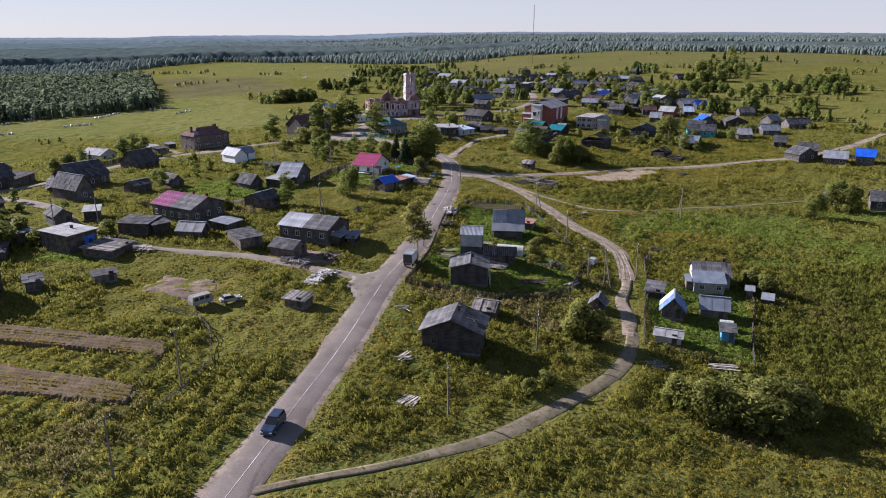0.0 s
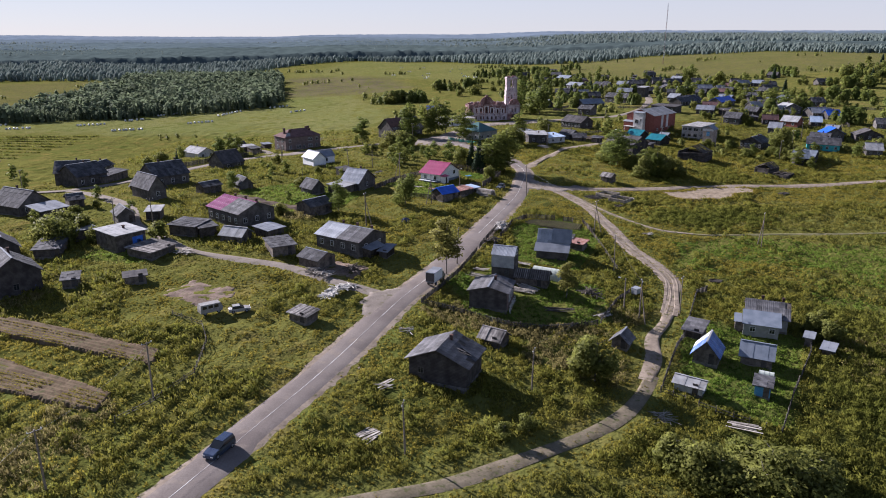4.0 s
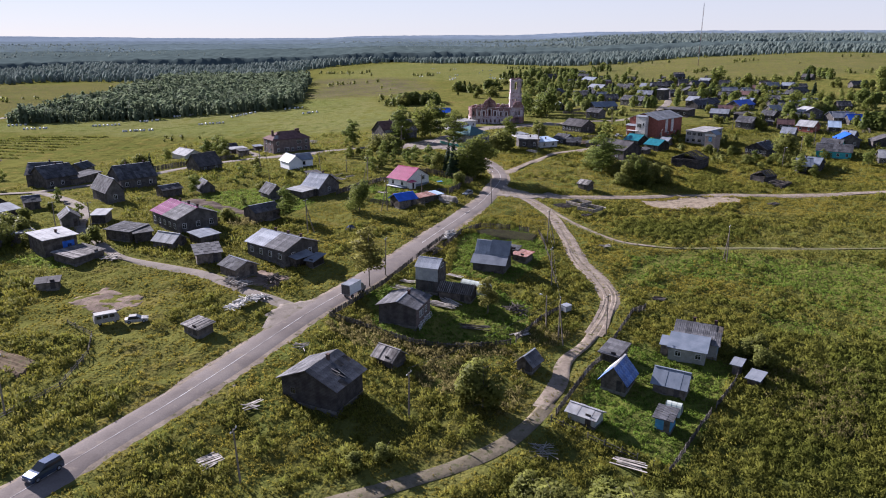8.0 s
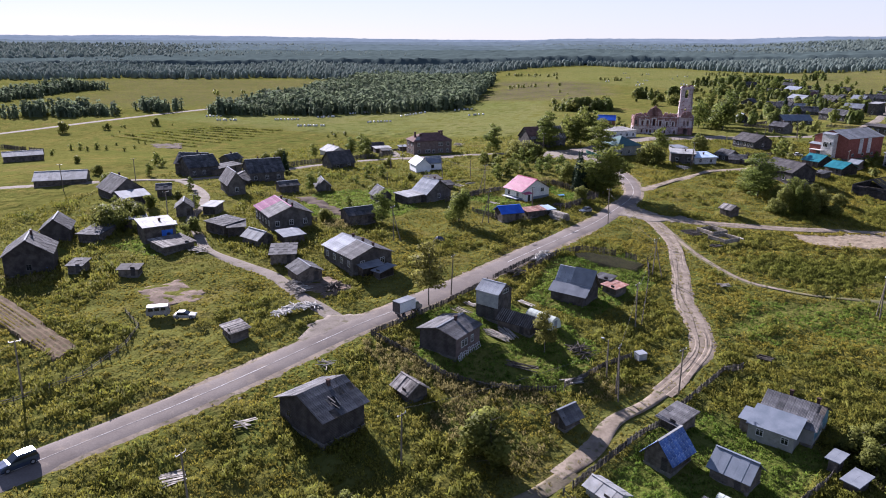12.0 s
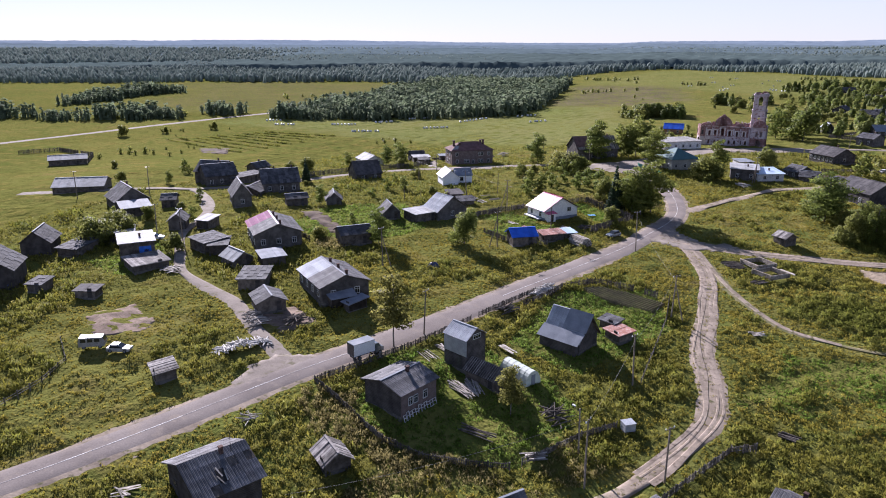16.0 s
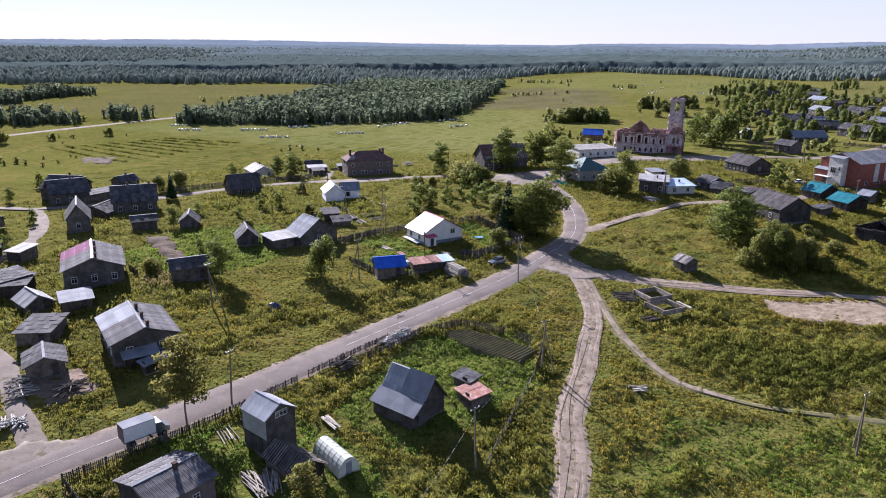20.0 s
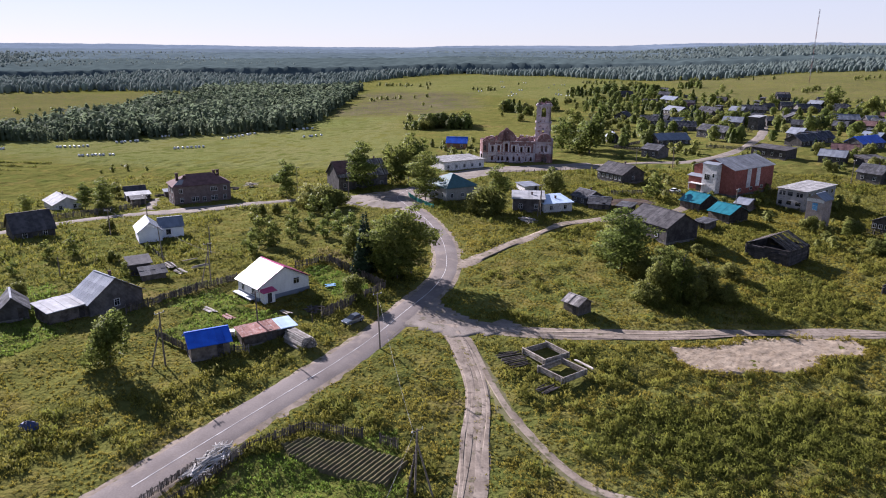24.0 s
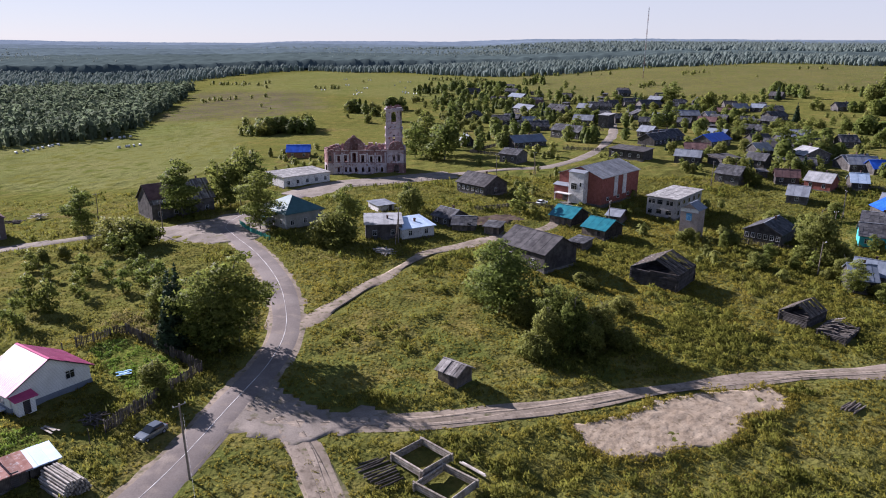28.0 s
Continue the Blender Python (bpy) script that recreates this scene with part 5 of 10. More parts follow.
def free_of_things(x, y):
    free = off_road(x, y) > 0.5 + 0.35 * waves(x, y, 2.5, 8) + rng.normal(0, 0.15, len(x))
    for fx0, fy0, r in FOOT:
        free &= (x - fx0) ** 2 + (y - fy0) ** 2 > r * r
    for poly in BARE:
        free &= ~inside(x, y, poly)
    return free


def within(x, y, polys):
    return np.any([inside(x, y, p) for p in polys], axis=0)


def sow():
    px, py = scatter(360000, -150, 260, -30, 390)
    dist = np.min([np.hypot(px - cx, py - cy) for cx, cy in ((-40, 90), (10, 110), (15, 170), (40, 235), (120, 280))], axis=0)
    near_path = np.clip(1.2 - (dist - 35) / 110, 0.12, 1)
    keep = rng.random(len(px)) < near_path * np.clip((py + 30) / 45, 0, 1)
    px, py, dist = px[keep], py[keep], dist[keep]
    keep = free_of_things(px, py)
    px, py, dist = px[keep], py[keep], dist[keep]
    a, b = waves(px, py, 16, 1.0) + 0.5 * waves(px, py, 5, 4), waves(px, py, 23, 6) + 0.4 * waves(px, py, 7, 2)
    chance = rng.random(len(px))
    edge = off_road(px, py)
    lush = inside(px, py, PLOT) | (inside(px, py, LUSHFIELD) & (a + rng.normal(0, 0.3, len(px)) > -0.35)) | within(px, py, GARDENS + [GREENWAY])
    meadow = within(px, py, MEADOWS) & ~within(px, py, DEEP[1:])
    mown = (edge < 2.2) | within(px, py, LAWNS + [GREENWAY])
    mown |= np.min([np.hypot(px - wx, py - wy) for wx, wy in SIDEWAY], axis=0) < 1.1
    deep = within(px + 3 * waves(px, py, 6, 1) + rng.normal(0, 3.5, len(px)), py + 3 * waves(px, py, 7, 4) + rng.normal(0, 3.5, len(px)), DEEP) & ~lush & (edge > 1.2) & ~mown
    dry = ((b > 0.85) & (py < 275) & (px < 30) & (chance < 0.6)) | (within(px + 2 * waves(px, py, 4, 1), py + 2 * waves(px, py, 5, 4), DRYLAND) & (a + rng.normal(0, 0.3, len(px)) > -0.3))
    dry &= ~lush & ~meadow & ~mown & ~inside(px, py, [(4, 186), (26, 187), (26, 222), (12, 214)])
    weed = (a > np.where((px > 42) & (py < 185), -0.65, np.where(dist > 45, 0.12, -0.35))) & (edge > 1.3 + 1.5 * rng.random(len(px))) & ~dry & ~lush & ~meadow & ~deep
    grass = ~dry & ~weed & ~lush & ~deep
    big = weed & ~mown & (chance < 0.72)
    bush = (weed & ~mown & (chance > 0.91) & (waves(px, py, 6, 9) > -0.2)) | (meadow & (chance < 0.035) & (waves(px, py, 9, 5) > 0.15)) | (deep & (chance > 0.86))
    low = (grass | (weed & mown)) & (chance < 0.95)
    far = 1 + np.clip(dist - 50, 0, 150) / 160
    swell = np.where(inside(px, py, RIDGES), 0.85 + 0.75 * np.sin(2.3 * (0.92 * px - 0.40 * py) + 1.2 * waves(px, py, 14, 3)), 1.0)       # overgrown furrows along the road
    swell = swell * (1 + 0.22 * waves(px, py, 3.5, 7))
    near = dist < 60
    for at, n, leaf in ((near, 1.0, 1.2), (~near, 0.5, 1.6)):
        g, b, l, d, e, k = low & at, big & at, lush & at, dry & at, deep & at, bush & at
        tufts("meadow_grass", px[g], py[g], rng.uniform(0.28, 0.6, g.sum()) * far[g] * swell[g] * np.where(mown[g], 0.55, np.where(meadow[g], 1.2, 1)), GRASS if n == 1.0 else FARGRASS, "yellow-green tufts of meadow grass", round(12 * n), 0.6, leaf)
        tufts("tall_weeds", px[b], py[b], rng.uniform(0.4, 0.85, b.sum()) * far[b] ** 0.6 * swell[b], WEED, "tall green weeds and nettles", round(17 * n), 1.0, leaf)
        tufts("dark_weeds", px[e], py[e], rng.uniform(0.45, 1.0, e.sum()) * far[e] ** 0.6, DEEPWEED, "dense dark green nettles and weeds", round(20 * n), 1.0, leaf)
        tufts("nettle_bushes", px[k], py[k], rng.uniform(0.7, 1.5, k.sum()) * far[k] ** 0.6, DEEPWEED, "dense shaggy clumps of nettles and willowherb", round(46 * n), 0.85, leaf)
        tufts("lush_weeds", px[l], py[l], rng.uniform(0.3, 0.65, l.sum()) * np.where(inside(px[l], py[l], GREENWAY), 0.45, 1), LUSH, "lush bright green garden growth", round(14 * n), 0.6, leaf)
        tufts("dry_weeds", px[d], py[d], rng.uniform(0.4, 0.85, d.sum()) * far[d], DRYWEED, "dry brown willowherb and weeds", round(22 * n), 1.3, leaf)
    # weeds along the furrows of the ploughed strips
    for ax, ay, bx, by, rows in ((-112, 117.5, -67.6, 99.4, 6), (-108, 100.5, -71, 86.2, 8)):
        t, r = rng.random(rows * 260), rng.integers(0, rows, rows * 260) / max(1, rows - 1)
        sx, sy = ax + (bx - ax) * t + 0.05 * r, ay + (by - ay) * t + 4.6 * r * (1.0 - 0.25 * t)
        on = waves(sx, sy, 5, 3) > -0.3
        sx, sy = sx[on], sy[on]
        tufts("furrow_weeds", sx, sy, rng.uniform(0.1, 0.24, len(sx)), GRASS, "thin rows of weeds in the furrows", 6, 0.7, 1.0, ground_z(sx, sy) + 0.52)
    # rows of green crops on the far allotments
    for k in range(9):
        t = rng.random(150)
        sx, sy = -290 + 3.6 * k + (78 - 3 * k) * t, 368 + 7.2 * k - (27 - 3.4 * k) * t + rng.normal(0, 0.3, 150)
        tufts("allotment_rows", sx, sy, rng.uniform(0.6, 1.2, 150), DEEPWEED, "long rows of dark green crops on the allotments", 8, 0.6, 2.2)
    # grass creeping over the edge of the sand
    corner = np.array(BARE[SAND_AT] + BARE[SAND_AT][:1], float)
    k, t = rng.integers(0, len(corner) - 1, 900), rng.random(900)
    sx = corner[k, 0] + (corner[k + 1, 0] - corner[k, 0]) * t + rng.normal(0, 0.55, 900)
    sy = corner[k, 1] + (corner[k + 1, 1] - corner[k, 1]) * t + rng.normal(0, 0.55, 900)
    on = waves(sx, sy, 3.0, 2) > -0.5
    tufts("edge_grass", sx[on], sy[on], rng.uniform(0.25, 0.6, on.sum()), GRASS, "tufts of grass along the edge of the sand", 12, 0.6, 1.2, ground_z(sx[on], sy[on]) + 0.3)
    # grass between the ruts of the track
    k = rng.integers(8, len(TRACK) - 2, 900)
    mx, my = TRACK[k, 0] + rng.normal(0, 0.32, 900), TRACK[k, 1] + rng.normal(0, 0.32, 900)
    on = waves(mx, my, 9, 3) > -0.1
    tufts("track_grass", mx[on], my[on], rng.uniform(0.15, 0.32, on.sum()), GRASS, "short trodden grass between the ruts", 6, 0.5)




# ---- small things ----
def fence(points, h=1.1, label="", boards=True, mat=None, name="fence", step=2.4):
    """Posts with rails and, where boarded, panels of upright boards."""
    pts = [Vector((*points[0], 0))]
    for a, b in zip(points, points[1:]):
        a, b = Vector((*a, 0)), Vector((*b, 0))
        k = max(1, round((b - a).length / step))
        pts += [a + (b - a) * ((i + 1) / k) for i in range(k)]
    mat = mat or FENCEWOOD
    x0, y0 = pts[0].x, pts[0].y
    ob = thing(name, x0, y0, gz(x0, y0), 0, label, "fence")
    base = Vector((x0, y0, gz(x0, y0)))
    put = [Vector((p.x, p.y, gz(p.x, p.y))) - base for p in pts]
    for p in put:
        lean = Vector((random.uniform(-0.06, 0.06), random.uniform(-0.06, 0.06), 0))
        part("post", Geo().beam(p + Vector((0, 0, -0.5)), p + lean + Vector((0, 0, h + 0.12)), 0.13), mat, ob)
    for a, b in zip(put, put[1:]):
        if random.random() < 0.05:
            continue
        g = Geo()
        if boards:
            n = max(2, round((b - a).length / 0.24))
            for i in range(n):
                q = a + (b - a) * ((i + 0.5) / n)
                g.beam(q + Vector((0, 0, 0.05)), q + Vector((random.uniform(-0.03, 0.03), random.uniform(-0.03, 0.03), h * random.uniform(0.85, 1.08))), 0.17, 0.03)
        for f in (0.35, 0.8):
            g.beam(a + Vector((0, 0, h * f)), b + Vector((0, 0, h * f * random.uniform(0.93, 1.03))), 0.06, 0.09)
        tagged(part("panel", g, mat, ob), kind="stuff")
    return ob


def utility_pole(x, y, h=9.5, lean=(0, 0), brace=None, turn=0, lamp=False, arms=1):
    ob = thing("utility_pole", x, y, gz(x, y), turn, "weathered wooden power pole with white insulators" if not lamp else "wooden street lamp pole with bracket lamp", "utility pole", "power poles")
    tip = Vector((lean[0], lean[1], h))
    part("shaft", Geo().tube((0, 0, -0.6), tip, 0.15, 0.10, 8), POLEWOOD, ob)
    if brace:
        part("brace", Geo().tube((brace[0], brace[1], -0.5), tip * 0.82, 0.13, 0.10, 8), POLEWOOD, ob)
    for k in range(arms):
        z = h - 0.25 - 0.7 * k
        part("crossarm", Geo().beam(tip + Vector((-0.8, 0, z - h)), tip + Vector((0.8, 0, z - h)), 0.09), DARKMETAL, ob)
        for s in (-0.75, 0.75):
            part("insulator", Geo().tube(tip + Vector((s, 0, z - h + 0.04)), tip + Vector((s, 0, z - h + 0.26)), 0.08, 0.05, 6), CERAMIC, ob)
    if lamp:
        part("lamp_arm", Geo().tube(tip * 0.93, tip * 0.93 + Vector((1.1, 0, 0.35)), 0.03, 0.03, 6), DARKMETAL, ob)
        part("lamp_head", Geo().box(tip.x * 0.93 + 1.0, -0.13, h * 0.93 + 0.28, tip.x * 0.93 + 1.55, 0.13, h * 0.93 + 0.45), WHITEPAINT, ob)
    return ob


def wire(a, ha, b, hb, sag=0.9):
    cu = bpy.data.curves.new("wire", "CURVE")
    cu.dimensions, cu.bevel_depth, cu.bevel_resolution = "3D", 0.018, 1
    sp = cu.splines.new("POLY")
    A, B = Vector((*a, gz(*a) + ha)), Vector((*b, gz(*b) + hb))
    sp.points.add(12)
    for i in range(13):
        t = i / 12
        sp.points[i].co = (*(A * (1 - t) + B * t - Vector((0, 0, 4 * sag * t * (1 - t)))), 1)
    cu.materials.append(DARKMETAL)
    return tagged(new("power_line", cu), "thin dark overhead wire between wooden poles", "cable")


def pile(name, x, y, rot, length, width, count, label, category, mat=None, thick=0.16, neat=0.3, high=0.5, flat=False):
    """Boards or logs thrown together, each a piece of its own."""
    FOOT.append((x, y, 0.5 * max(length, width)))
    ob = thing(name, x, y, float(surface(x, y)[0]) + 0.2, rot, label, category)
    r = random.Random(int(abs(x * 13 + y * 7)))
    for i in range(count):
        f = (i + 0.5) / count
        yy = (f - 0.5) * width + r.uniform(-0.2, 0.2)
        zz = 0.1 + high * (1 - abs(2 * f - 1)) * r.uniform(0.5, 1.0)
        a = r.gauss(0, neat)
        L = length * r.uniform(0.55, 1.05) / 2
        c = Vector((r.uniform(-0.25, 0.25) * length * neat, yy, zz))
        e = Vector((math.cos(a) * L, math.sin(a) * L, r.uniform(-0.06, 0.12)))
        g = Geo()
        if flat:
            g.beam(c - e, c + e, thick * 1.3, 0.05)
        else:
            g.tube(c - e, c + e, thick / 2, thick / 2 * 0.85, 7)
        part("board" if flat else "log", g, mat or BOARD, ob)
    return ob


def log_stack(x, y, rot, length, half, high):
    """A tall rounded stack of long grey logs, their dark ends towards the road."""
    FOOT.append((x, y, length / 2 + 0.3))
    ob = thing("log_stack", x, y, gz(x, y), rot, "tall rounded stack of long grey logs beside the road", "wood pile")
    r = random.Random(5)
    rad = 0.15
    for k in range(int(high / (1.75 * rad)) + 1):
        z = rad + 0.05 + k * 1.75 * rad
        span = half * math.sqrt(max(0.0, 1 - (z / (high + 0.25)) ** 2)) + 0.1
        n = max(1, int(2 * span / (2.1 * rad)))
        for i in range(n):
            yy = (i - (n - 1) / 2) * 2.1 * rad + r.uniform(-0.03, 0.03)
            e = r.uniform(-0.3, 0.3)
            part("log", Geo().tube((-length / 2 - e, yy, z), (length / 2 + r.uniform(-0.12, 0.2), yy, z + r.uniform(-0.03, 0.03)), rad * r.uniform(0.8, 1), rad * r.uniform(0.75, 1), 8), BOARD, ob)
    return ob


def wheel(parent, x, y, r=0.34, w=0.22):
    t = part("tyre", Geo().tube((x, y - w / 2, r), (x, y + w / 2, r), r, r, 14), TYRE, parent)
    part("rim", Geo().tube((x, y - w / 2 - 0.012, r), (x, y + w / 2 + 0.012, r), r * 0.58, r * 0.58, 10), TIN, t)


def loft(g, rings):
    """A skin over rings of equal length."""
    n = len(rings[0])
    v = [p for ring in rings for p in ring]
    f = [(k * n + i, k * n + (i + 1) % n, (k + 1) * n + (i + 1) % n, (k + 1) * n + i) for k in range(len(rings) - 1) for i in range(n)]
    return g.add(v, f + [tuple(range(n))[::-1], tuple(range((len(rings) - 1) * n, len(rings) * n))])


def car(x, y, rot, paint, label, length=4.4, tall=1.5, wide=1.75, boxy=False, name="car"):
    FOOT.append((x, y, 2.3))
    ob = thing(name, x, y, gz(x, y) + 0.12, rot, label, "car")
    L, W = length / 2, wide / 2

    def ring(px, z0, z1, w0, w1):
        return [(px, -w0, z0), (px, -w0, z0 + (z1 - z0) * 0.6), (px, -w1, z1), (px, w1, z1), (px, w0, z0 + (z1 - z0) * 0.6), (px, w0, z0)]

    hood = 0.62 * tall
    part("body", loft(Geo(), [ring(-L, 0.35, hood * 0.9, W * 0.85, W * 0.8), ring(-L * 0.93, 0.24, hood, W, W * 0.93), ring(L * 0.55, 0.22, hood, W, W * 0.93),
                              ring(L * 0.93, 0.24, hood * 0.86, W * 0.97, W * 0.86), ring(L, 0.34, hood * 0.72, W * 0.82, W * 0.74)]), paint, ob)
    back = -L * (0.95 if boxy else 0.72)
    cabin = [ring(back - 0.02, hood - 0.02, hood + 0.02, W * 0.90, W * 0.88), ring(back + 0.18, hood, tall - 0.05, W * 0.9, W * 0.76), ring(L * 0.02, hood, tall - 0.03, W * 0.9, W * 0.76),
             ring(L * 0.42, hood - 0.02, hood + 0.02, W * 0.9, W * 0.86)]
    part("glazed_cabin", loft(Geo(), cabin), glass, ob)
    part("car_roof", loft(Geo(), [ring(back + 0.2, tall - 0.09, tall, W * 0.77, W * 0.70), ring(L * 0.03, tall - 0.09, tall, W * 0.77, W * 0.70)]), paint, ob)
    for px in (-L * 0.62, L * 0.62):
        for py in (-W + 0.1, W - 0.1):
            wheel(ob, px, py, 0.36 if boxy else 0.32)
    for py in (-W * 0.66, W * 0.66):
        part("headlight", Geo().box(L - 0.06, py - 0.18, 0.62, L + 0.015, py + 0.18, 0.78), CERAMIC, ob)
        part("tail_light", Geo().box(-L - 0.012, py - 0.15, 0.72, -L + 0.06, py + 0.15, 0.92), BRICK, ob)
    return ob


def box_truck(x, y, rot):
    ob = thing("box_truck", x, y, gz(x, y) + 0.15, rot, "small white box truck with grey cab on the roadside", "truck")
    g = Geo().box(-3.0, -1.05, 0.95, 1.1, 1.05, 3.05)
    part("cargo_box", g, CARWHITE, ob)
    for z in (0.93, 3.0):
        part("edge_rail", Geo().box(-3.03, -1.08, z, 1.13, 1.08, z + 0.08), TIN, ob)
    part("rear_door", Geo().box(-3.06, -0.98, 1.05, -3.01, 0.98, 2.95), DARKMETAL, ob)
    part("chassis", Geo().box(-2.9, -0.5, 0.55, 2.9, 0.5, 0.9), DARKMETAL, ob)
    cab = [(1.25, 0.55), (3.0, 0.55), (3.0, 1.25), (2.45, 1.4), (1.95, 2.15), (1.25, 2.2)]
    v = [(px, s * 0.95, z) for s in (-1, 1) for px, z in cab]
    part("cab", Geo().add(v, [tuple(range(6)), tuple(range(11, 5, -1))] + [(i + 6, (i + 1) % 6 + 6, (i + 1) % 6, i) for i in range(6)]), CARGREY, ob)
    part("windscreen", Geo().slab([(2.46, -0.8, 1.43), (2.46, 0.8, 1.43), (1.99, 0.78, 2.1), (1.99, -0.78, 2.1)], 0.03), glass, ob)
    for px in (-1.9, 2.2):
        for py in (-0.85, 0.85):
            wheel(ob, px, py, 0.38, 0.26)
    return ob


def van(x, y, rot, label, paint=None):
    ob = thing("van", x, y, gz(x, y) + 0.1, rot, label, "van")
    prof = [(-2.1, 0.45), (2.0, 0.45), (2.15, 1.1), (1.75, 2.0), (-1.95, 2.05), (-2.12, 1.2)]
    v = [(px, s * (0.92 if z < 1.5 else 0.82), z) for s in (-1, 1) for px, z in prof]
    part("body", Geo().add(v, [tuple(range(6)), tuple(range(11, 5, -1))] + [(i + 6, (i + 1) % 6 + 6, (i + 1) % 6, i) for i in range(6)]), paint or CARWHITE, ob)
    for s in (-1, 1):
        for px in (-1.3, -0.2, 0.9):
            part("side_window", Geo().slab([(px - 0.42, s * 0.93, 1.25), (px + 0.42, s * 0.93, 1.25), (px + 0.40, s * 0.87, 1.8), (px - 0.40, s * 0.87, 1.8)][:: -s], 0.03), glass, ob)
    part("windscreen", Geo().slab([(2.14, -0.75, 1.25), (2.14, 0.75, 1.25), (1.86, 0.7, 1.9), (1.86, -0.7, 1.9)], 0.04), glass, ob)
    for px in (-1.3, 1.3):
        for py in (-0.75, 0.75):
            wheel(ob, px, py, 0.33)
    return ob


def greenhouse(x, y, rot, length, width, high, label):
    """A hooped tunnel with ribs and end walls."""
    ob = thing("greenhouse", x, y, gz(x, y), rot, label, "greenhouse")
    n = 12
    arc = [(width / 2 * math.cos(math.pi * i / n), high * math.sin(math.pi * i / n)) for i in range(n + 1)]
    g = Geo()
    g.add([(s * length / 2, a, z) for s in (-1, 1) for a, z in arc], [(i, i + 1, n + 2 + i, n + 1 + i) for i in range(n)])
    part("cover", g, POLYTUNNEL, ob)
    for s in (-1, 1):
        e = part("end_wall", Geo().slab([(s * length / 2, a, z) for a, z in (arc if s > 0 else arc[::-1])], 0.04), POLYTUNNEL, ob)
        part("door", Geo().box(s * length / 2 - 0.03, -0.4, 0.05, s * length / 2 + 0.06, 0.4, min(1.8, high * 0.85)), TIN, e)
    for k in range(max(3, round(length / 1.0)) + 1):
        px = -length / 2 + length * k / max(3, round(length / 1.0))
        h = Geo()
        for (a0, z0), (a1, z1) in zip(arc, arc[1:]):
            h.beam((px, a0 * 1.005, z0 * 1.005), (px, a1 * 1.005, z1 * 1.005), 0.03)
        part("rib", h, POLYTUNNEL, ob)
    return ob


def log_frame(x, y, rot, w=5.2, d=5.2, courses=4):
    """The first courses of a new log house."""
    FOOT.append((x, y, w * 0.68))
    ob = thing("log_cabin_frame", x, y, gz(x, y) + 0.2, rot, "unfinished pale log house frame of few courses", "log frame", "new log frames")
    for k in range(courses):
        for s in (-1, 1):
            z = 0.25 + 0.27 * k
            part("log", Geo().tube((-w / 2 - 0.35, s * d / 2, z), (w / 2 + 0.35, s * d / 2, z), 0.15, 0.14, 9), FRESH, ob)
            part("log", Geo().tube((s * w / 2, -d / 2 - 0.35, z + 0.13), (s * w / 2, d / 2 + 0.35, z + 0.13), 0.15, 0.14, 9), FRESH, ob)
    return ob


def bale(x, y):
    a = rng.uniform(0, 180)
    g = Geo().tube((-0.6, 0, 0.62), (0.6, 0, 0.62), 0.62, 0.62, 12)
    ob = new("hay_bale", g.mesh("hay_bale", STRAWBALE)) if not BALES else new("hay_bale", BALES[0].data)
    ob.matrix_basis = pose(x, y, gz(x, y), 0, 0, a)
    BALES.append(ob)
    return tagged(ob, "round hay bale wrapped in white film", "hay bale", "bales on the meadow")


BALES = []


# ---- houses, sheds and barns, from the lane to the upper village ----
HB = house(-20.0, 99.8, -25, 9.9, 7.5, 4.0, ridge="d", rise=2.1, wall=DARKLOG, cover="slate", name="log_house", label="weathered grey log house with grey slate-sheet roof", category="house", sheets=True, front=0, chimneys=1, over=0.6, hole=0.03)
window(HB, -2.9, -3.76, 2.0, 0, 0.8, 0.9, trim=LOG)
slope_z = lambda px: 6.27 - 0.424 * px
# near-black slab laid on the slope stands for the shade in the hole
part("missing_sheets", Geo().slab([(2.5, -0.9, slope_z(2.5)), (4.3, -0.9, slope_z(4.3)), (4.3, 0.2, slope_z(4.3)), (2.5, 0.2, slope_z(2.5))], 0.02), TYRE, HB, "dark slab imitating the shade where sheets are missing")
for px, py, turn in ((2.9, -0.5, 12), (3.6, 0.1, -8), (3.2, -1.2, 5), (4.0, -0.7, 20)):
    part("loose_board", Geo().box(-0.75, -0.09, 0.0, 0.75, 0.09, 0.04), BOARD, HB, at=pose(px, py, slope_z(px) + 0.05, 0, 23, turn))
part("aerial", Geo().tube((1.0, 2.0, 5.5), (1.0, 2.0, 8.6), 0.04, 0.03, 6), DARKMETAL, HB)
HB = house(-9.0, 128.4, -18, 7.6, 7.5, 3.8, ridge="d", rise=1.0, wall=DARKLOG, cover="slate", name="log_house", label="weathered grey log house with grey slate-sheet roof", category="house", sheets=True, front=0, side=0, chimneys=1)
part("brick_wall", Geo().box(3.803, -3.7, 0.1, 3.95, 3.7, 3.75), BRICKBROWN, HB, "brown brick side wall")
for wy in (-1.9, -0.8, 1.2):
    window(HB, 3.96, wy, 2.1, 90, 0.75, 1.15)
HB = house(-4.3, 142.7, -21, 5.0, 4.6, 5.6, ridge="a", rise=1.4, wall=DARKLOG, cover="metal", name="barn", label="dark brown log barn with grey tin roof", category="barn", sheets=True, chimneys=0, over=0.2)
part("cladding", Geo().box(-2.52, -2.36, 2.7, 2.52, -2.303, 5.5), METALWALL, HB, "dull galvanised upper cladding")
# flat dark box on the wall imitates the shade of an opening
part("doorway", Geo().box(0.4, -2.34, 0.3, 1.5, -2.303, 2.3), DARKMETAL, HB)
window(HB, 2.51, 0.1, 5.7, 90, 1.7, 0.7, 2)
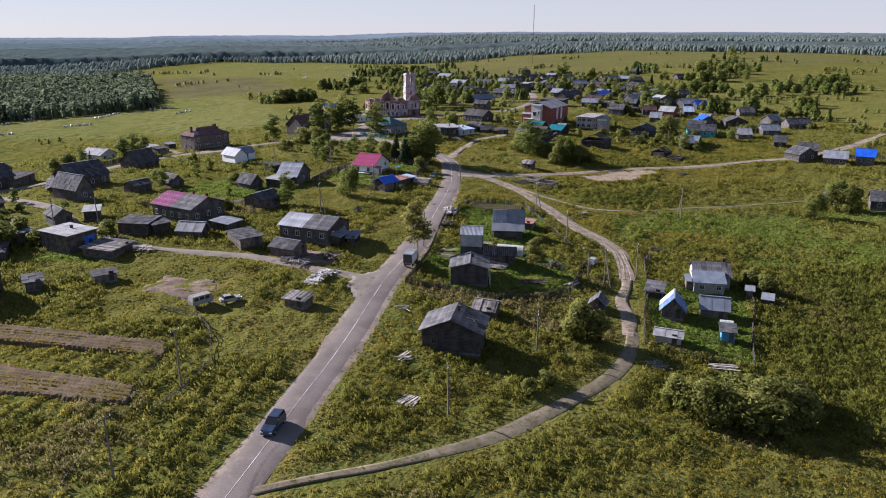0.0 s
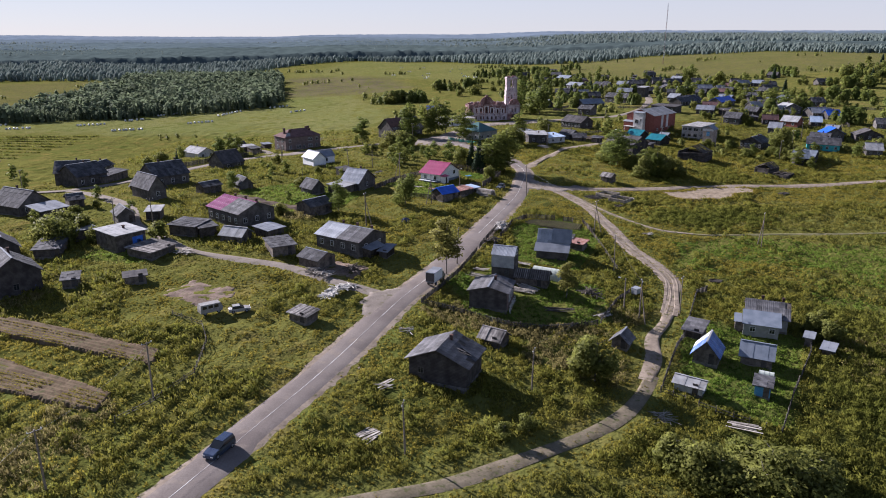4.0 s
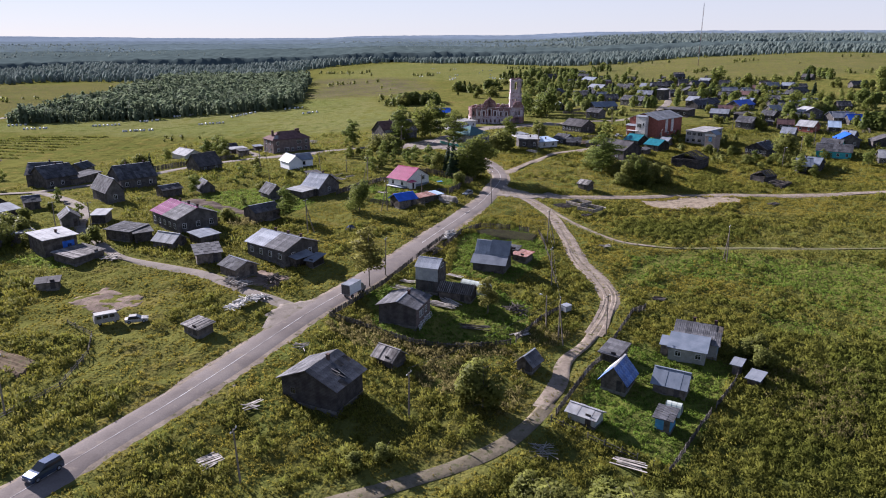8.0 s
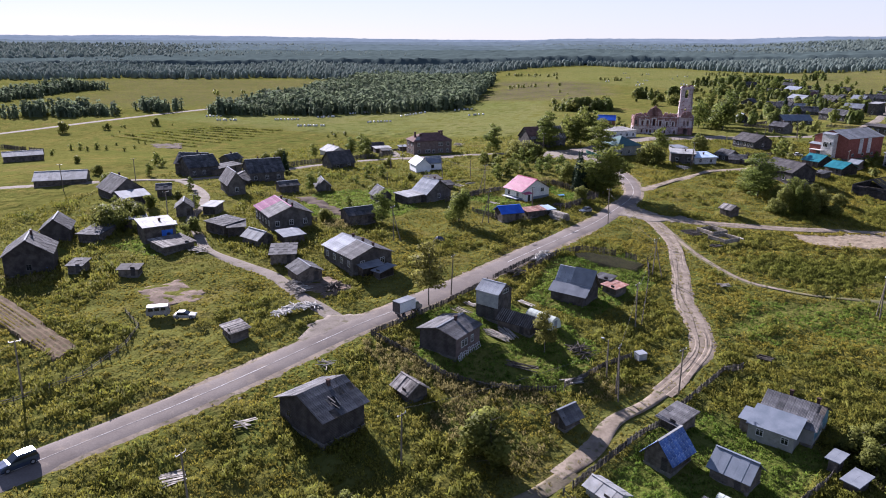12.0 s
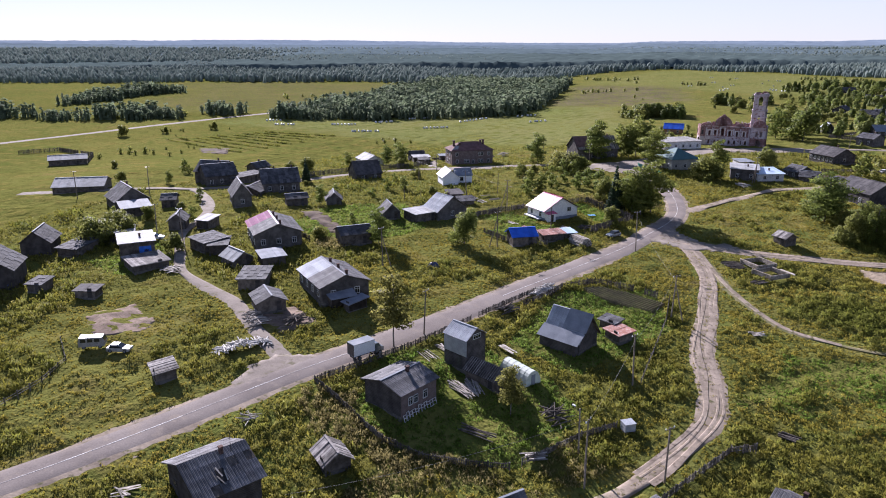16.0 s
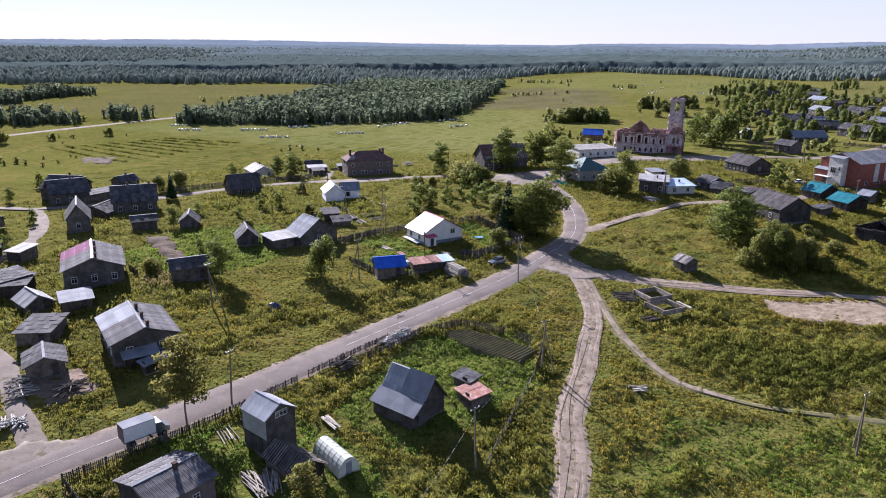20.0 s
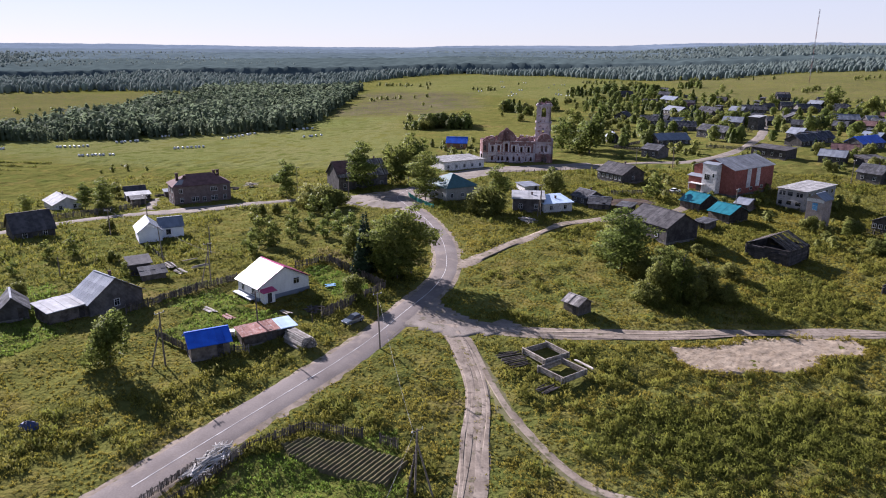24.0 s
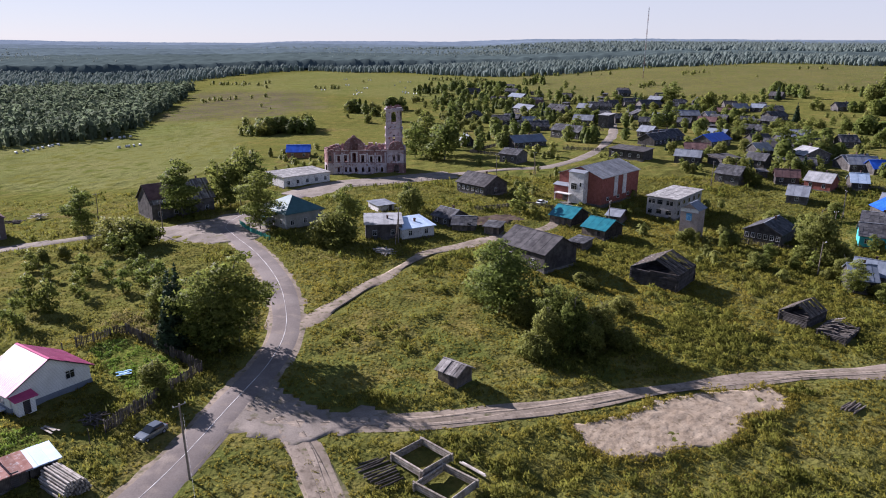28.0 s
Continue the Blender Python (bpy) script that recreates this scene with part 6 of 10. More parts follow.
house(1.4, 139.2, -21, 7.0, 3.7, 2.0, ridge="a", rise=1.3, wall=PLANK, cover="slat", name="shed", label="grey plank shed with old board roof", category="shed", chimneys=0, boards=1, hole=0.08, gap=0.34, door="front")
HB = house(9.9, 158.0, -19, 7.0, 5.9, 2.5, ridge="a", rise=3.7, wall=DARKLOG, cover="metal", name="log_house", label="dark brown log house with grey tin roof", category="house", sheets=True, side=0, front=0, chimneys=0, over=0.5)
part("skirt_roof", Geo().slab([(-4.2, -4.7, 2.0), (4.2, -4.7, 2.0), (4.2, -2.4, 3.5), (-4.2, -2.4, 3.5)], 0.06), TIN, HB, "shallower tin skirt of the roof")
part("skirt_wall", Geo().box(-3.6, -4.5, -0.3, 3.6, -3.2, 2.05), DARKLOG, HB)
part("ridge_panel", Geo().slab([(-0.4, -2.3, 3.65), (4.3, -2.3, 3.65), (4.3, 0.0, 6.6), (-0.4, 0.0, 6.6)], 0.08), TIN, HB)
house(17.3, 163.8, -38, 3.7, 3.2, 1.6, ridge="f", rise=0.3, wall=PLANK, cover="rust", name="shed", label="grey plank shed with rusty tin roof", category="shed", chimneys=0, door="front")
house(15.1, 167.4, -25, 3.2, 2.3, 1.6, ridge="f", rise=0.3, wall=PLANK, cover="slate", name="shed", label="grey plank shed with grey slate-sheet roof", category="shed", chimneys=0, door="front")
HB = house(-39.4, 158.0, -37, 13.2, 9.9, 3.4, ridge="a", rise=1.8, wall=LOG, cover="metal", cover2="slate", name="log_house", label="weathered grey log house with patched grey roof", category="house", sheets=True, front=4, side=2, chimneys=3)
part("porch_roof", Geo().slab([(6.6, -4.0, 1.9), (9.4, -4.0, 1.6), (9.4, 1.5, 1.6), (6.6, 1.5, 2.3)], 0.07), TIN, HB)
part("porch", Geo().box(6.62, -3.7, -0.4, 9.0, 1.2, 1.55), PLANK, HB)
house(-30.8, 152.1, -25, 2.0, 4.1, 1.7, ridge="f", rise=0.5, wall=PLANK, cover="metal", name="shed", label="grey plank shed with grey tin roof", category="shed", chimneys=0, door="front")
house(-70.0, 179.6, -44, 14.2, 10.9, 3.8, ridge="a", rise=2.1, wall=LOG, cover="purple", name="log_house", label="weathered grey log house with violet and grey roof", category="house", sheets=True, cover2="slate", front=5, side=3, chimneys=3)
HB = house(-93.8, 159.0, 50, 7.3, 9.0, 4.0, ridge="f", rise=0.2, wall=PLANK, cover="white", name="shed", label="grey plank shed with pale tin roof", category="shed", chimneys=1, side=1, door="front")
part("tarpaulin", Geo().box(0.3, -4.58, 0.5, 2.9, -4.51, 2.9), BLUETARP, HB, "bright blue tarpaulin on the wall")
house(-107.5, 165.9, 46, 7.7, 6.0, 2.6, ridge="f", rise=0.2, wall=PLANK, cover="white", name="shed", label="grey plank shed with pale tin roof", category="shed", chimneys=0, door="front")
house(-84.9, 153.1, 64, 7.5, 7.0, 1.6, ridge="f", rise=0.4, wall=PLANK, cover="slat", name="shed", label="half-collapsed grey plank shed with old board roof", category="shed", chimneys=0, door="front")
house(-101.0, 180.2, 34, 4.2, 6.0, 2.6, ridge="d", rise=1.6, wall=LOG, cover="slate", name="shed", label="weathered grey log shed with grey slate-sheet roof", category="shed", chimneys=0, door="front")
house(-123.5, 186.8, 56, 7.6, 6.0, 2.7, ridge="f", rise=0.8, wall=PLANK, cover="metal", name="shed", label="grey plank shed with grey tin roof", category="shed", chimneys=0, door="front")
house(-134.7, 194.8, 61, 9.5, 12.0, 2.8, ridge="d", rise=3.6, wall=LOG, cover="slate", name="log_house", label="weathered grey log house with grey slate-sheet roof", category="house", front=2)
house(-172.7, 210.7, 36, 15.8, 12.0, 2.2, ridge="a", rise=2.0, wall=PLANK, cover="white", name="shed", label="grey plank shed with pale tin roof", category="shed", chimneys=0, door="front")
house(-253.9, 270.6, 49, 15.7, 9.0, 3.0, ridge="a", rise=1.5, wall=PLANK, cover="white", name="shed", label="grey plank shed with pale tin roof", category="shed", chimneys=0, door="front")
house(-134.2, 234.0, 55, 10.5, 11.0, 3.8, ridge="a", rise=3.2, wall=LOG, cover="slate", name="log_house", label="weathered grey log house with grey slate-sheet roof", category="house", front=3, side=2)
house(-127.7, 239.8, 78, 13.4, 5.0, 2.6, ridge="f", rise=0.4, wall=PLANK, cover="slate", name="shed", label="grey plank shed with grey slate-sheet roof", category="shed", chimneys=0, door="front")
house(-140.4, 264.2, 79, 6.7, 6.0, 2.6, ridge="a", rise=1.6, wall=LOG, cover="slate", name="log_house", label="weathered grey log house with grey slate-sheet roof", category="house", front=2)
house(-103.9, 208.7, 46, 5.2, 11.0, 3.7, ridge="d", rise=3.4, wall=LOG, cover="slate", name="log_house", label="weathered grey log house with grey slate-sheet roof", category="house", front=1, chimneys=0)
house(-106.4, 231.5, 44, 11.6, 11.0, 3.6, ridge="a", rise=3.6, wall=LOG, cover="slate", name="log_house", label="weathered grey log house with grey slate-sheet roof", category="house", front=3, chimneys=2)
house(-87.4, 213.8, 46, 5.9, 5.0, 2.5, ridge="a", rise=1.0, wall=PLANK, cover="slate", name="shed", label="grey plank shed with grey slate-sheet roof", category="shed", chimneys=0, door="front")
house(-78.4, 220.3, 35, 4.4, 6.0, 1.8, ridge="d", rise=2.0, wall=LOG, cover="slate", name="shed", label="weathered grey log shed with grey slate-sheet roof", category="shed", chimneys=0, door="front")
house(-94.8, 267.7, 51, 9.5, 9.0, 2.4, ridge="a", rise=4.0, wall=LOG, cover="dark", name="log_house", label="weathered grey log house with dark felt roof", category="house", chimneys=0, front=2)
house(-117.1, 310.9, 51, 8.4, 11.0, 2.4, ridge="d", rise=2.0, wall=PLASTER, cover="white", name="plastered_house", label="old white plaster house with pale tin roof", category="house", front=2)
HB = house(-61.1, 267.2, 37, 5.5, 8.0, 3.1, ridge="d", rise=2.2, wall=LIMEWASH, cover="bluegrey", name="plastered_house", label="whitewashed house of two wings with blue-grey tin roofs", category="house", chimneys=0, cover2="bluegrey")
WING = house(-57.5, 271.7, 37, 5.6, 5.0, 3.0, ridge="a", rise=2.0, wall=LIMEWASH, cover="bluegrey", name="house_wing", chimneys=0, over=0.3)
window(WING, -0.9, -2.51, 1.7, 0, 0.95, 1.2, 1, DARKMETAL)
for piece in list(WING.children):
    piece.matrix_basis = HB.matrix_basis.inverted() @ WING.matrix_basis @ piece.matrix_basis
    piece.parent = HB
bpy.data.objects.remove(WING)
house(-41.4, 219.4, -28, 6.6, 10.3, 2.7, ridge="a", rise=3.4, wall=LOG, cover="metal", name="log_house", label="weathered grey log house with grey tin roof", category="house", sheets=True, chimneys=1, side=1, front=2)
house(-45.7, 212.9, 59, 7.4, 6.0, 2.5, ridge="f", rise=0.3, wall=PLANK, cover="white", name="shed", label="grey plank shed with pale tin roof", category="shed", chimneys=0, door="front")
house(-55.0, 211.9, 41, 4.6, 6.0, 2.0, ridge="d", rise=2.2, wall=LOG, cover="slate", name="shed", label="weathered grey log shed with grey slate-sheet roof", category="shed", chimneys=0, door="front")
house(-51.5, 186.6, 48, 7.5, 6.0, 2.8, ridge="a", rise=1.3, wall=PLANK, cover="slate", name="shed", label="grey plank shed with grey slate-sheet roof", category="shed", chimneys=0, door="front")
HB = house(-14.3, 233.2, -38, 8.0, 11.2, 3.1, ridge="a", rise=3.0, wall=SIDING, cover="pink", name="wooden_house", label="cream sided house with crimson tin roof", category="house", sheets=True, front=2, side=0, chimneys=0, over=0.5)
window(HB, 4.01, 2.7, 2.7, 90, 1.2, 1.1)
part("porch", Geo().box(4.03, -5.4, 0.1, 5.7, -3.1, 2.35), SIDING, HB)
part("porch_roof", Geo().slab([(3.95, -5.8, 2.55), (6.0, -5.8, 2.4), (6.0, -2.7, 2.4), (3.95, -2.7, 2.75)], 0.07), PINKTIN, HB, "small crimson porch roof")
part("porch_door", Geo().box(5.703, -4.7, 0.2, 5.75, -3.8, 2.1), DARKLOG, HB)
part("plinth", Geo().box(-4.1, -5.7, -0.8, 4.1, 5.7, 0.9), BLUEGREY, HB, "blue-grey plinth")
part("terrace", Geo().box(-4.0, -6.9, 0.45, 2.8, -5.72, 0.62), WHITEPAINT, HB, "pale plank terrace along the wall")
for px in (-3.8, -0.6, 2.6):
    part("terrace_post", Geo().box(px - 0.07, -6.8, -0.6, px + 0.07, -6.66, 0.45), POLEWOOD, HB)
house(-14.2, 204.3, 37, 6.0, 5.0, 2.6, ridge="a", rise=1.4, wall=PLANK, cover="blue", name="shed", label="grey plank shed with bright blue roof", category="shed", chimneys=0, door="front")
house(-8.4, 210.6, 43, 5.8, 3.4, 2.0, ridge="f", rise=0.3, wall=PLANK, cover="rust", name="shed", label="grey plank shed with rusty tin roof", category="shed", chimneys=0, door="front")
house(-76.5, 167.4, 33, 4.0, 6.0, 2.4, ridge="f", rise=0.4, wall=PLANK, cover="slate", name="shed", label="grey plank shed with grey slate-sheet roof", category="shed", chimneys=0, door="front")
house(-67.7, 162.8, 68, 4.6, 6.0, 1.6, ridge="d", rise=1.5, wall=PLANK, cover="white", name="shed", label="grey plank shed with pale tin roof", category="shed", chimneys=0, door="front")
house(-55.7, 153.8, 25, 5.3, 7.0, 2.3, ridge="f", rise=0.4, wall=PLANK, cover="slate", name="shed", label="grey plank shed with grey slate-sheet roof", category="shed", chimneys=0, door="front")
house(-60.2, 165.4, 51, 5.0, 5.0, 2.2, ridge="f", rise=0.4, wall=PLANK, cover="metal", name="shed", label="grey plank shed with grey tin roof", category="shed", chimneys=0, door="front")
house(-46.2, 145.6, 50, 5.3, 6.0, 2.2, ridge="d", rise=1.2, wall=PLANK, cover="slate", name="shed", label="grey plank shed with grey slate-sheet roof", category="shed", chimneys=0, door="front")
house(-10.5, 111.4, -36, 4.1, 3.6, 1.6, ridge="a", rise=1.3, wall=PLANK, cover="slat", name="shed", label="grey plank shed with old board roof", category="shed", chimneys=0, door="front")
house(13.7, 112.8, -35, 2.9, 3.3, 1.6, ridge="d", rise=1.3, wall=PLANK, cover="slate", name="shed", label="grey plank shed with grey slate-sheet roof", category="shed", sheets=True, chimneys=0, door="front")
house(29.8, 118.3, -37, 3.3, 4.4, 1.6, ridge="f", rise=0.7, wall=PLANK, cover="slate", name="shed", label="grey plank shed with grey slate-sheet roof", category="shed", sheets=True, chimneys=0, door="front")
house(28.5, 109.1, -32, 4.2, 5.2, 2.0, ridge="d", rise=2.4, wall=PLANK, cover="white", name="shed", label="grey plank shed with blue and white roof", category="shed", sheets=True, cover2="blue", chimneys=0, door="front")
house(37.3, 108.1, -29, 5.2, 4.2, 2.1, ridge="a", rise=1.8, wall=PLANK, cover="bluegrey", name="shed", label="grey plank shed with corrugated grey roof", category="shed", sheets=False, chimneys=0, door="front")
house(33.3, 97.6, -31, 2.4, 2.9, 2.2, ridge="f", rise=0.4, wall=BLUEWALL, cover="slate", name="shed", label="blue painted plank shed with grey slate-sheet roof", category="shed", chimneys=0, door="front")
house(21.0, 98.1, -37, 4.6, 2.8, 1.7, ridge="a", rise=0.7, wall=METALWALL, cover="white", name="shed", label="galvanised metal shed with pale tin roof", category="shed", chimneys=0, door="front")
HB = house(46.8, 123.9, -25, 7.6, 7.6, 2.9, ridge="a", rise=2.1, wall=GREYPLASTER, cover="slate", name="plastered_house", label="grey plastered house with patched grey roof, blue tin porch roof", category="house", sheets=True, front=0, side=1, chimneys=2, hole=0.05)
part("porch_wall", Geo().box(-4.3, -7.2, -0.9, 2.1, -3.85, 2.45), GREYPLASTER, HB)
part("lean_to", Geo().box(-5.8, -6.2, -0.9, -4.32, -3.85, 2.1), PLANK, HB, "dark plank lean-to")
part("tin_strip", Geo().slab([(-4.6, -7.6, 2.35), (2.5, -7.6, 2.35), (2.5, -3.0, 3.75), (-4.6, -3.0, 3.75)], 0.06), BLUEGREY, HB, "pale blue tin roof over the porch")
part("lean_to_roof", Geo().slab([(-6.1, -6.5, 2.15), (-4.62, -6.5, 2.15), (-4.62, -3.4, 2.9), (-6.1, -3.4, 2.9)], 0.06), BLUEGREY, HB)
part("blue_gable", Geo().slab([(3.83, -3.5, 0.9), (3.83, 3.5, 0.9), (3.83, 3.5, 3.0), (3.83, 0, 4.8), (3.83, -3.5, 3.0)], 0.03), PALEWALL, HB, "pale blue painted plank gable")
window(HB, 0.9, -7.22, 1.3, 0, 0.9, 0.9)
window(HB, -2.6, -7.22, 1.3, 0, 0.9, 0.9)
house(51.0, 115.0, -36, 1.2, 2.0, 2.0, ridge="f", rise=0.3, wall=PLANK, cover="metal", name="outhouse", label="grey plank outhouse with grey tin roof", category="outhouse", chimneys=0)
house(52.8, 111.3, -40, 1.8, 3.0, 1.6, ridge="f", rise=0.3, wall=PLANK, cover="metal", name="outhouse", label="grey plank outhouse with grey tin roof", category="outhouse", chimneys=0)
HB = house(122.6, 346.7, -44.6, 9.2, 19.0, 6.0, ridge="f", rise=0.3, wall=CONCRETE, cover="flat", name="concrete_building", label="derelict grey concrete block with empty windows", category="building", chimneys=0)
# dark glass panes stand in for the shade inside the empty openings
for px, pz, pw in ((-3.6, 4.6, 0.9), (-2.5, 4.6, 0.9), (-0.5, 4.6, 1.6), (2.0, 4.6, 0.9), (3.1, 4.6, 0.9), (-3.4, 1.5, 1.2), (-0.6, 1.7, 1.5), (2.4, 1.7, 1.7)):
    window(HB, px, -9.51, pz, 0, pw, 1.25, 0, CONCRETE)
for i in range(5):
    for pz in (1.7, 4.6):
        window(HB, 4.61, -7.6 + 3.7 * i, pz, 90, 1.3, 1.25, 0, CONCRETE)
HB = house(117.9, 321.9, -43, 4.8, 5.2, 8.2, ridge="d", rise=1.5, wall=BRICKGREY, cover="bluegrey", name="brick_tower", label="grey-red brick tower with grey tin roof", category="tower", front=1, floors=2, chimneys=0)
part("blue_panel", Geo().box(-0.75, -2.68, 4.9, 0.75, -2.61, 7.0), BLUEWALL, HB, "faded blue boarded window")
part("top_band", Geo().box(-2.45, -2.7, 7.3, 2.45, -2.605, 8.3), PLASTER, HB)
house(92.2, 319.2, -48, 7.0, 9.0, 2.7, ridge="a", rise=2.0, wall=PLANK, cover="teal", name="shed", label="grey plank shed with turquoise tin roof", category="shed", chimneys=0, door="front")
house(86.0, 331.0, -46, 7.0, 9.0, 2.5, ridge="a", rise=2.2, wall=PLANK, cover="teal", name="shed", label="grey plank shed with turquoise tin roof", category="shed", chimneys=0, door="front")
house(101.1, 334.9, -36, 3.9, 7.8, 2.2, ridge="a", rise=1.2, wall=PLANK, cover="metal", name="shed", label="grey plank shed with grey tin roof", category="shed", chimneys=0, door="front")
house(69.8, 295.0, -53, 14.0, 11.0, 4.2, ridge="a", rise=3.0, wall=DARKLOG, cover="dark", name="log_house", label="weathered grey log house with grey slate-sheet roof", category="house", chimneys=0, front=2)
house(83.2, 307.0, -43, 3.8, 5.4, 1.9, ridge="f", rise=0.3, wall=PLANK, cover="slate", name="shed", label="grey plank shed with grey slate-sheet roof", category="shed", chimneys=0, door="front")
house(140.4, 321.7, -46, 9.8, 12.0, 3.1, ridge="d", rise=2.4, wall=DARKLOG, cover="slate", name="log_house", label="dark brown log house with grey slate-sheet roof", category="house", front=6, chimneys=1)
house(173.3, 324.3, -36, 8.3, 11.0, 3.4, ridge="a", rise=2.8, wall=TEALWALL, cover="slate", name="wooden_house", label="turquoise painted house with grey slate-sheet roof", category="house", front=4, chimneys=1)
house(147.6, 288.8, -41, 6.7, 9.0, 2.7, ridge="a", rise=2.4, wall=DARKLOG, cover="bluegrey", name="log_house", label="dark brown log house with blue-grey tin roof", category="house", front=2, chimneys=1)
house(65.3, 367.7, -50, 12.4, 10.9, 3.3, ridge="a", rise=2.8, wall=LOG, cover="dark", name="log_house", label="weathered grey log house with dark felt roof", category="house", front=6, side=1, chimneys=1)
house(40.6, 314.0, 28, 9.2, 8.0, 2.8, ridge="f", rise=0.9, wall=PLASTER, cover="lightblue", name="plastered_house", label="old white plaster house with pale blue tin roof", category="house", front=2)
house(33.6, 313.6, 3, 9.0, 9.0, 3.9, ridge="f", rise=0.6, wall=DARKLOG, cover="white", name="log_house", label="dark brown log house with pale tin roof", category="house", front=2)
HB = house(8.6, 328.5, -51, 13.0, 11.8, 4.2, ridge="h", rise=3.4, wall=GREYPLASTER, cover="green", name="plastered_house", label="pale grey-green plaster house with dark green tin roof", category="house", front=3, side=3, chimneys=0)
part("porch", Geo().box(-2.2, -8.6, 0.1, 0.6, -6.3, 2.6), GREYPLASTER, HB)
part("porch_roof", Geo().slab([(-2.5, -8.9, 2.6), (0.9, -8.9, 2.6), (0.9, -6.2, 3.0), (-2.5, -6.2, 3.0)], 0.07), GREENTIN, HB)
HB = house(-28.1, 348.0, 36.6, 18.2, 12.0, 4.8, ridge="a", rise=4.6, wall=LOG, cover="broken", name="log_house", label="large old log house with caved-in brown roof", category="house", front=4, side=2, chimneys=2, hole=0.10, boards=1, gap=0.05)
part("roof_patch", Geo().slab([(-9.3, -5.2, 5.74), (1.5, -5.2, 5.74), (1.5, -0.3, 9.45), (-9.3, -0.3, 9.45)], 0.06), BROWNROOF, HB, "rusty brown tin over half the roof")
house(2.2, 390.6, 38, 18.5, 12.0, 3.8, ridge="f", rise=0.4, wall=PLASTER, cover="flat", name="plastered_house", label="old white plaster house with flat felt roof", category="house", front=5, chimneys=0)
house(-6.3, 457.8, 3, 9.9, 9.0, 3.0, ridge="a", rise=2.4, wall=WOODWALL, cover="blue", name="wooden_house", label="brown wooden house with bright blue roof", category="house", front=2, chimneys=0)
house(32.6, 341.4, 31, 5.3, 6.0, 2.0, ridge="f", rise=0.3, wall=PLASTER, cover="metal", name="shed", label="old white plaster shed with grey tin roof", category="shed", chimneys=0, door="front")
house(51.6, 326.5, -50, 6.7, 7.0, 2.2, ridge="a", rise=1.8, wall=LOG, cover="slate", name="log_house", label="weathered grey log house with grey slate-sheet roof", category="house", front=2)
house(55.2, 321.1, -11, 6.0, 7.0, 1.7, ridge="a", rise=1.5, wall=PLANK, cover="slate", name="shed", label="grey plank shed with grey slate-sheet roof", category="shed", chimneys=0, door="front")
house(62.6, 317.1, -25, 4.0, 5.0, 2.1, ridge="f", rise=0.4, wall=PLANK, cover="slate", name="shed", label="grey plank shed with grey slate-sheet roof", category="shed", chimneys=0, door="front")
house(85.0, 424.0, -43, 8.2, 8.0, 3.6, ridge="a", rise=1.8, wall=LOG, cover="slate", name="log_house", label="weathered grey log house with grey slate-sheet roof", category="house", front=2)
house(45.8, 237.9, -44, 3.8, 3.7, 2.2, ridge="a", rise=1.0, wall=PLANK, cover="slat", name="shed", label="grey plank shed with old board roof", category="shed", chimneys=0, door="front")
house(-121.5, 198.3, 35, 3.9, 6.0, 2.6, ridge="a", rise=1.2, wall=PLANK, cover="slate", name="shed", label="grey plank shed with grey slate-sheet roof", category="shed", chimneys=0, door="front")
house(-138.7, 238.0, 15, 10.0, 11.0, 4.4, ridge="a", rise=3.0, wall=LOG, cover="slate", name="log_house", label="weathered grey log house with grey slate-sheet roof", category="house", front=2)
house(-111.4, 227.5, -77, 16.7, 7.7, 1.6, ridge="a", rise=1.6, wall=PLANK, cover="slate", name="shed", label="grey plank shed with grey slate-sheet roof", category="shed", chimneys=0, door="front")
house(-108.4, 155.4, 10, 5.4, 8.0, 2.0, ridge="f", rise=0.5, wall=PLANK, cover="slate", name="shed", label="grey plank shed with grey slate-sheet roof", category="shed", chimneys=0, door="front")
house(-80.5, 168.4, -21, 7.4, 6.0, 2.6, ridge="f", rise=0.4, wall=PLANK, cover="slate", name="shed", label="grey plank shed with grey slate-sheet roof", category="shed", chimneys=0, door="front")
house(-93.8, 183.1, 6, 3.5, 5.0, 2.4, ridge="f", rise=0.4, wall=PLANK, cover="white", name="shed", label="grey plank shed with pale tin roof", category="shed", chimneys=0, door="front")
house(-95.0, 134.6, 18, 2.9, 4.0, 1.8, ridge="f", rise=0.3, wall=PLANK, cover="slate", name="shed", label="grey plank shed with grey slate-sheet roof", category="shed", chimneys=0, door="front")
house(-82.5, 135.7, 22, 4.0, 3.0, 1.6, ridge="f", rise=0.2, wall=PLANK, cover="dark", name="shed", label="grey plank shed with dark felt roof", category="shed", chimneys=0, door="front")
house(-106.0, 132.9, 39, 9.4, 9.0, 4.6, ridge="d", rise=3.2, wall=DARKLOG, cover="slate", name="log_house", label="dark brown log house with grey slate-sheet roof", category="house", front=1, chimneys=1, trim=LOG)
house(-118.6, 153.2, 36, 6.5, 8.0, 3.2, ridge="d", rise=2.6, wall=DARKLOG, cover="slate", name="log_house", label="dark brown log house with grey slate-sheet roof", category="house", front=0, chimneys=0)
house(-45.6, 117.8, -35, 4.2, 3.1, 1.6, ridge="f", rise=0.3, wall=PLANK, cover="slat", name="shed", label="grey plank shed with old board roof", category="shed", chimneys=0, door="front")
house(113.6, 534.7, 1, 17.0, 9.0, 2.6, ridge="a", rise=2.6, wall=LOG, cover="slate", name="log_house", label="weathered grey log village house with grey slate-sheet roof", front=5, chimneys=1, group="houses of the upper village")
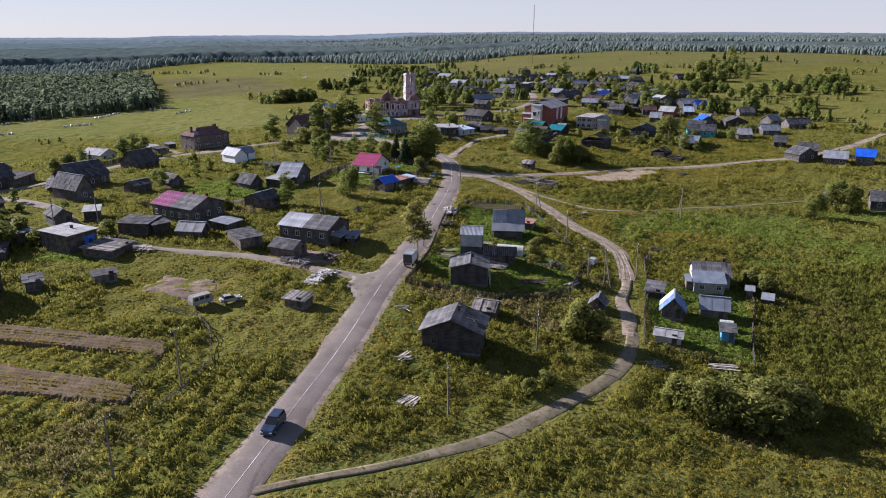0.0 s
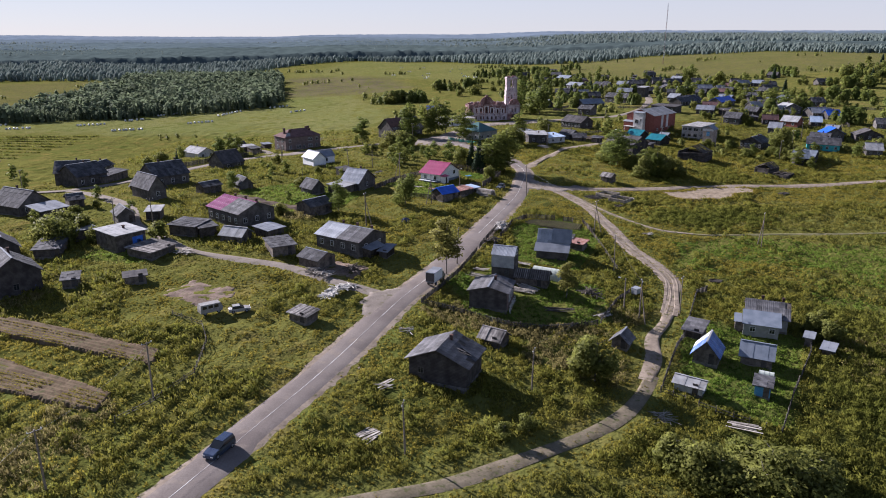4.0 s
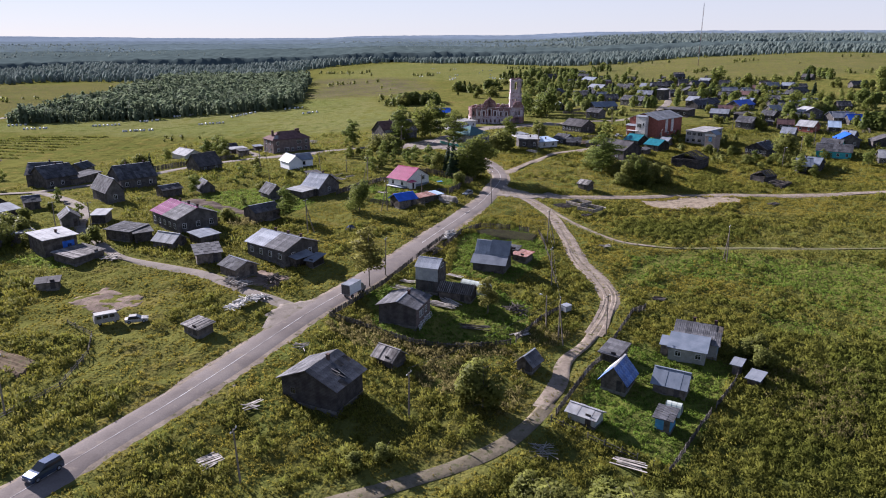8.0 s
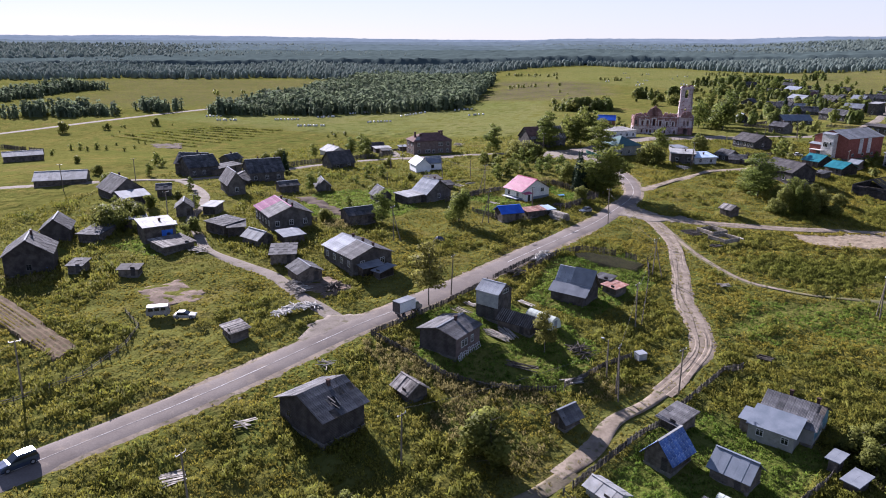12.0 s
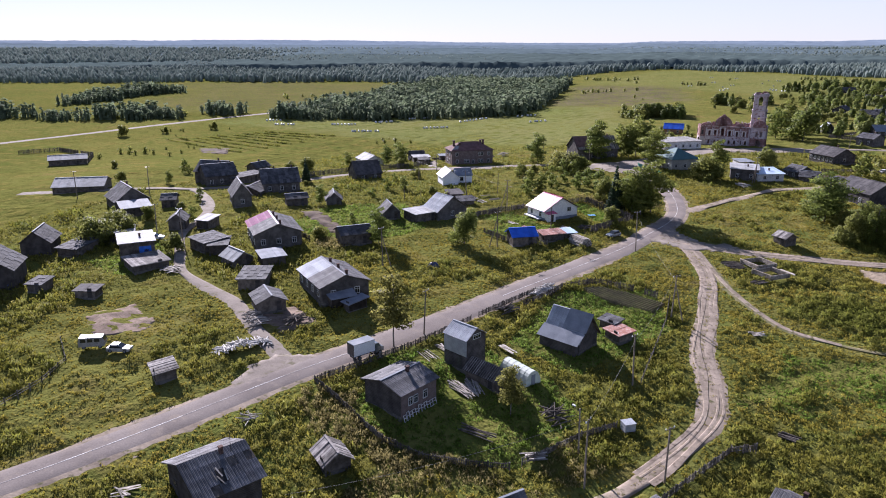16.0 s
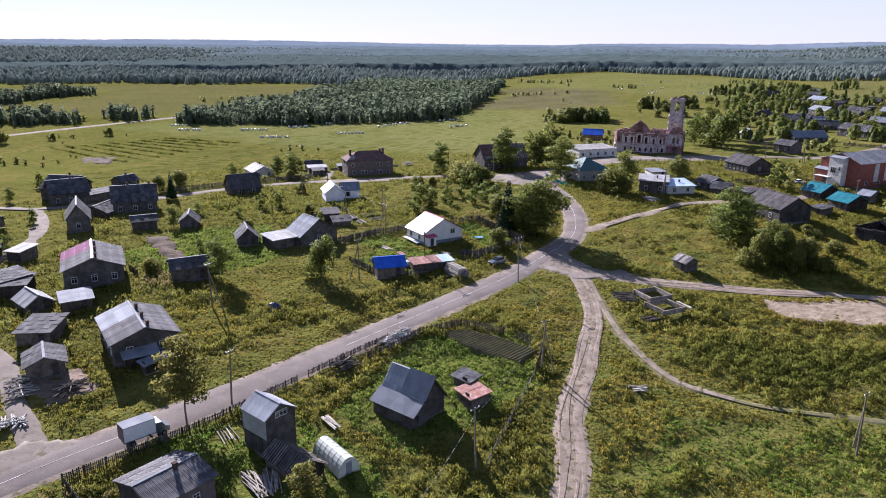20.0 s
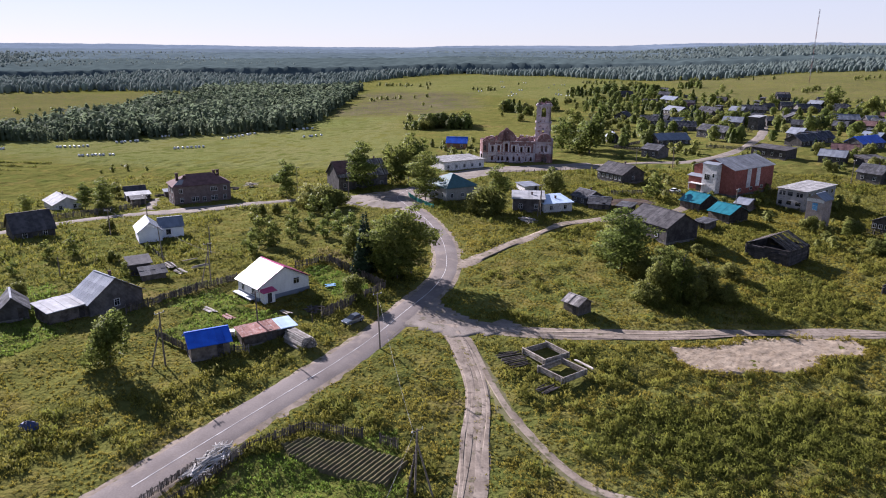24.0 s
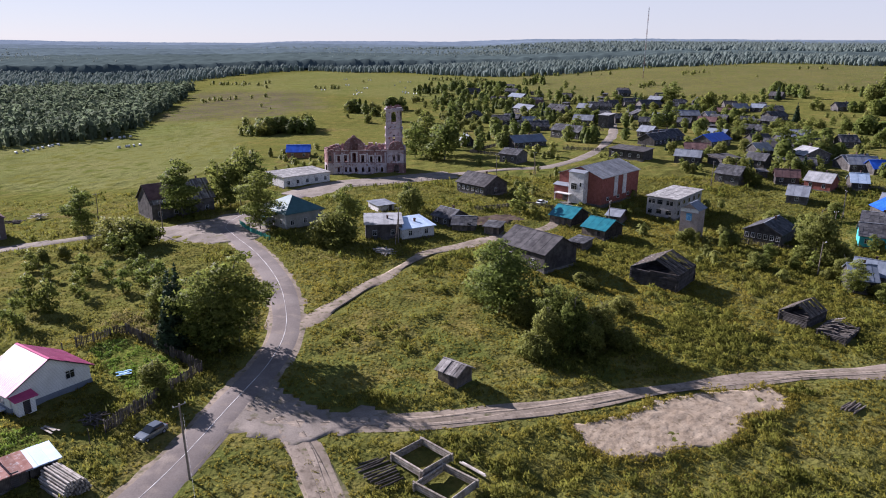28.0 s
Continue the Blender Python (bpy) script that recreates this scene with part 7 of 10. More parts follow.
house(125.3, 495.3, -50, 17.0, 9.0, 3.8, ridge="a", rise=2.6, wall=LOG, cover="slate", name="log_house", label="weathered grey log village house with grey slate-sheet roof", front=5, chimneys=1, group="houses of the upper village")
house(97.9, 468.3, 21, 16.8, 9.0, 2.6, ridge="a", rise=2.6, wall=DARKLOG, cover="bluegrey", name="log_house", label="dark brown log village house with blue-grey tin roof", front=5, chimneys=1, group="houses of the upper village")
house(147.7, 553.6, -29, 11.1, 8.0, 3.2, ridge="a", rise=2.6, wall=LOG, cover="metal", name="log_house", label="weathered grey log village house with grey tin roof", front=3, chimneys=1, group="houses of the upper village")
house(156.2, 536.6, -42, 5.9, 8.0, 7.2, ridge="f", rise=0.6, wall=LOG, cover="white", name="log_house", label="weathered grey log village house with pale tin roof", front=1, chimneys=0, group="houses of the upper village")
house(164.9, 492.2, -50, 7.7, 8.0, 2.8, ridge="a", rise=2.6, wall=LOG, cover="metal", name="log_house", label="weathered grey log village house with grey tin roof", front=2, chimneys=1, group="houses of the upper village")
house(159.4, 464.9, 37, 17.0, 9.0, 2.6, ridge="a", rise=2.6, wall=LOG, cover="slate", name="log_house", label="weathered grey log village house with grey slate-sheet roof", front=5, chimneys=1, group="houses of the upper village")
house(134.8, 427.0, -46, 15.4, 9.0, 3.7, ridge="f", rise=0.6, wall=DARKLOG, cover="dark", name="log_house", label="dark brown log village house with dark felt roof", front=4, chimneys=0, group="houses of the upper village")
house(179.6, 634.0, -6, 15.6, 9.0, 2.7, ridge="a", rise=2.6, wall=LOG, cover="slate", name="log_house", label="weathered grey log village house with grey slate-sheet roof", front=4, chimneys=1, group="houses of the upper village")
house(165.2, 616.4, -39, 9.4, 8.0, 3.7, ridge="a", rise=2.6, wall=LOG, cover="metal", name="log_house", label="weathered grey log village house with grey tin roof", front=2, chimneys=1, group="houses of the upper village")
house(148.1, 619.7, -46, 14.4, 9.0, 3.3, ridge="a", rise=2.6, wall=LOG, cover="slate", name="log_house", label="weathered grey log village house with grey slate-sheet roof", front=4, chimneys=1, group="houses of the upper village")
house(137.2, 719.7, -59, 16.3, 9.0, 3.5, ridge="a", rise=2.6, wall=DARKLOG, cover="bluegrey", name="log_house", label="dark brown log village house with blue-grey tin roof", front=5, chimneys=1, group="houses of the upper village")
house(126.7, 627.4, -60, 17.0, 9.0, 3.3, ridge="a", rise=2.6, wall=LOG, cover="metal", name="log_house", label="weathered grey log village house with grey tin roof", front=5, chimneys=1, group="houses of the upper village")
house(87.5, 592.9, -31, 9.9, 8.0, 3.2, ridge="d", rise=2.6, wall=LOG, cover="slate", name="log_house", label="weathered grey log village house with grey slate-sheet roof", front=3, chimneys=1, group="houses of the upper village")
house(71.0, 478.0, 12, 5.0, 8.0, 2.6, ridge="d", rise=2.6, wall=DARKLOG, cover="bluegrey", name="log_house", label="dark brown log village house with blue-grey tin roof", front=1, chimneys=1, group="houses of the upper village")
house(108.8, 808.9, 8, 13.0, 8.0, 2.6, ridge="a", rise=2.6, wall=DARKLOG, cover="dark", name="log_house", label="dark brown log village house with dark felt roof", front=4, chimneys=1, group="houses of the upper village")
house(206.6, 647.5, -2, 11.4, 8.0, 3.2, ridge="a", rise=2.6, wall=LOG, cover="slate", name="log_house", label="weathered grey log village house with grey slate-sheet roof", front=3, chimneys=1, group="houses of the upper village")
house(214.9, 634.0, 8, 14.9, 9.0, 2.7, ridge="a", rise=2.6, wall=LOG, cover="slate", name="log_house", label="weathered grey log village house with grey slate-sheet roof", front=4, chimneys=1, group="houses of the upper village")
house(187.9, 573.1, -1, 11.9, 8.0, 3.1, ridge="d", rise=2.6, wall=LOG, cover="slate", name="log_house", label="weathered grey log village house with grey slate-sheet roof", front=3, chimneys=1, group="houses of the upper village")
house(167.1, 475.7, 25, 17.0, 9.0, 2.6, ridge="a", rise=2.6, wall=LOG, cover="slate", name="log_house", label="weathered grey log village house with grey slate-sheet roof", front=5, chimneys=1, group="houses of the upper village")
house(182.1, 455.3, 37, 17.0, 9.0, 3.1, ridge="a", rise=2.6, wall=LOG, cover="blue", name="log_house", label="weathered grey log village house with bright blue roof", front=5, chimneys=1, group="houses of the upper village")
house(157.6, 383.2, -47, 8.6, 8.0, 3.6, ridge="a", rise=2.6, wall=LOG, cover="slate", name="log_house", label="weathered grey log village house with grey slate-sheet roof", front=2, chimneys=1, group="houses of the upper village")
house(168.0, 411.9, 17, 9.5, 8.0, 2.9, ridge="f", rise=0.6, wall=DARKLOG, cover="dark", name="log_house", label="dark brown log village house with dark felt roof", front=2, chimneys=0, group="houses of the upper village")
house(185.4, 373.1, -50, 8.6, 8.0, 3.1, ridge="a", rise=2.6, wall=BRICK, cover="white", name="brick_house", label="red brick village house with pale tin roof", front=2, chimneys=1, group="houses of the upper village")
house(169.4, 359.2, -36, 6.1, 8.0, 2.6, ridge="a", rise=2.6, wall=LOG, cover="metal", name="log_house", label="weathered grey log village house with grey tin roof", front=1, chimneys=1, group="houses of the upper village")
house(198.6, 373.0, -22, 5.4, 8.0, 2.6, ridge="a", rise=2.6, wall=DARKLOG, cover="lightblue", name="log_house", label="dark brown log village house with pale blue tin roof", front=1, chimneys=1, group="houses of the upper village")
house(219.1, 392.5, -5, 7.3, 8.0, 2.6, ridge="a", rise=2.6, wall=LOG, cover="blue", name="log_house", label="weathered grey log village house with bright blue roof", front=2, chimneys=1, group="houses of the upper village")
house(215.9, 402.8, 11, 11.9, 8.0, 2.6, ridge="a", rise=2.6, wall=LOG, cover="metal", name="log_house", label="weathered grey log village house with grey tin roof", front=3, chimneys=1, group="houses of the upper village")
house(191.9, 430.7, 9, 7.1, 8.0, 2.6, ridge="a", rise=2.6, wall=LOG, cover="white", name="log_house", label="weathered grey log village house with pale tin roof", front=2, chimneys=1, group="houses of the upper village")
house(213.0, 563.2, -4, 14.6, 9.0, 3.0, ridge="a", rise=2.6, wall=LOG, cover="metal", name="log_house", label="weathered grey log village house with grey tin roof", front=4, chimneys=1, group="houses of the upper village")
house(318.8, 655.0, -48, 8.9, 8.0, 2.6, ridge="a", rise=2.6, wall=DARKLOG, cover="dark", name="log_house", label="dark brown log village house with dark felt roof", front=2, chimneys=1, group="houses of the upper village")
house(322.5, 579.4, -1, 12.1, 8.0, 2.6, ridge="a", rise=2.6, wall=LOG, cover="slate", name="log_house", label="weathered grey log village house with grey slate-sheet roof", front=3, chimneys=1, group="houses of the upper village")
house(260.2, 547.2, 21, 13.4, 8.0, 2.6, ridge="a", rise=2.6, wall=LOG, cover="slate", name="log_house", label="weathered grey log village house with grey slate-sheet roof", front=4, chimneys=1, group="houses of the upper village")
house(190.6, 343.2, -46, 5.8, 8.0, 3.5, ridge="a", rise=2.6, wall=LOG, cover="metal", name="log_house", label="weathered grey log village house with grey tin roof", front=1, chimneys=1, group="houses of the upper village")
house(118.8, 706.6, -19, 11.3, 8.0, 2.6, ridge="a", rise=2.6, wall=DARKLOG, cover="dark", name="log_house", label="dark brown log village house with dark felt roof", front=3, chimneys=1, group="houses of the upper village")
house(145.1, 687.3, -20, 9.6, 8.0, 2.6, ridge="a", rise=2.6, wall=LOG, cover="slate", name="log_house", label="weathered grey log village house with grey slate-sheet roof", front=2, chimneys=1, group="houses of the upper village")
house(100.4, 566.9, -13, 10.2, 8.0, 3.0, ridge="a", rise=2.6, wall=LOG, cover="slate", name="log_house", label="weathered grey log village house with grey slate-sheet roof", front=3, chimneys=1, group="houses of the upper village")
house(226.3, 619.0, -20, 7.3, 8.0, 2.6, ridge="a", rise=2.6, wall=LOG, cover="slate", name="log_house", label="weathered grey log village house with grey slate-sheet roof", front=2, chimneys=1, group="houses of the upper village")
house(230.2, 742.4, -30, 9.5, 8.0, 2.6, ridge="a", rise=2.6, wall=DARKLOG, cover="dark", name="log_house", label="dark brown log village house with dark felt roof", front=2, chimneys=1, group="houses of the upper village")
house(174.0, 715.4, -25, 11.5, 8.0, 2.6, ridge="a", rise=2.6, wall=DARKLOG, cover="dark", name="log_house", label="dark brown log village house with dark felt roof", front=3, chimneys=1, group="houses of the upper village")
house(250.2, 636.2, -22, 5.6, 8.0, 2.7, ridge="d", rise=2.6, wall=LOG, cover="slate", name="log_house", label="weathered grey log village house with grey slate-sheet roof", front=1, chimneys=1, group="houses of the upper village")
house(259.9, 591.7, 1, 9.4, 8.0, 2.6, ridge="a", rise=2.6, wall=LOG, cover="metal", name="log_house", label="weathered grey log village house with grey tin roof", front=2, chimneys=1, group="houses of the upper village")
house(224.9, 556.8, 10, 6.5, 8.0, 2.6, ridge="a", rise=2.6, wall=LOG, cover="white", name="log_house", label="weathered grey log village house with pale tin roof", front=2, chimneys=1, group="houses of the upper village")
house(149.5, 847.5, -30, 10.6, 8.0, 2.7, ridge="a", rise=2.6, wall=LOG, cover="slate", name="log_house", label="weathered grey log village house with grey slate-sheet roof", front=3, chimneys=1, group="houses of the upper village")
house(221.6, 441.4, 22, 7.3, 8.0, 2.6, ridge="a", rise=2.6, wall=LOG, cover="slate", name="log_house", label="weathered grey log village house with grey slate-sheet roof", front=2, chimneys=1, group="houses of the upper village")
house(243.7, 451.3, -4, 7.7, 8.0, 2.6, ridge="a", rise=2.6, wall=LOG, cover="slate", name="log_house", label="weathered grey log village house with grey slate-sheet roof", front=2, chimneys=1, group="houses of the upper village")
house(186.1, 336.5, -9, 9.2, 8.0, 3.8, ridge="d", rise=2.6, wall=LOG, cover="blue", name="log_house", label="weathered grey log village house with bright blue roof", front=2, chimneys=1, group="houses of the upper village")
house(168.8, 313.6, -29, 13.7, 8.0, 3.3, ridge="a", rise=2.6, wall=TEALWALL, cover="slate", name="log_house", label="turquoise painted village house with grey slate-sheet roof", front=4, chimneys=1, group="houses of the upper village")
house(202.8, 333.7, -15, 12.3, 8.0, 2.6, ridge="d", rise=2.6, wall=DARKLOG, cover="dark", name="log_house", label="dark brown log village house with dark felt roof", front=3, chimneys=1, group="houses of the upper village")
house(228.7, 359.9, -20, 8.6, 8.0, 2.6, ridge="a", rise=2.6, wall=LOG, cover="slate", name="log_house", label="weathered grey log village house with grey slate-sheet roof", front=2, chimneys=1, group="houses of the upper village")
house(222.6, 329.2, 7, 6.8, 8.0, 2.6, ridge="a", rise=2.6, wall=LOG, cover="metal", name="log_house", label="weathered grey log village house with grey tin roof", front=2, chimneys=1, group="houses of the upper village")
house(226.7, 314.1, -10, 12.6, 8.0, 2.6, ridge="a", rise=2.6, wall=LOG, cover="slate", name="log_house", label="weathered grey log village house with grey slate-sheet roof", front=3, chimneys=1, group="houses of the upper village")
house(202.4, 304.9, -15, 8.7, 8.0, 2.6, ridge="a", rise=2.6, wall=LOG, cover="metal", name="log_house", label="weathered grey log village house with grey tin roof", front=2, chimneys=1, group="houses of the upper village")
house(184.1, 300.2, -22, 6.4, 8.0, 2.6, ridge="a", rise=2.6, wall=LOG, cover="white", name="log_house", label="weathered grey log village house with pale tin roof", front=2, chimneys=1, group="houses of the upper village")
house(141.7, 284.1, -19, 5.4, 8.0, 3.1, ridge="a", rise=2.6, wall=DARKLOG, cover="bluegrey", name="log_house", label="dark brown log village house with blue-grey tin roof", front=1, chimneys=1, group="houses of the upper village")
house(174.6, 247.9, 5, 9.5, 8.0, 2.8, ridge="d", rise=2.6, wall=LOG, cover="slate", name="log_house", label="weathered grey log village house with grey slate-sheet roof", front=2, chimneys=1, group="houses of the upper village")
house(182.4, 236.8, -42, 8.7, 8.0, 2.6, ridge="a", rise=2.6, wall=LOG, cover="metal", name="log_house", label="weathered grey log village house with grey tin roof", front=2, chimneys=1, group="houses of the upper village")
house(185.8, 275.1, -38, 5.3, 8.0, 2.6, ridge="a", rise=2.6, wall=LOG, cover="slate", name="log_house", label="weathered grey log village house with grey slate-sheet roof", front=1, chimneys=1, group="houses of the upper village")
house(137.1, 187.1, -40, 5.0, 8.0, 2.6, ridge="f", rise=0.6, wall=LOG, cover="slate", name="log_house", label="weathered grey log village house with grey slate-sheet roof", front=1, chimneys=0, group="houses of the upper village")
house(204.2, 413.7, 13, 13.3, 8.0, 3.8, ridge="d", rise=2.6, wall=LOG, cover="white", name="log_house", label="weathered grey log village house with pale tin roof", front=4, chimneys=1, group="houses of the upper village")
house(216.4, 399.2, -12, 10.5, 8.0, 2.8, ridge="a", rise=2.6, wall=LOG, cover="metal", name="log_house", label="weathered grey log village house with grey tin roof", front=3, chimneys=1, group="houses of the upper village")
house(192.4, 231.6, -44, 6.7, 8.0, 3.3, ridge="a", rise=2.6, wall=LOG, cover="blue", name="log_house", label="weathered grey log village house with bright blue roof", front=2, chimneys=1, group="houses of the upper village")
house(181.1, 251.4, -41, 7.7, 8.0, 3.4, ridge="a", rise=2.6, wall=LOG, cover="slate", name="log_house", label="weathered grey log village house with grey slate-sheet roof", front=2, chimneys=1, group="houses of the upper village")
house(146.8, 177.7, -40, 5.0, 8.0, 3.0, ridge="a", rise=2.6, wall=LOG, cover="slate", name="log_house", label="weathered grey log village house with grey slate-sheet roof", front=1, chimneys=1, group="houses of the upper village")
cottage(205, 458, 3, 9.0, 7.3, "dark")
cottage(230, 661, -47, 9.7, 7.5, "metal")
cottage(241, 574, -31, 9.5, 5.6, "rusty")
cottage(167, 580, -30, 8.8, 7.0, "slate")
cottage(218, 458, -12, 8.0, 7.8, "metal")
cottage(225, 722, -5, 9.1, 5.6, "slate")
cottage(262, 610, -6, 8.3, 7.2, "dark")
cottage(246, 526, -48, 7.7, 6.8, "slate")
cottage(274, 575, -5, 10.1, 7.3, "slate")
cottage(199, 530, -35, 7.2, 5.9, "slate")
cottage(180, 408, -50, 7.6, 6.6, "slate")
cottage(116, 559, -3, 7.7, 6.9, "metal")
cottage(141, 665, 5, 9.9, 5.8, "rusty")
cottage(137, 596, -43, 6.8, 7.3, "slate")
cottage(211, 425, -17, 6.0, 7.8, "rusty")
cottage(224, 541, -43, 9.4, 7.4, "slate")
cottage(165, 432, -18, 9.9, 7.8, "rusty")
cottage(195, 478, -49, 9.0, 7.6, "bluegrey")
cottage(236, 632, -12, 7.7, 6.7, "slate")
cottage(242, 684, 1, 8.4, 7.1, "slate")
cottage(234, 528, -20, 6.6, 7.8, "slate")
cottage(171, 560, -5, 6.0, 7.0, "slate")
cottage(155, 416, -32, 9.8, 6.9, "metal")
cottage(194, 399, -20, 6.6, 7.6, "slate")
cottage(271, 588, -49, 8.7, 5.5, "bluegrey")
cottage(195, 558, -39, 7.8, 6.1, "metal")
cottage(181, 537, -24, 10.6, 5.8, "slate")
cottage(193, 647, 2, 6.3, 6.6, "dark")
cottage(143, 605, -47, 8.3, 6.2, "dark")
cottage(232, 472, -25, 10.2, 6.2, "metal")
cottage(143, 791, -32, 10.8, 6.2, "slate")
cottage(194, 602, -4, 8.5, 6.8, "slate")
cottage(109, 576, -32, 10.1, 7.2, "slate")
cottage(202, 431, -33, 8.3, 6.3, "dark")
cottage(220, 493, -38, 9.8, 6.8, "slate")
cottage(205, 441, -37, 10.4, 6.4, "slate")
cottage(213, 532, -34, 9.5, 7.3, "rusty")
cottage(177, 381, -20, 7.8, 5.6, "rusty")
outbuilding(242, 535, -44, 3.8, 2.8)
outbuilding(244, 624, -1, 3.4, 3.4)
outbuilding(199, 487, -38, 4.2, 3.5)
outbuilding(191, 383, -49, 3.1, 4.0)
outbuilding(245, 647, -9, 4.8, 3.5)
outbuilding(173, 391, -6, 3.1, 3.1)
outbuilding(192, 410, -19, 4.1, 3.1)
outbuilding(145, 757, -48, 4.0, 3.9)
outbuilding(209, 516, -11, 4.6, 4.0)
outbuilding(198, 423, 3, 4.6, 3.9)
outbuilding(199, 699, -37, 4.8, 3.3)
outbuilding(161, 749, -46, 3.5, 3.8)
outbuilding(287, 615, -1, 4.7, 3.8)
outbuilding(232, 683, 4, 3.9, 2.6)
outbuilding(164, 667, -47, 4.4, 3.2)
outbuilding(211, 728, -40, 3.4, 2.9)
outbuilding(126, 565, -28, 4.9, 3.6)
outbuilding(196, 498, -41, 3.7, 3.5)
outbuilding(181, 685, -4, 3.5, 3.6)
outbuilding(160, 774, -20, 4.9, 2.8)
outbuilding(116, 595, -19, 4.2, 3.8)
outbuilding(193, 673, -11, 4.9, 3.5)


# ---- trees and bushes ----
tree("birch_a", 174, 648, 7.9)
tree("birch_a", 215, 579, 5.9)
tree("spruce", 175, 618, 5.7)
tree("spruce", 151, 407, 3.6)
tree("willow_a", 166, 396, 4.9)
tree("birch_b", 144, 538, 3.4)
tree("sapling", 191, 425, 3.6)
tree("broad_b", 164, 399, 7.0)
tree("willow_a", 186, 396, 5.0)
tree("spruce", 185, 389, 3.9)
tree("broad_a", 193, 407, 6.5)
tree("broad_a", 257, 645, 5.1)
tree("sapling", 255, 575, 5.0)
tree("birch_b", 233, 611, 5.1)
tree("broad_a", 164, 557, 3.5)
tree("spruce", 166, 405, 4.1)
tree("birch_b", 207, 486, 4.9)
tree("spruce", 255, 609, 4.2)
tree("sapling", 239, 612, 5.0)
tree("broad_a", 289, 618, 5.3)
tree("birch_b", 157, 555, 5.4)
tree("broad_b", 133, 675, 8.2)
tree("birch_b", 132, 648, 5.2)
tree("birch_b", 198, 435, 5.8)
tree("birch_a", 139, 683, 7.7)
tree("birch_b", 198, 439, 3.1)
tree("spruce", 219, 676, 7.9)
tree("sapling", 153, 399, 3.2)
tree("sapling", 220, 526, 5.0)
tree("broad_b", 237, 479, 4.8)
tree("birch_b", 200, 400, 5.7)
tree("sapling", 246, 593, 5.0)
tree("sapling", 215, 446, 5.0)
tree("willow_a", 215, 624, 5.0)
tree("broad_b", 232, 496, 6.6)
tree("broad_b", 242, 491, 6.3)
tree("broad_b", 149, 397, 4.6)
tree("birch_b", 150, 410, 3.1)
tree("broad_a", 244, 604, 5.6)
tree("birch_a", 130, 650, 8.1)
tree("spruce", 172, 442, 3.3)
tree("birch_a", 253, 499, 5.9)
tree("broad_a", 234, 587, 6.8)
tree("spruce", 165, 552, 4.3)
tree("birch_b", 150, 609, 5.6)
tree("spruce", 129, 584, 8.5)
tree("birch_a", 226, 509, 7.5)
tree("birch_b", 269, 569, 7.2)
tree("birch_b", 209, 583, 8.3)
tree("birch_b", 236, 500, 7.2)
tree("birch_b", 204, 558, 8.0)
tree("willow_a", 141, 632, 4.3)
tree("sapling", 186, 402, 4.8)
tree("broad_b", 193, 395, 6.2)
tree("spruce", 119, 637, 7.7)
tree("willow_a", 171, 425, 5.0)
tree("birch_b", 203, 665, 7.1)
tree("birch_a", 216, 474, 7.5)
tree("sapling", 132, 693, 5.0)
tree("spruce", 169, 393, 7.3)
tree("birch_b", 162, 420, 4.2)
tree("sapling", 216, 589, 5.0)
tree("broad_a", 201, 451, 7.2)
tree("broad_b", 200, 543, 6.7)
tree("birch_a", 182, 723, 7.4)
tree("broad_a", 197, 537, 6.0)
tree("sapling", 217, 463, 5.0)
tree("birch_a", 166, 392, 7.4)
tree("birch_b", 188, 644, 3.3)
tree("spruce", 194, 414, 5.1)
tree("willow_a", 211, 464, 3.7)
tree("spruce", 191, 394, 8.4)
tree("willow_a", 160, 393, 5.0)
tree("willow_a", 191, 392, 3.5)
tree("spruce", 175, 645, 3.5)
tree("spruce", 196, 549, 7.9)
tree("sapling", 200, 585, 5.0)
tree("birch_b", 147, 581, 6.7)
tree("birch_b", 183, 414, 5.7)
tree("spruce", 129, 652, 3.3)
tree("sapling", 165, 377, 3.2)
tree("birch_a", 204, 805, 4.7)
tree("broad_a", 205, 479, 5.3)
tree("willow_a", 187, 472, 5.0)
tree("spruce", 210, 473, 7.5)
tree("sapling", 194, 388, 5.0)
tree("birch_b", 113, 553, 4.3)
tree("willow_a", 204, 616, 4.2)
tree("birch_a", 178, 677, 6.2)
tree("birch_b", 220, 510, 7.8)
tree("sapling", 175, 414, 4.0)
tree("birch_a", 164, 418, 6.5)
tree("sapling", 227, 494, 3.5)
tree("willow_a", 203, 475, 4.1)
tree("birch_b", 196, 674, 5.5)
tree("broad_a", 105, 550, 5.5)
tree("broad_a", 211, 737, 5.0)
tree("birch_a", 227, 511, 5.4)
tree("broad_a", 236, 538, 6.3)
tree("broad_b", 228, 448, 3.7)
tree("willow_a", 201, 510, 5.0)
tree("sapling", 156, 606, 4.6)
tree("sapling", 226, 589, 5.0)
tree("birch_b", 168, 449, 5.8)
tree("broad_a", 185, 388, 8.2)
tree("broad_b", 215, 587, 6.4)
tree("sapling", 201, 588, 5.0)
tree("birch_a", 165, 733, 8.0)
tree("birch_a", 157, 558, 8.3)
tree("sapling", 236, 637, 5.0)
tree("broad_b", 221, 535, 5.9)
tree("broad_a", 244, 559, 6.2)
tree("willow_a", 149, 561, 5.0)
tree("broad_b", 162, 380, 7.6)
tree("birch_b", 217, 438, 3.2)
tree("birch_b", 142, 545, 6.4)
tree("birch_b", 187, 483, 5.4)
tree("broad_a", 178, 392, 4.5)
tree("broad_b", 179, 578, 4.3)
tree("birch_a", 210, 584, 5.9)
tree("willow_a", 126, 641, 5.0)
tree("birch_b", 193, 548, 4.6)
tree("broad_a", 156, 389, 4.9)
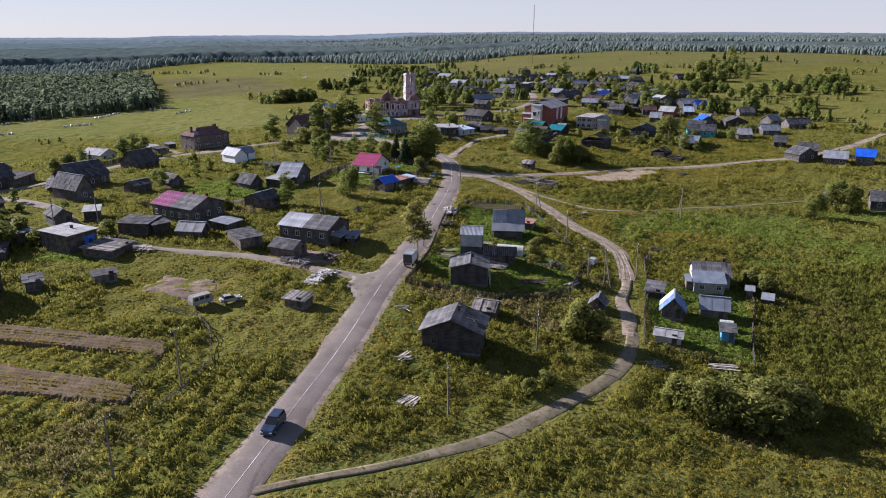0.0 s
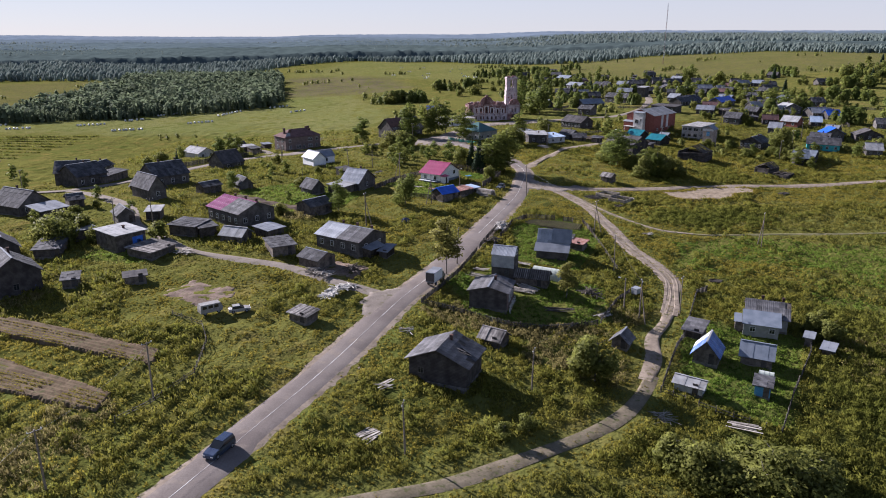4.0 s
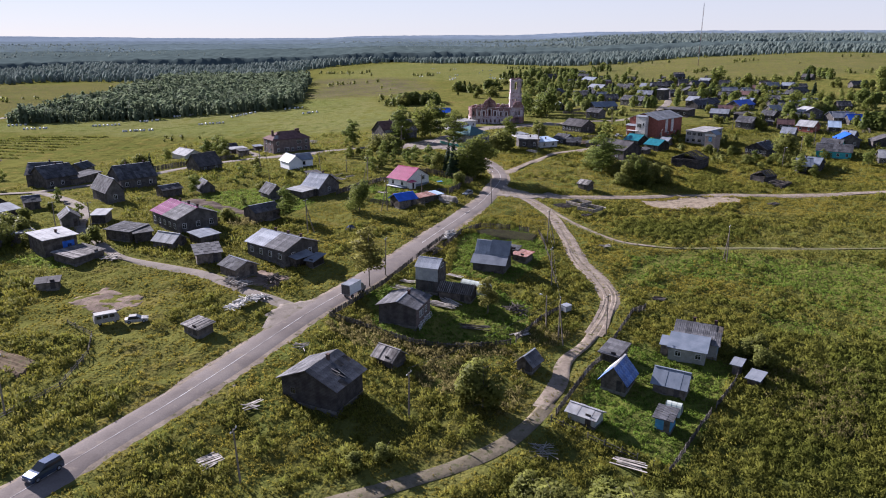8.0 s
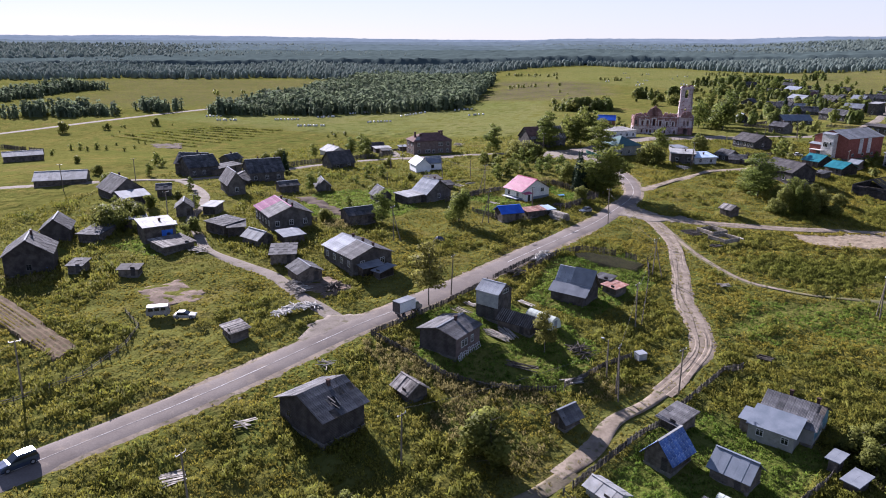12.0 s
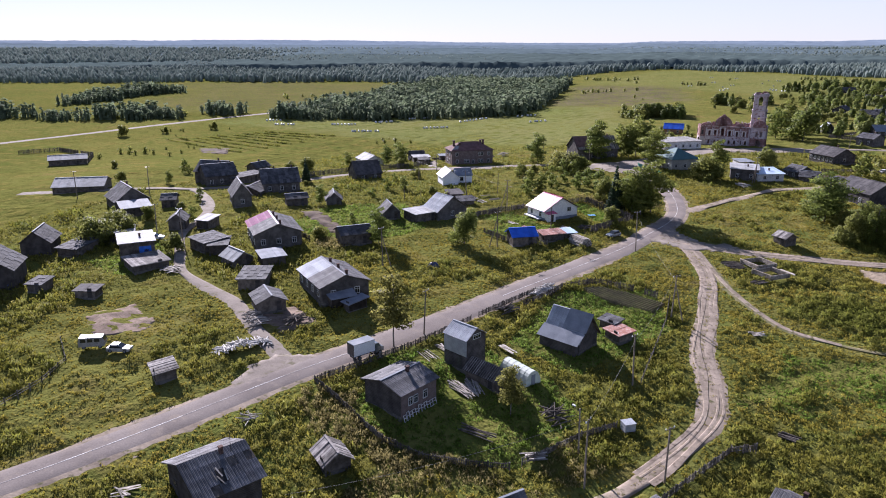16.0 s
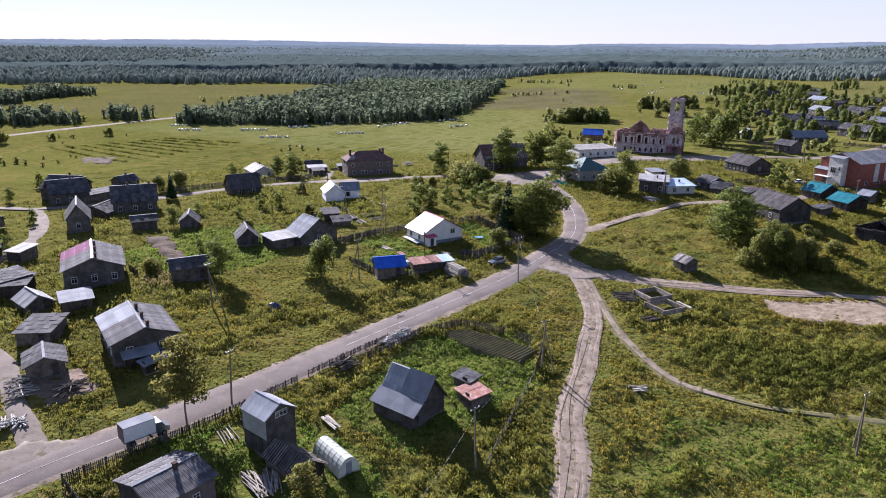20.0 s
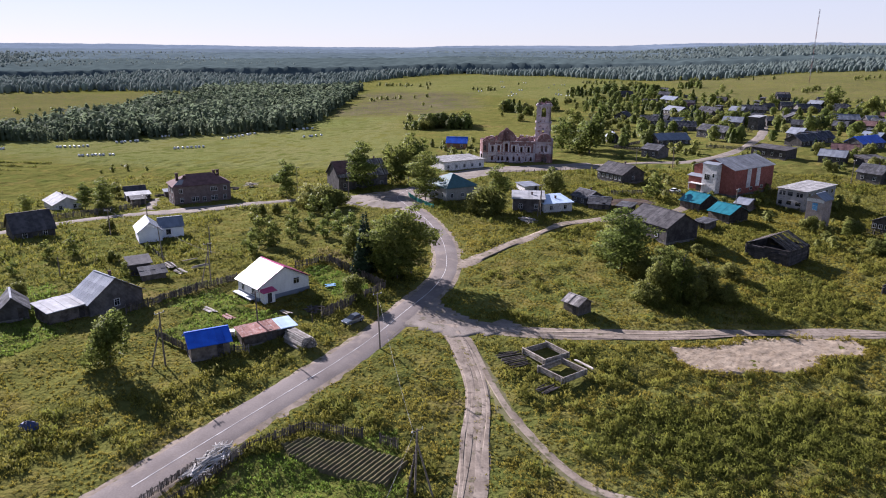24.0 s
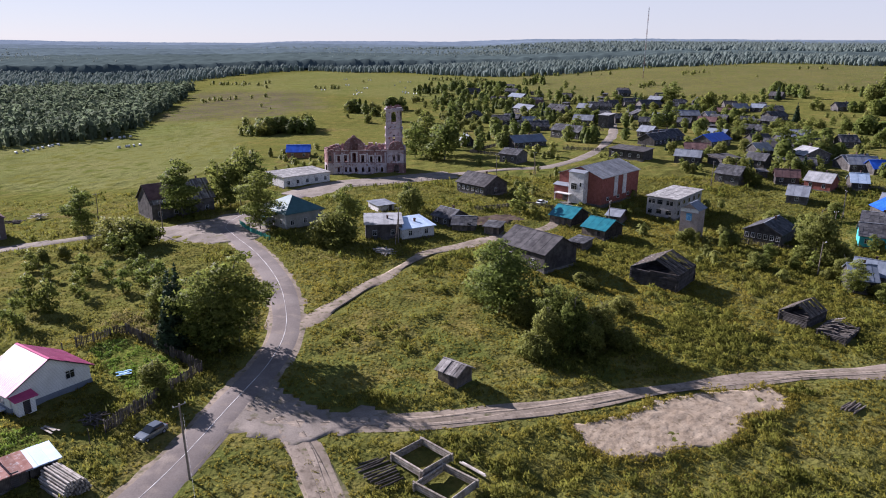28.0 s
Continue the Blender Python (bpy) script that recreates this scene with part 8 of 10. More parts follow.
tree("birch_a", 191, 469, 7.5)
tree("birch_a", 161, 446, 3.8)
tree("willow_a", 227, 677, 5.0)
tree("sapling", 259, 515, 5.0)
tree("birch_a", 162, 599, 8.2)
tree("birch_a", 164, 628, 6.9)
tree("sapling", 153, 628, 5.0)
tree("birch_b", 200, 824, 8.2)
tree("broad_b", 164, 377, 5.8)
tree("sapling", 223, 476, 4.7)
tree("sapling", 167, 400, 5.0)
tree("spruce", 173, 659, 4.6)
tree("birch_a", 187, 784, 6.2)
tree("birch_b", 137, 572, 6.9)
tree("spruce", 153, 402, 3.8)
tree("birch_a", 246, 652, 6.5)
tree("willow_a", 161, 393, 5.0)
tree("broad_b", 264, 566, 6.3)
tree("broad_b", 155, 435, 6.3)
tree("broad_b", 173, 426, 7.9)
tree("birch_b", 114, 570, 4.0)
tree("broad_b", 119, 587, 6.7)
tree("broad_b", 219, 434, 3.3)
tree("broad_b", 247, 580, 7.6)
tree("broad_a", 224, 447, 5.0)
tree("sapling", 225, 582, 5.0)
tree("spruce", 212, 453, 4.9)
tree("birch_a", 223, 463, 5.6)
tree("broad_a", 227, 578, 5.6)
tree("broad_b", 171, 398, 6.6)
tree("sapling", 232, 514, 5.0)
tree("broad_a", 177, 677, 7.0)
tree("birch_a", 275, 598, 7.5)
tree("spruce", 246, 569, 5.1)
tree("spruce", 164, 392, 3.1)
tree("spruce", 170, 401, 3.6)
tree("birch_b", 214, 492, 6.9)
tree("broad_a", 228, 595, 3.9)
tree("broad_b", 147, 399, 5.1)
tree("birch_a", 185, 561, 7.5)
tree("birch_b", 124, 577, 8.4)
tree("sapling", 196, 442, 4.6)
tree("broad_a", 220, 607, 8.3)
tree("birch_a", 140, 743, 6.7)
tree("birch_b", 230, 502, 4.3)
tree("broad_b", 219, 658, 6.6)
tree("birch_b", 223, 547, 5.5)
tree("birch_b", 225, 693, 5.5)
tree("birch_a", 201, 624, 4.1)
tree("birch_b", 146, 726, 3.2)
tree("willow_a", 140, 566, 5.0)
tree("spruce", 156, 441, 7.3)
tree("spruce", 246, 500, 3.8)
tree("birch_a", 118, 548, 5.7)
tree("birch_b", 182, 780, 3.3)
tree("willow_a", 248, 518, 5.0)
tree("spruce", 153, 707, 4.7)
tree("broad_a", 223, 507, 7.3)
tree("birch_b", 230, 502, 4.7)
tree("birch_b", 232, 701, 4.6)
tree("broad_a", 196, 507, 4.9)
tree("willow_a", 145, 581, 5.0)
tree("birch_a", 371, 554, 12.8)
tree("broad_b", 382, 607, 13.2)
tree("birch_b", 367, 578, 10.8)
tree("broad_b", 396, 601, 13.5)
tree("birch_b", 403, 602, 11.4)
tree("birch_a", 362, 541, 9.2)
tree("birch_b", 460, 697, 13.4)
tree("spruce", 377, 599, 12.2)
tree("birch_a", 337, 544, 11.2)
tree("birch_b", 423, 674, 11.1)
tree("birch_a", 336, 558, 14.1)
tree("birch_a", 431, 666, 11.4)
tree("broad_b", 405, 634, 12.4)
tree("birch_b", 380, 574, 8.9)
tree("birch_b", 413, 647, 11.3)
tree("spruce", 412, 629, 11.6)
tree("birch_b", 541, 814, 14.9)
tree("broad_b", 495, 788, 9.5)
tree("birch_a", 410, 615, 9.3)
tree("spruce", 404, 604, 15.0)
tree("spruce", 422, 643, 12.5)
tree("broad_b", 353, 589, 14.4)
tree("birch_a", 470, 695, 8.5)
tree("spruce", 510, 786, 12.2)
tree("birch_a", 365, 618, 11.6)
tree("birch_b", 419, 642, 11.1)
tree("willow_b", 350, 469, 4.5)
tree("willow_b", 331, 498, 3.5)
tree("broad_b", 249, 345, 4.1)
tree("willow_a", 295, 393, 5.0)
tree("broad_b", 291, 395, 4.5)
tree("willow_b", 367, 497, 3.3)
tree("willow_b", 324, 450, 2.8)
tree("willow_b", 282, 400, 4.0)
tree("willow_a", 256, 359, 4.7)
tree("willow_b", 365, 474, 4.9)
tree("willow_b", 251, 343, 5.0)
tree("willow_b", 330, 428, 2.6)
tree("willow_b", 238, 372, 3.9)
tree("broad_b", 306, 444, 5.9)
tree("broad_b", 337, 473, 4.2)
tree("willow_a", 389, 501, 4.8)
tree("willow_a", 246, 347, 5.0)
tree("willow_b", 291, 438, 5.0)
tree("willow_b", 334, 499, 3.6)
tree("broad_b", 283, 431, 4.3)
tree("broad_b", 351, 470, 4.5)
tree("willow_b", 276, 423, 4.0)
tree("willow_a", 248, 366, 3.4)
tree("broad_b", 339, 457, 2.6)
tree("willow_b", 249, 328, 2.7)
tree("broad_b", 327, 428, 2.6)
tree("birch_b", 274, 501, 6.0)
tree("birch_b", 278, 518, 5.4)
tree("willow_a", 244, 541, 5.0)
tree("birch_b", 253, 498, 8.0)
tree("broad_b", 188, 436, 7.3)
tree("willow_a", 277, 503, 5.0)
tree("willow_a", 267, 512, 5.0)
tree("birch_b", 312, 591, 7.7)
tree("willow_a", 252, 573, 4.8)
tree("broad_b", 310, 583, 5.9)
tree("birch_b", 241, 556, 3.6)
tree("birch_b", 276, 504, 7.0)
tree("broad_b", 247, 503, 4.8)
tree("birch_b", 243, 484, 4.2)
tree("birch_b", 223, 468, 8.3)
tree("willow_a", 242, 468, 5.0)
tree("broad_b", 305, 585, 6.3)
tree("birch_b", 256, 475, 6.0)
tree("broad_b", 151, 309, 5.0)
tree("birch_b", 138, 280, 8.0)
tree("sapling", 141, 274, 5.0)
tree("sapling", 138, 296, 4.5)
tree("willow_a", 149, 303, 4.9)
tree("broad_b", 141, 289, 6.5)
tree("broad_b", 169, 338, 6.9)
tree("willow_a", 143, 279, 3.3)
tree("sapling", 187, 309, 4.6)
tree("willow_a", 152, 333, 3.7)
tree("birch_b", 174, 295, 7.3)
tree("willow_a", 196, 312, 5.0)
tree("birch_b", 162, 309, 4.8)
tree("willow_a", 148, 333, 5.0)
tree("broad_b", 62, 526, 5.8)
tree("willow_b", 54, 582, 5.0)
tree("broad_b", 52, 747, 5.2)
tree("willow_b", 59, 680, 3.3)
tree("willow_b", 67, 600, 4.9)
tree("broad_b", 74, 521, 3.3)
tree("willow_a", 92, 579, 5.0)
tree("willow_b", 59, 625, 3.5)
tree("broad_b", 86, 556, 5.4)
tree("broad_b", 70, 595, 6.2)
tree("willow_b", 67, 522, 4.1)
tree("willow_b", 52, 539, 5.0)
tree("willow_a", 58, 582, 5.0)
tree("broad_b", 74, 542, 6.5)
tree("willow_b", 56, 529, 3.1)
tree("broad_b", 93, 684, 3.4)
tree("broad_b", 80, 616, 5.2)
tree("willow_a", 53, 632, 5.0)
tree("willow_a", 82, 570, 4.1)
tree("willow_a", 91, 650, 4.6)
tree("willow_b", 79, 664, 5.0)
tree("willow_a", 81, 544, 4.0)
tree("broad_b", 128, 962, 6.8)
tree("broad_a", 69, 797, 3.4)
tree("willow_a", 55, 743, 4.8)
tree("willow_a", 24, 633, 5.0)
tree("broad_b", 34, 624, 4.0)
tree("broad_b", 33, 729, 6.6)
tree("willow_a", 83, 678, 3.5)
tree("willow_a", 31, 621, 5.0)
tree("broad_b", 5, 622, 3.5)
tree("broad_a", 77, 942, 6.3)
tree("broad_a", 45, 661, 4.4)
tree("broad_a", 59, 798, 5.6)
tree("broad_a", 19, 594, 4.6)
tree("broad_b", 16, 663, 6.5)
tree("broad_a", 28, 703, 3.9)
tree("willow_a", 24, 667, 4.8)
tree("broad_b", 95, 1012, 3.3)
tree("willow_a", 77, 707, 4.6)
tree("willow_a", 79, 713, 5.0)
tree("willow_a", 109, 970, 3.3)
tree("willow_a", 84, 904, 5.0)
tree("broad_b", 52, 722, 6.1)
tree("willow_a", 86, 771, 4.3)
tree("broad_a", 22, 631, 6.7)
tree("broad_a", 123, 894, 5.7)
tree("broad_b", 20, 647, 6.8)
tree("broad_a", 60, 739, 4.0)
tree("broad_a", 19, 590, 5.6)
tree("broad_a", 72, 884, 3.1)
tree("broad_b", 41, 653, 5.7)
tree("broad_b", 66, 693, 7.0)
tree("broad_b", 60, 695, 5.2)
tree("broad_b", 20, 589, 6.5)
tree("willow_a", 67, 833, 3.3)
tree("willow_a", 134, 307, 2.5)
tree("birch_a", 122, 310, 5.3)
tree("willow_b", 113, 314, 5.0)
tree("willow_b", 134, 297, 3.0)
tree("birch_a", 131, 303, 2.9)
tree("willow_a", 154, 323, 3.4)
tree("birch_a", 133, 295, 4.5)
tree("willow_a", 124, 296, 4.2)
tree("willow_b", 140, 301, 3.3)
tree("willow_a", 138, 290, 2.6)
tree("willow_a", 126, 315, 4.3)
tree("birch_a", 128, 299, 5.8)
tree("willow_b", 76, 279, 3.2)
tree("willow_a", 81, 266, 3.9)
tree("willow_a", 78, 278, 2.5)
tree("willow_a", 67, 278, 2.1)
tree("willow_b", -103, 242, 2.1)
tree("sapling", -48, 236, 3.3)
tree("willow_a", -150, 207, 4.8)
tree("willow_b", -114, 195, 2.6)
tree("willow_b", -77, 274, 3.7)
tree("willow_b", -57, 246, 2.9)
tree("sapling", -119, 208, 4.0)
tree("birch_a", -55, 256, 2.1)
tree("willow_a", -61, 186, 3.2)
tree("willow_a", -101, 163, 4.1)
tree("sapling", -61, 202, 2.8)
tree("sapling", -80, 263, 3.1)
tree("sapling", -162, 250, 3.7)
tree("birch_a", -150, 227, 4.8)
tree("willow_b", -87, 163, 4.8)
tree("sapling", -72, 233, 3.0)
tree("willow_b", -172, 226, 4.2)
tree("willow_b", -60, 219, 4.0)
tree("sapling", -124, 180, 4.0)
tree("sapling", -85, 232, 3.4)
tree("willow_a", -75, 188, 3.9)
tree("sapling", -101, 185, 4.5)
tree("spruce", -1.2, 256.5, 11.6)
tree("broad_b", -5.0, 259.5, 8.0)
tree("broad_a", 57.2, 271.5, 10.4, 1.5)
tree("birch_a", -45.6, 324.6, 12.7)
tree("birch_b", 1.2, 321.4, 15.5)
tree("willow_a", -32.2, 310.9, 7.2)
tree("willow_a", -26.6, 308.4, 7.5)
tree("willow_b", -23.1, 310.9, 5.8)
tree("birch_a", 24.3, 309.1, 13.6)
tree("willow_a", 21.5, 305.7, 8.5)
tree("broad_b", 40.6, 329.8, 10.1)
tree("sapling", 73.2, 338.7, 8.9)
tree("birch_b", 45.3, 442.3, 15.7)
tree("broad_a", 57.4, 433.2, 18.5)
tree("birch_a", 50.8, 474.3, 16.9)
tree("willow_b", 64.7, 263.1, 6.9)
tree("broad_b", 142.5, 303.0, 14.9)
tree("birch_b", 239.2, 652.8, 15.7)
tree("birch_b", 126.3, 767.4, 11.6)
tree("spruce", 106.7, 561.3, 11.3)
tree("spruce", 137.3, 619.3, 9.8)
tree("birch_a", 196.7, 653.7, 11.3)
tree("birch_b", 234.9, 654.6, 12.9)
tree("broad_a", 242.1, 598.6, 13.8)
tree("birch_b", 270.2, 609.5, 10.4)
tree("spruce", 311.3, 639.6, 12.7)
tree("birch_b", 207.6, 439.6, 13.3)
tree("birch_b", 209.0, 425.7, 12.8)
tree("broad_b", 212.0, 418.2, 10.7)
tree("broad_b", 345.8, 586.2, 18.6)
tree("broad_a", 256.7, 446.3, 9.7)
tree("spruce", 118.2, 499.7, 6.6)
tree("broad_b", 132.5, 474.3, 4.6)
tree("birch_a", 105.2, 678.0, 9.2)
tree("birch_b", 91.6, 639.4, 8.6)
tree("birch_b", 74.0, 606.9, 11.6)
tree("birch_a", 65.0, 645.9, 9.4)
tree("sapling", 107.6, 345.6, 4.4)
tree("birch_a", 104.5, 334.7, 3.7)
tree("sapling", -29.1, 257.0, 5.4)
tree("willow_b", -43.4, 295.8, 4.0)
tree("willow_b", -39.2, 299.7, 3.4)
tree("sapling", -22.6, 269.3, 2.9)
tree("willow_a", -28.4, 555.0, 9.7)
tree("willow_a", -17.3, 570.7, 9.4)
tree("willow_a", -36.3, 544.9, 8.8)
tree("willow_a", 4.4, 659.3, 8.0)
tree("broad_b", 20.8, 655.7, 8.7)
tree("willow_a", 33.3, 598.7, 8.9)
tree("willow_b", 117.4, 294.0, 2.1)
tree("birch_thin", -17.4, 142.3, 13.0)
tree("birch_a", -45.0, 187.3, 9.1)
tree("willow_a", -111.7, 171.2, 6.1)
tree("willow_a", -112.8, 163.7, 5.8)
tree("willow_b", -114.8, 183.6, 4.3)
tree("spruce", -106.9, 247.6, 9.2)
tree("broad_b", -120.9, 258.3, 6.7)
tree("birch_b", -121.4, 299.5, 6.1)
tree("birch_a", -98.6, 304.6, 9.2)
tree("broad_b", -96.4, 299.9, 5.0)
tree("sapling", -31.1, 266.3, 6.8)
tree("sapling", -26.3, 263.6, 6.3)
tree("sapling", -28.9, 301.1, 5.6)
tree("sapling", -24.1, 298.9, 5.3)
tree("sapling", -14.3, 278.3, 6.5)
tree("sapling", -8.7, 271.3, 7.5)
tree("sapling", -28.4, 283.2, 5.8)
tree("sapling", -73.9, 246.3, 4.2)
tree("sapling", -69.1, 248.7, 4.6)
tree("sapling", -101.5, 232.2, 2.7)
tree("birch_a", -80.9, 217.0, 6.1)
tree("broad_b", 2.6, 231.5, 6.4)
tree("sapling", -42.3, 290.2, 4.9)
tree("sapling", -167.0, 252.7, 5.4)
tree("willow_b", -215.9, 263.0, 3.6)
tree("birch_thin", 7.4, 132.0, 8.1)
tree("willow_b", 5.1, 99.7, 8.0)
tree("willow_b", 54.8, 119.3, 4.5)
tree("willow_b", 56.5, 116.4, 4.8)
tree("willow_b", 57.7, 123.8, 3.7)
tree("willow_b", -21.4, 101.2, 2.2)
tree("willow_a", 12.3, 74.7, 6.4)
tree("willow_a", 14.6, 72.4, 5.8)
tree("willow_b", 10.4, 77.1, 5.2)
tree("willow_a", 20.7, 77.2, 4.9)
tree("broad_b", 117.1, 172.0, 9.7)
tree("broad_b", 131.6, 179.4, 11.9)
tree("broad_b", 133.2, 175.4, 10.9)
tree("willow_b", -12.7, 82.0, 2.8)
tree("willow_b", -8.7, 84.3, 3.2)
tree("willow_a", -109.9, 161.5, 7.3)
tree("willow_b", -106.9, 167.1, 5.9)
tree("broad_b", -116.4, 171.6, 5.8)
tree("broad_b", -112.6, 333.3, 6.4)
tree("spruce", 265.7, 533.4, 12.1)
tree("willow_b", -325.8, 369.2, 7.5)
tree("willow_b", -314.5, 391.3, 4.6)
tree("willow_b", -301.7, 422.1, 5.6)

# landmark trees at the junction, by the old house, on the slope and behind the church
for key, tx0, ty0, th, wide in (("spruce", 0.6, 247.0, 14.0, 1.0), ("birch_b", 5.6, 247.0, 13.5, 1.0), ("birch_a", 10.4, 249.5, 15.5, 1.1), ("birch_a", 8.2, 245.5, 12.0, 1.0), ("birch_b", 2.6, 251.0, 10.0, 1.0),
                                ("birch_a", -23.6, 338.6, 17.0, 1.15), ("birch_b", -16.4, 352.0, 14.5, 0.85), ("birch_a", -13.0, 350.6, 14.5, 0.85), ("birch_b", -10.6, 354.0, 18.0, 0.85), ("birch_a", -5.5, 353.0, 16.0, 0.95),
                                ("broad_b", 62.5, 249.0, 9.0, 0.9), ("broad_a", 67.5, 250.5, 10.5, 0.75), ("birch_b", 65.0, 254.0, 10.0, 0.9), ("broad_b", 73.0, 253.0, 8.5, 1.0), ("broad_b", 70.0, 248.0, 7.0, 0.9),
                                ("willow_a", 60.0, 246.5, 4.5, 1.0), ("willow_a", 76.5, 250.5, 4.2, 1.0), ("birch_b", 56.5, 264.0, 14.0, 1.25), ("willow_a", 60.5, 260.5, 5.0, 1.0), ("broad_a", 41.5, 341.0, 8.6, 1.0),
                                ("broad_a", 58.6, 450.0, 16.0, 1.25), ("broad_a", -26.2, 196.4, 9.6, 0.95), ("broad_b", -118.0, 265.0, 8.0, 1.0), ("birch_b", -103.8, 313.0, 9.5, 1.1), ("birch_a", -107.6, 308.6, 8.5, 1.1)):
    tree(key, tx0, ty0, th, wide)

# willows by the camera bank
for wx0, wy0, wh in ((22.5, 74.0, 6.5), (26.0, 71.5, 5.5), (19.5, 70.5, 6.0), (29.5, 74.5, 4.8)):
    tree("willow_a", wx0, wy0, wh, 1.25)


# ---- big single buildings ----
def pierced_wall(name, parent, length, high, mat, holes, at, thick=0.9, ragged=0.0):
    """A thick wall along x with real arched holes through it: piers, sills and heads; the top may be broken."""
    g = Geo()
    xs = sorted({0.0, length, *[v for hx, hz, hw, hh in holes for v in (hx - hw / 2, hx + hw / 2)]})
    for x0, x1 in zip(xs, xs[1:]):
        mid = (x0 + x1) / 2
        cut = sorted((hz, hz + hh) for hx, hz, hw, hh in holes if abs(hx - mid) < hw / 2)
        top = high + (random.uniform(-ragged, ragged * 0.4) if ragged else 0)
        z = 0.0
        for a, b in cut:
            g.box(x0, 0, z, x1, thick, a)
            k = 4
            for i in range(k):                      # the rounded head in steps
                f0, f1 = i / k, (i + 1) / k
                wdt = (x1 - x0) / 2
                s = wdt * (1 - math.sqrt(max(0.0, 1 - ((f0 + f1) / 2) ** 2)))
                zz = b - wdt + wdt * f0
                g.box(x0, 0, zz, x0 + s, thick, zz + wdt / k).box(x1 - s, 0, zz, x1, thick, zz + wdt / k)
            z = b
        g.box(x0, 0, z, x1, thick, top)
    return part(name, g, mat, parent, at=at)


def church(x, y, rot):
    z0 = gz(x, y)
    ob = thing("ruined_church", x, y, z0, rot, "roofless ruined brick church, peeling pinkish white plaster, bell tower", "church")
    L, D, H = 20.0, 14.0, 10.0
    part("foundation", Geo().box(-0.5, -0.5, -2.0, L + 8.6, D + 0.5, 0.3), FOUND, ob)
    low = [(px, 0.9, 0.85, 1.9) for px in (1.9, 4.6, 6.2, 8.4, 11.0, 13.4, 16.0, 18.2)]
    up = [(px, 4.9, w, hh) for px, w, hh in ((2.0, 1.0, 2.2), (4.6, 1.1, 2.4), (7.8, 1.4, 3.3), (11.0, 1.1, 2.4), (14.2, 0.9, 2.0), (17.2, 0.9, 2.0))]
    pierced_wall("wall", ob, L, 4.2, CHURCH, low, pose(0, 0, 0), 0.9)
    pierced_wall("wall", ob, L, H - 4.2, CHURCHRED, [(px, z - 4.2, w, hh) for px, z, w, hh in up], pose(0, 0.02, 4.2), 0.88, 0.9)
    for px, z, w, hh in up:                        # white plaster surrounds
        for sx in (-1, 1):
            part("window_surround", Geo().box(px + sx * (w / 2 + 0.3) - 0.28, -0.12, z - 0.2, px + sx * (w / 2 + 0.3) + 0.28, 0.015, z + hh + 0.1), CHURCHWHITE, ob)
        part("window_head", Geo().box(px - w / 2 - 0.7, -0.18, z + hh + 0.1, px + w / 2 + 0.7, 0.015, z + hh + 0.5), CHURCHWHITE, ob)
    pierced_wall("wall", ob, L, H, CHURCH, low + up, pose(0, D - 0.9, 0), 0.9, 0.9)
    pierced_wall("wall", ob, D - 1.8, H - 0.6, CHURCHRED, [(3, 1, 1.1, 2.2), (9, 1, 1.1, 2.2), (3, 4.9, 1.1, 2.6), (9, 4.9, 1.1, 2.6)], pose(L, 0.9, 0, 0, 0, 90), 0.9, 0.6)
    # added block, stops daylight from behind so the window holes look dark
    part("inner_wall", Geo().box(0.95, D / 2 - 0.4, 0.3, L - 0.05, D / 2 + 0.4, H - 2.0), CHURCHRED, ob)
    # round apse
    n = 10
    for i in range(n):
        a0, a1 = math.pi * (0.5 + i / n), math.pi * (0.5 + (i + 1) / n)
        r0, r1 = D / 2, D / 2 - 0.9
        pts = [(r0 * math.cos(a0) * 0.55, D / 2 + r0 * math.sin(a0)), (r0 * math.cos(a1) * 0.55, D / 2 + r0 * math.sin(a1)), (r1 * math.cos(a1) * 0.5, D / 2 + r1 * math.sin(a1)), (r1 * math.cos(a0) * 0.5, D / 2 + r1 * math.sin(a0))]
        h = H - 0.8 + random.uniform(-0.5, 0.3)
        faces = [(3, 2, 1, 0), (4, 5, 6, 7), (0, 1, 5, 4), (1, 2, 6, 5), (2, 3, 7, 6), (3, 0, 4, 7)]
        part("apse_wall", Geo().add([(px, py, z) for z in (0, 4.2) for px, py in pts], faces), CHURCH, ob)
        part("apse_wall", Geo().add([(px, py, z) for z in (4.2, h) for px, py in pts], faces), CHURCHRED, ob)
    for i in range(6):
        a = math.pi * (0.6 + 0.16 * i)
        part("apse_window", Geo().box(-0.45, -0.12, 0, 0.45, 0.25, 2.2), glass, ob, at=pose(D / 2 * 0.55 * math.cos(a), D / 2 + D / 2 * math.sin(a), 1.2 + 3.8 * (i % 2), 0, 0, math.degrees(a) + 90))
    # string courses, pilasters, curved gables over the long wall
    for z in (0.35, 4.1, 9.0):
        part("cornice", Geo().box(-0.15, -0.22, z, L + 0.15, -0.003, z + 0.35), CHURCH, ob)
    for px in (0.2, 3.0, 12.4, 15.4, 19.2):
        part("pilaster", Geo().box(px, -0.2, 0.7, px + 0.6, -0.003, 8.35), CHURCH, ob)
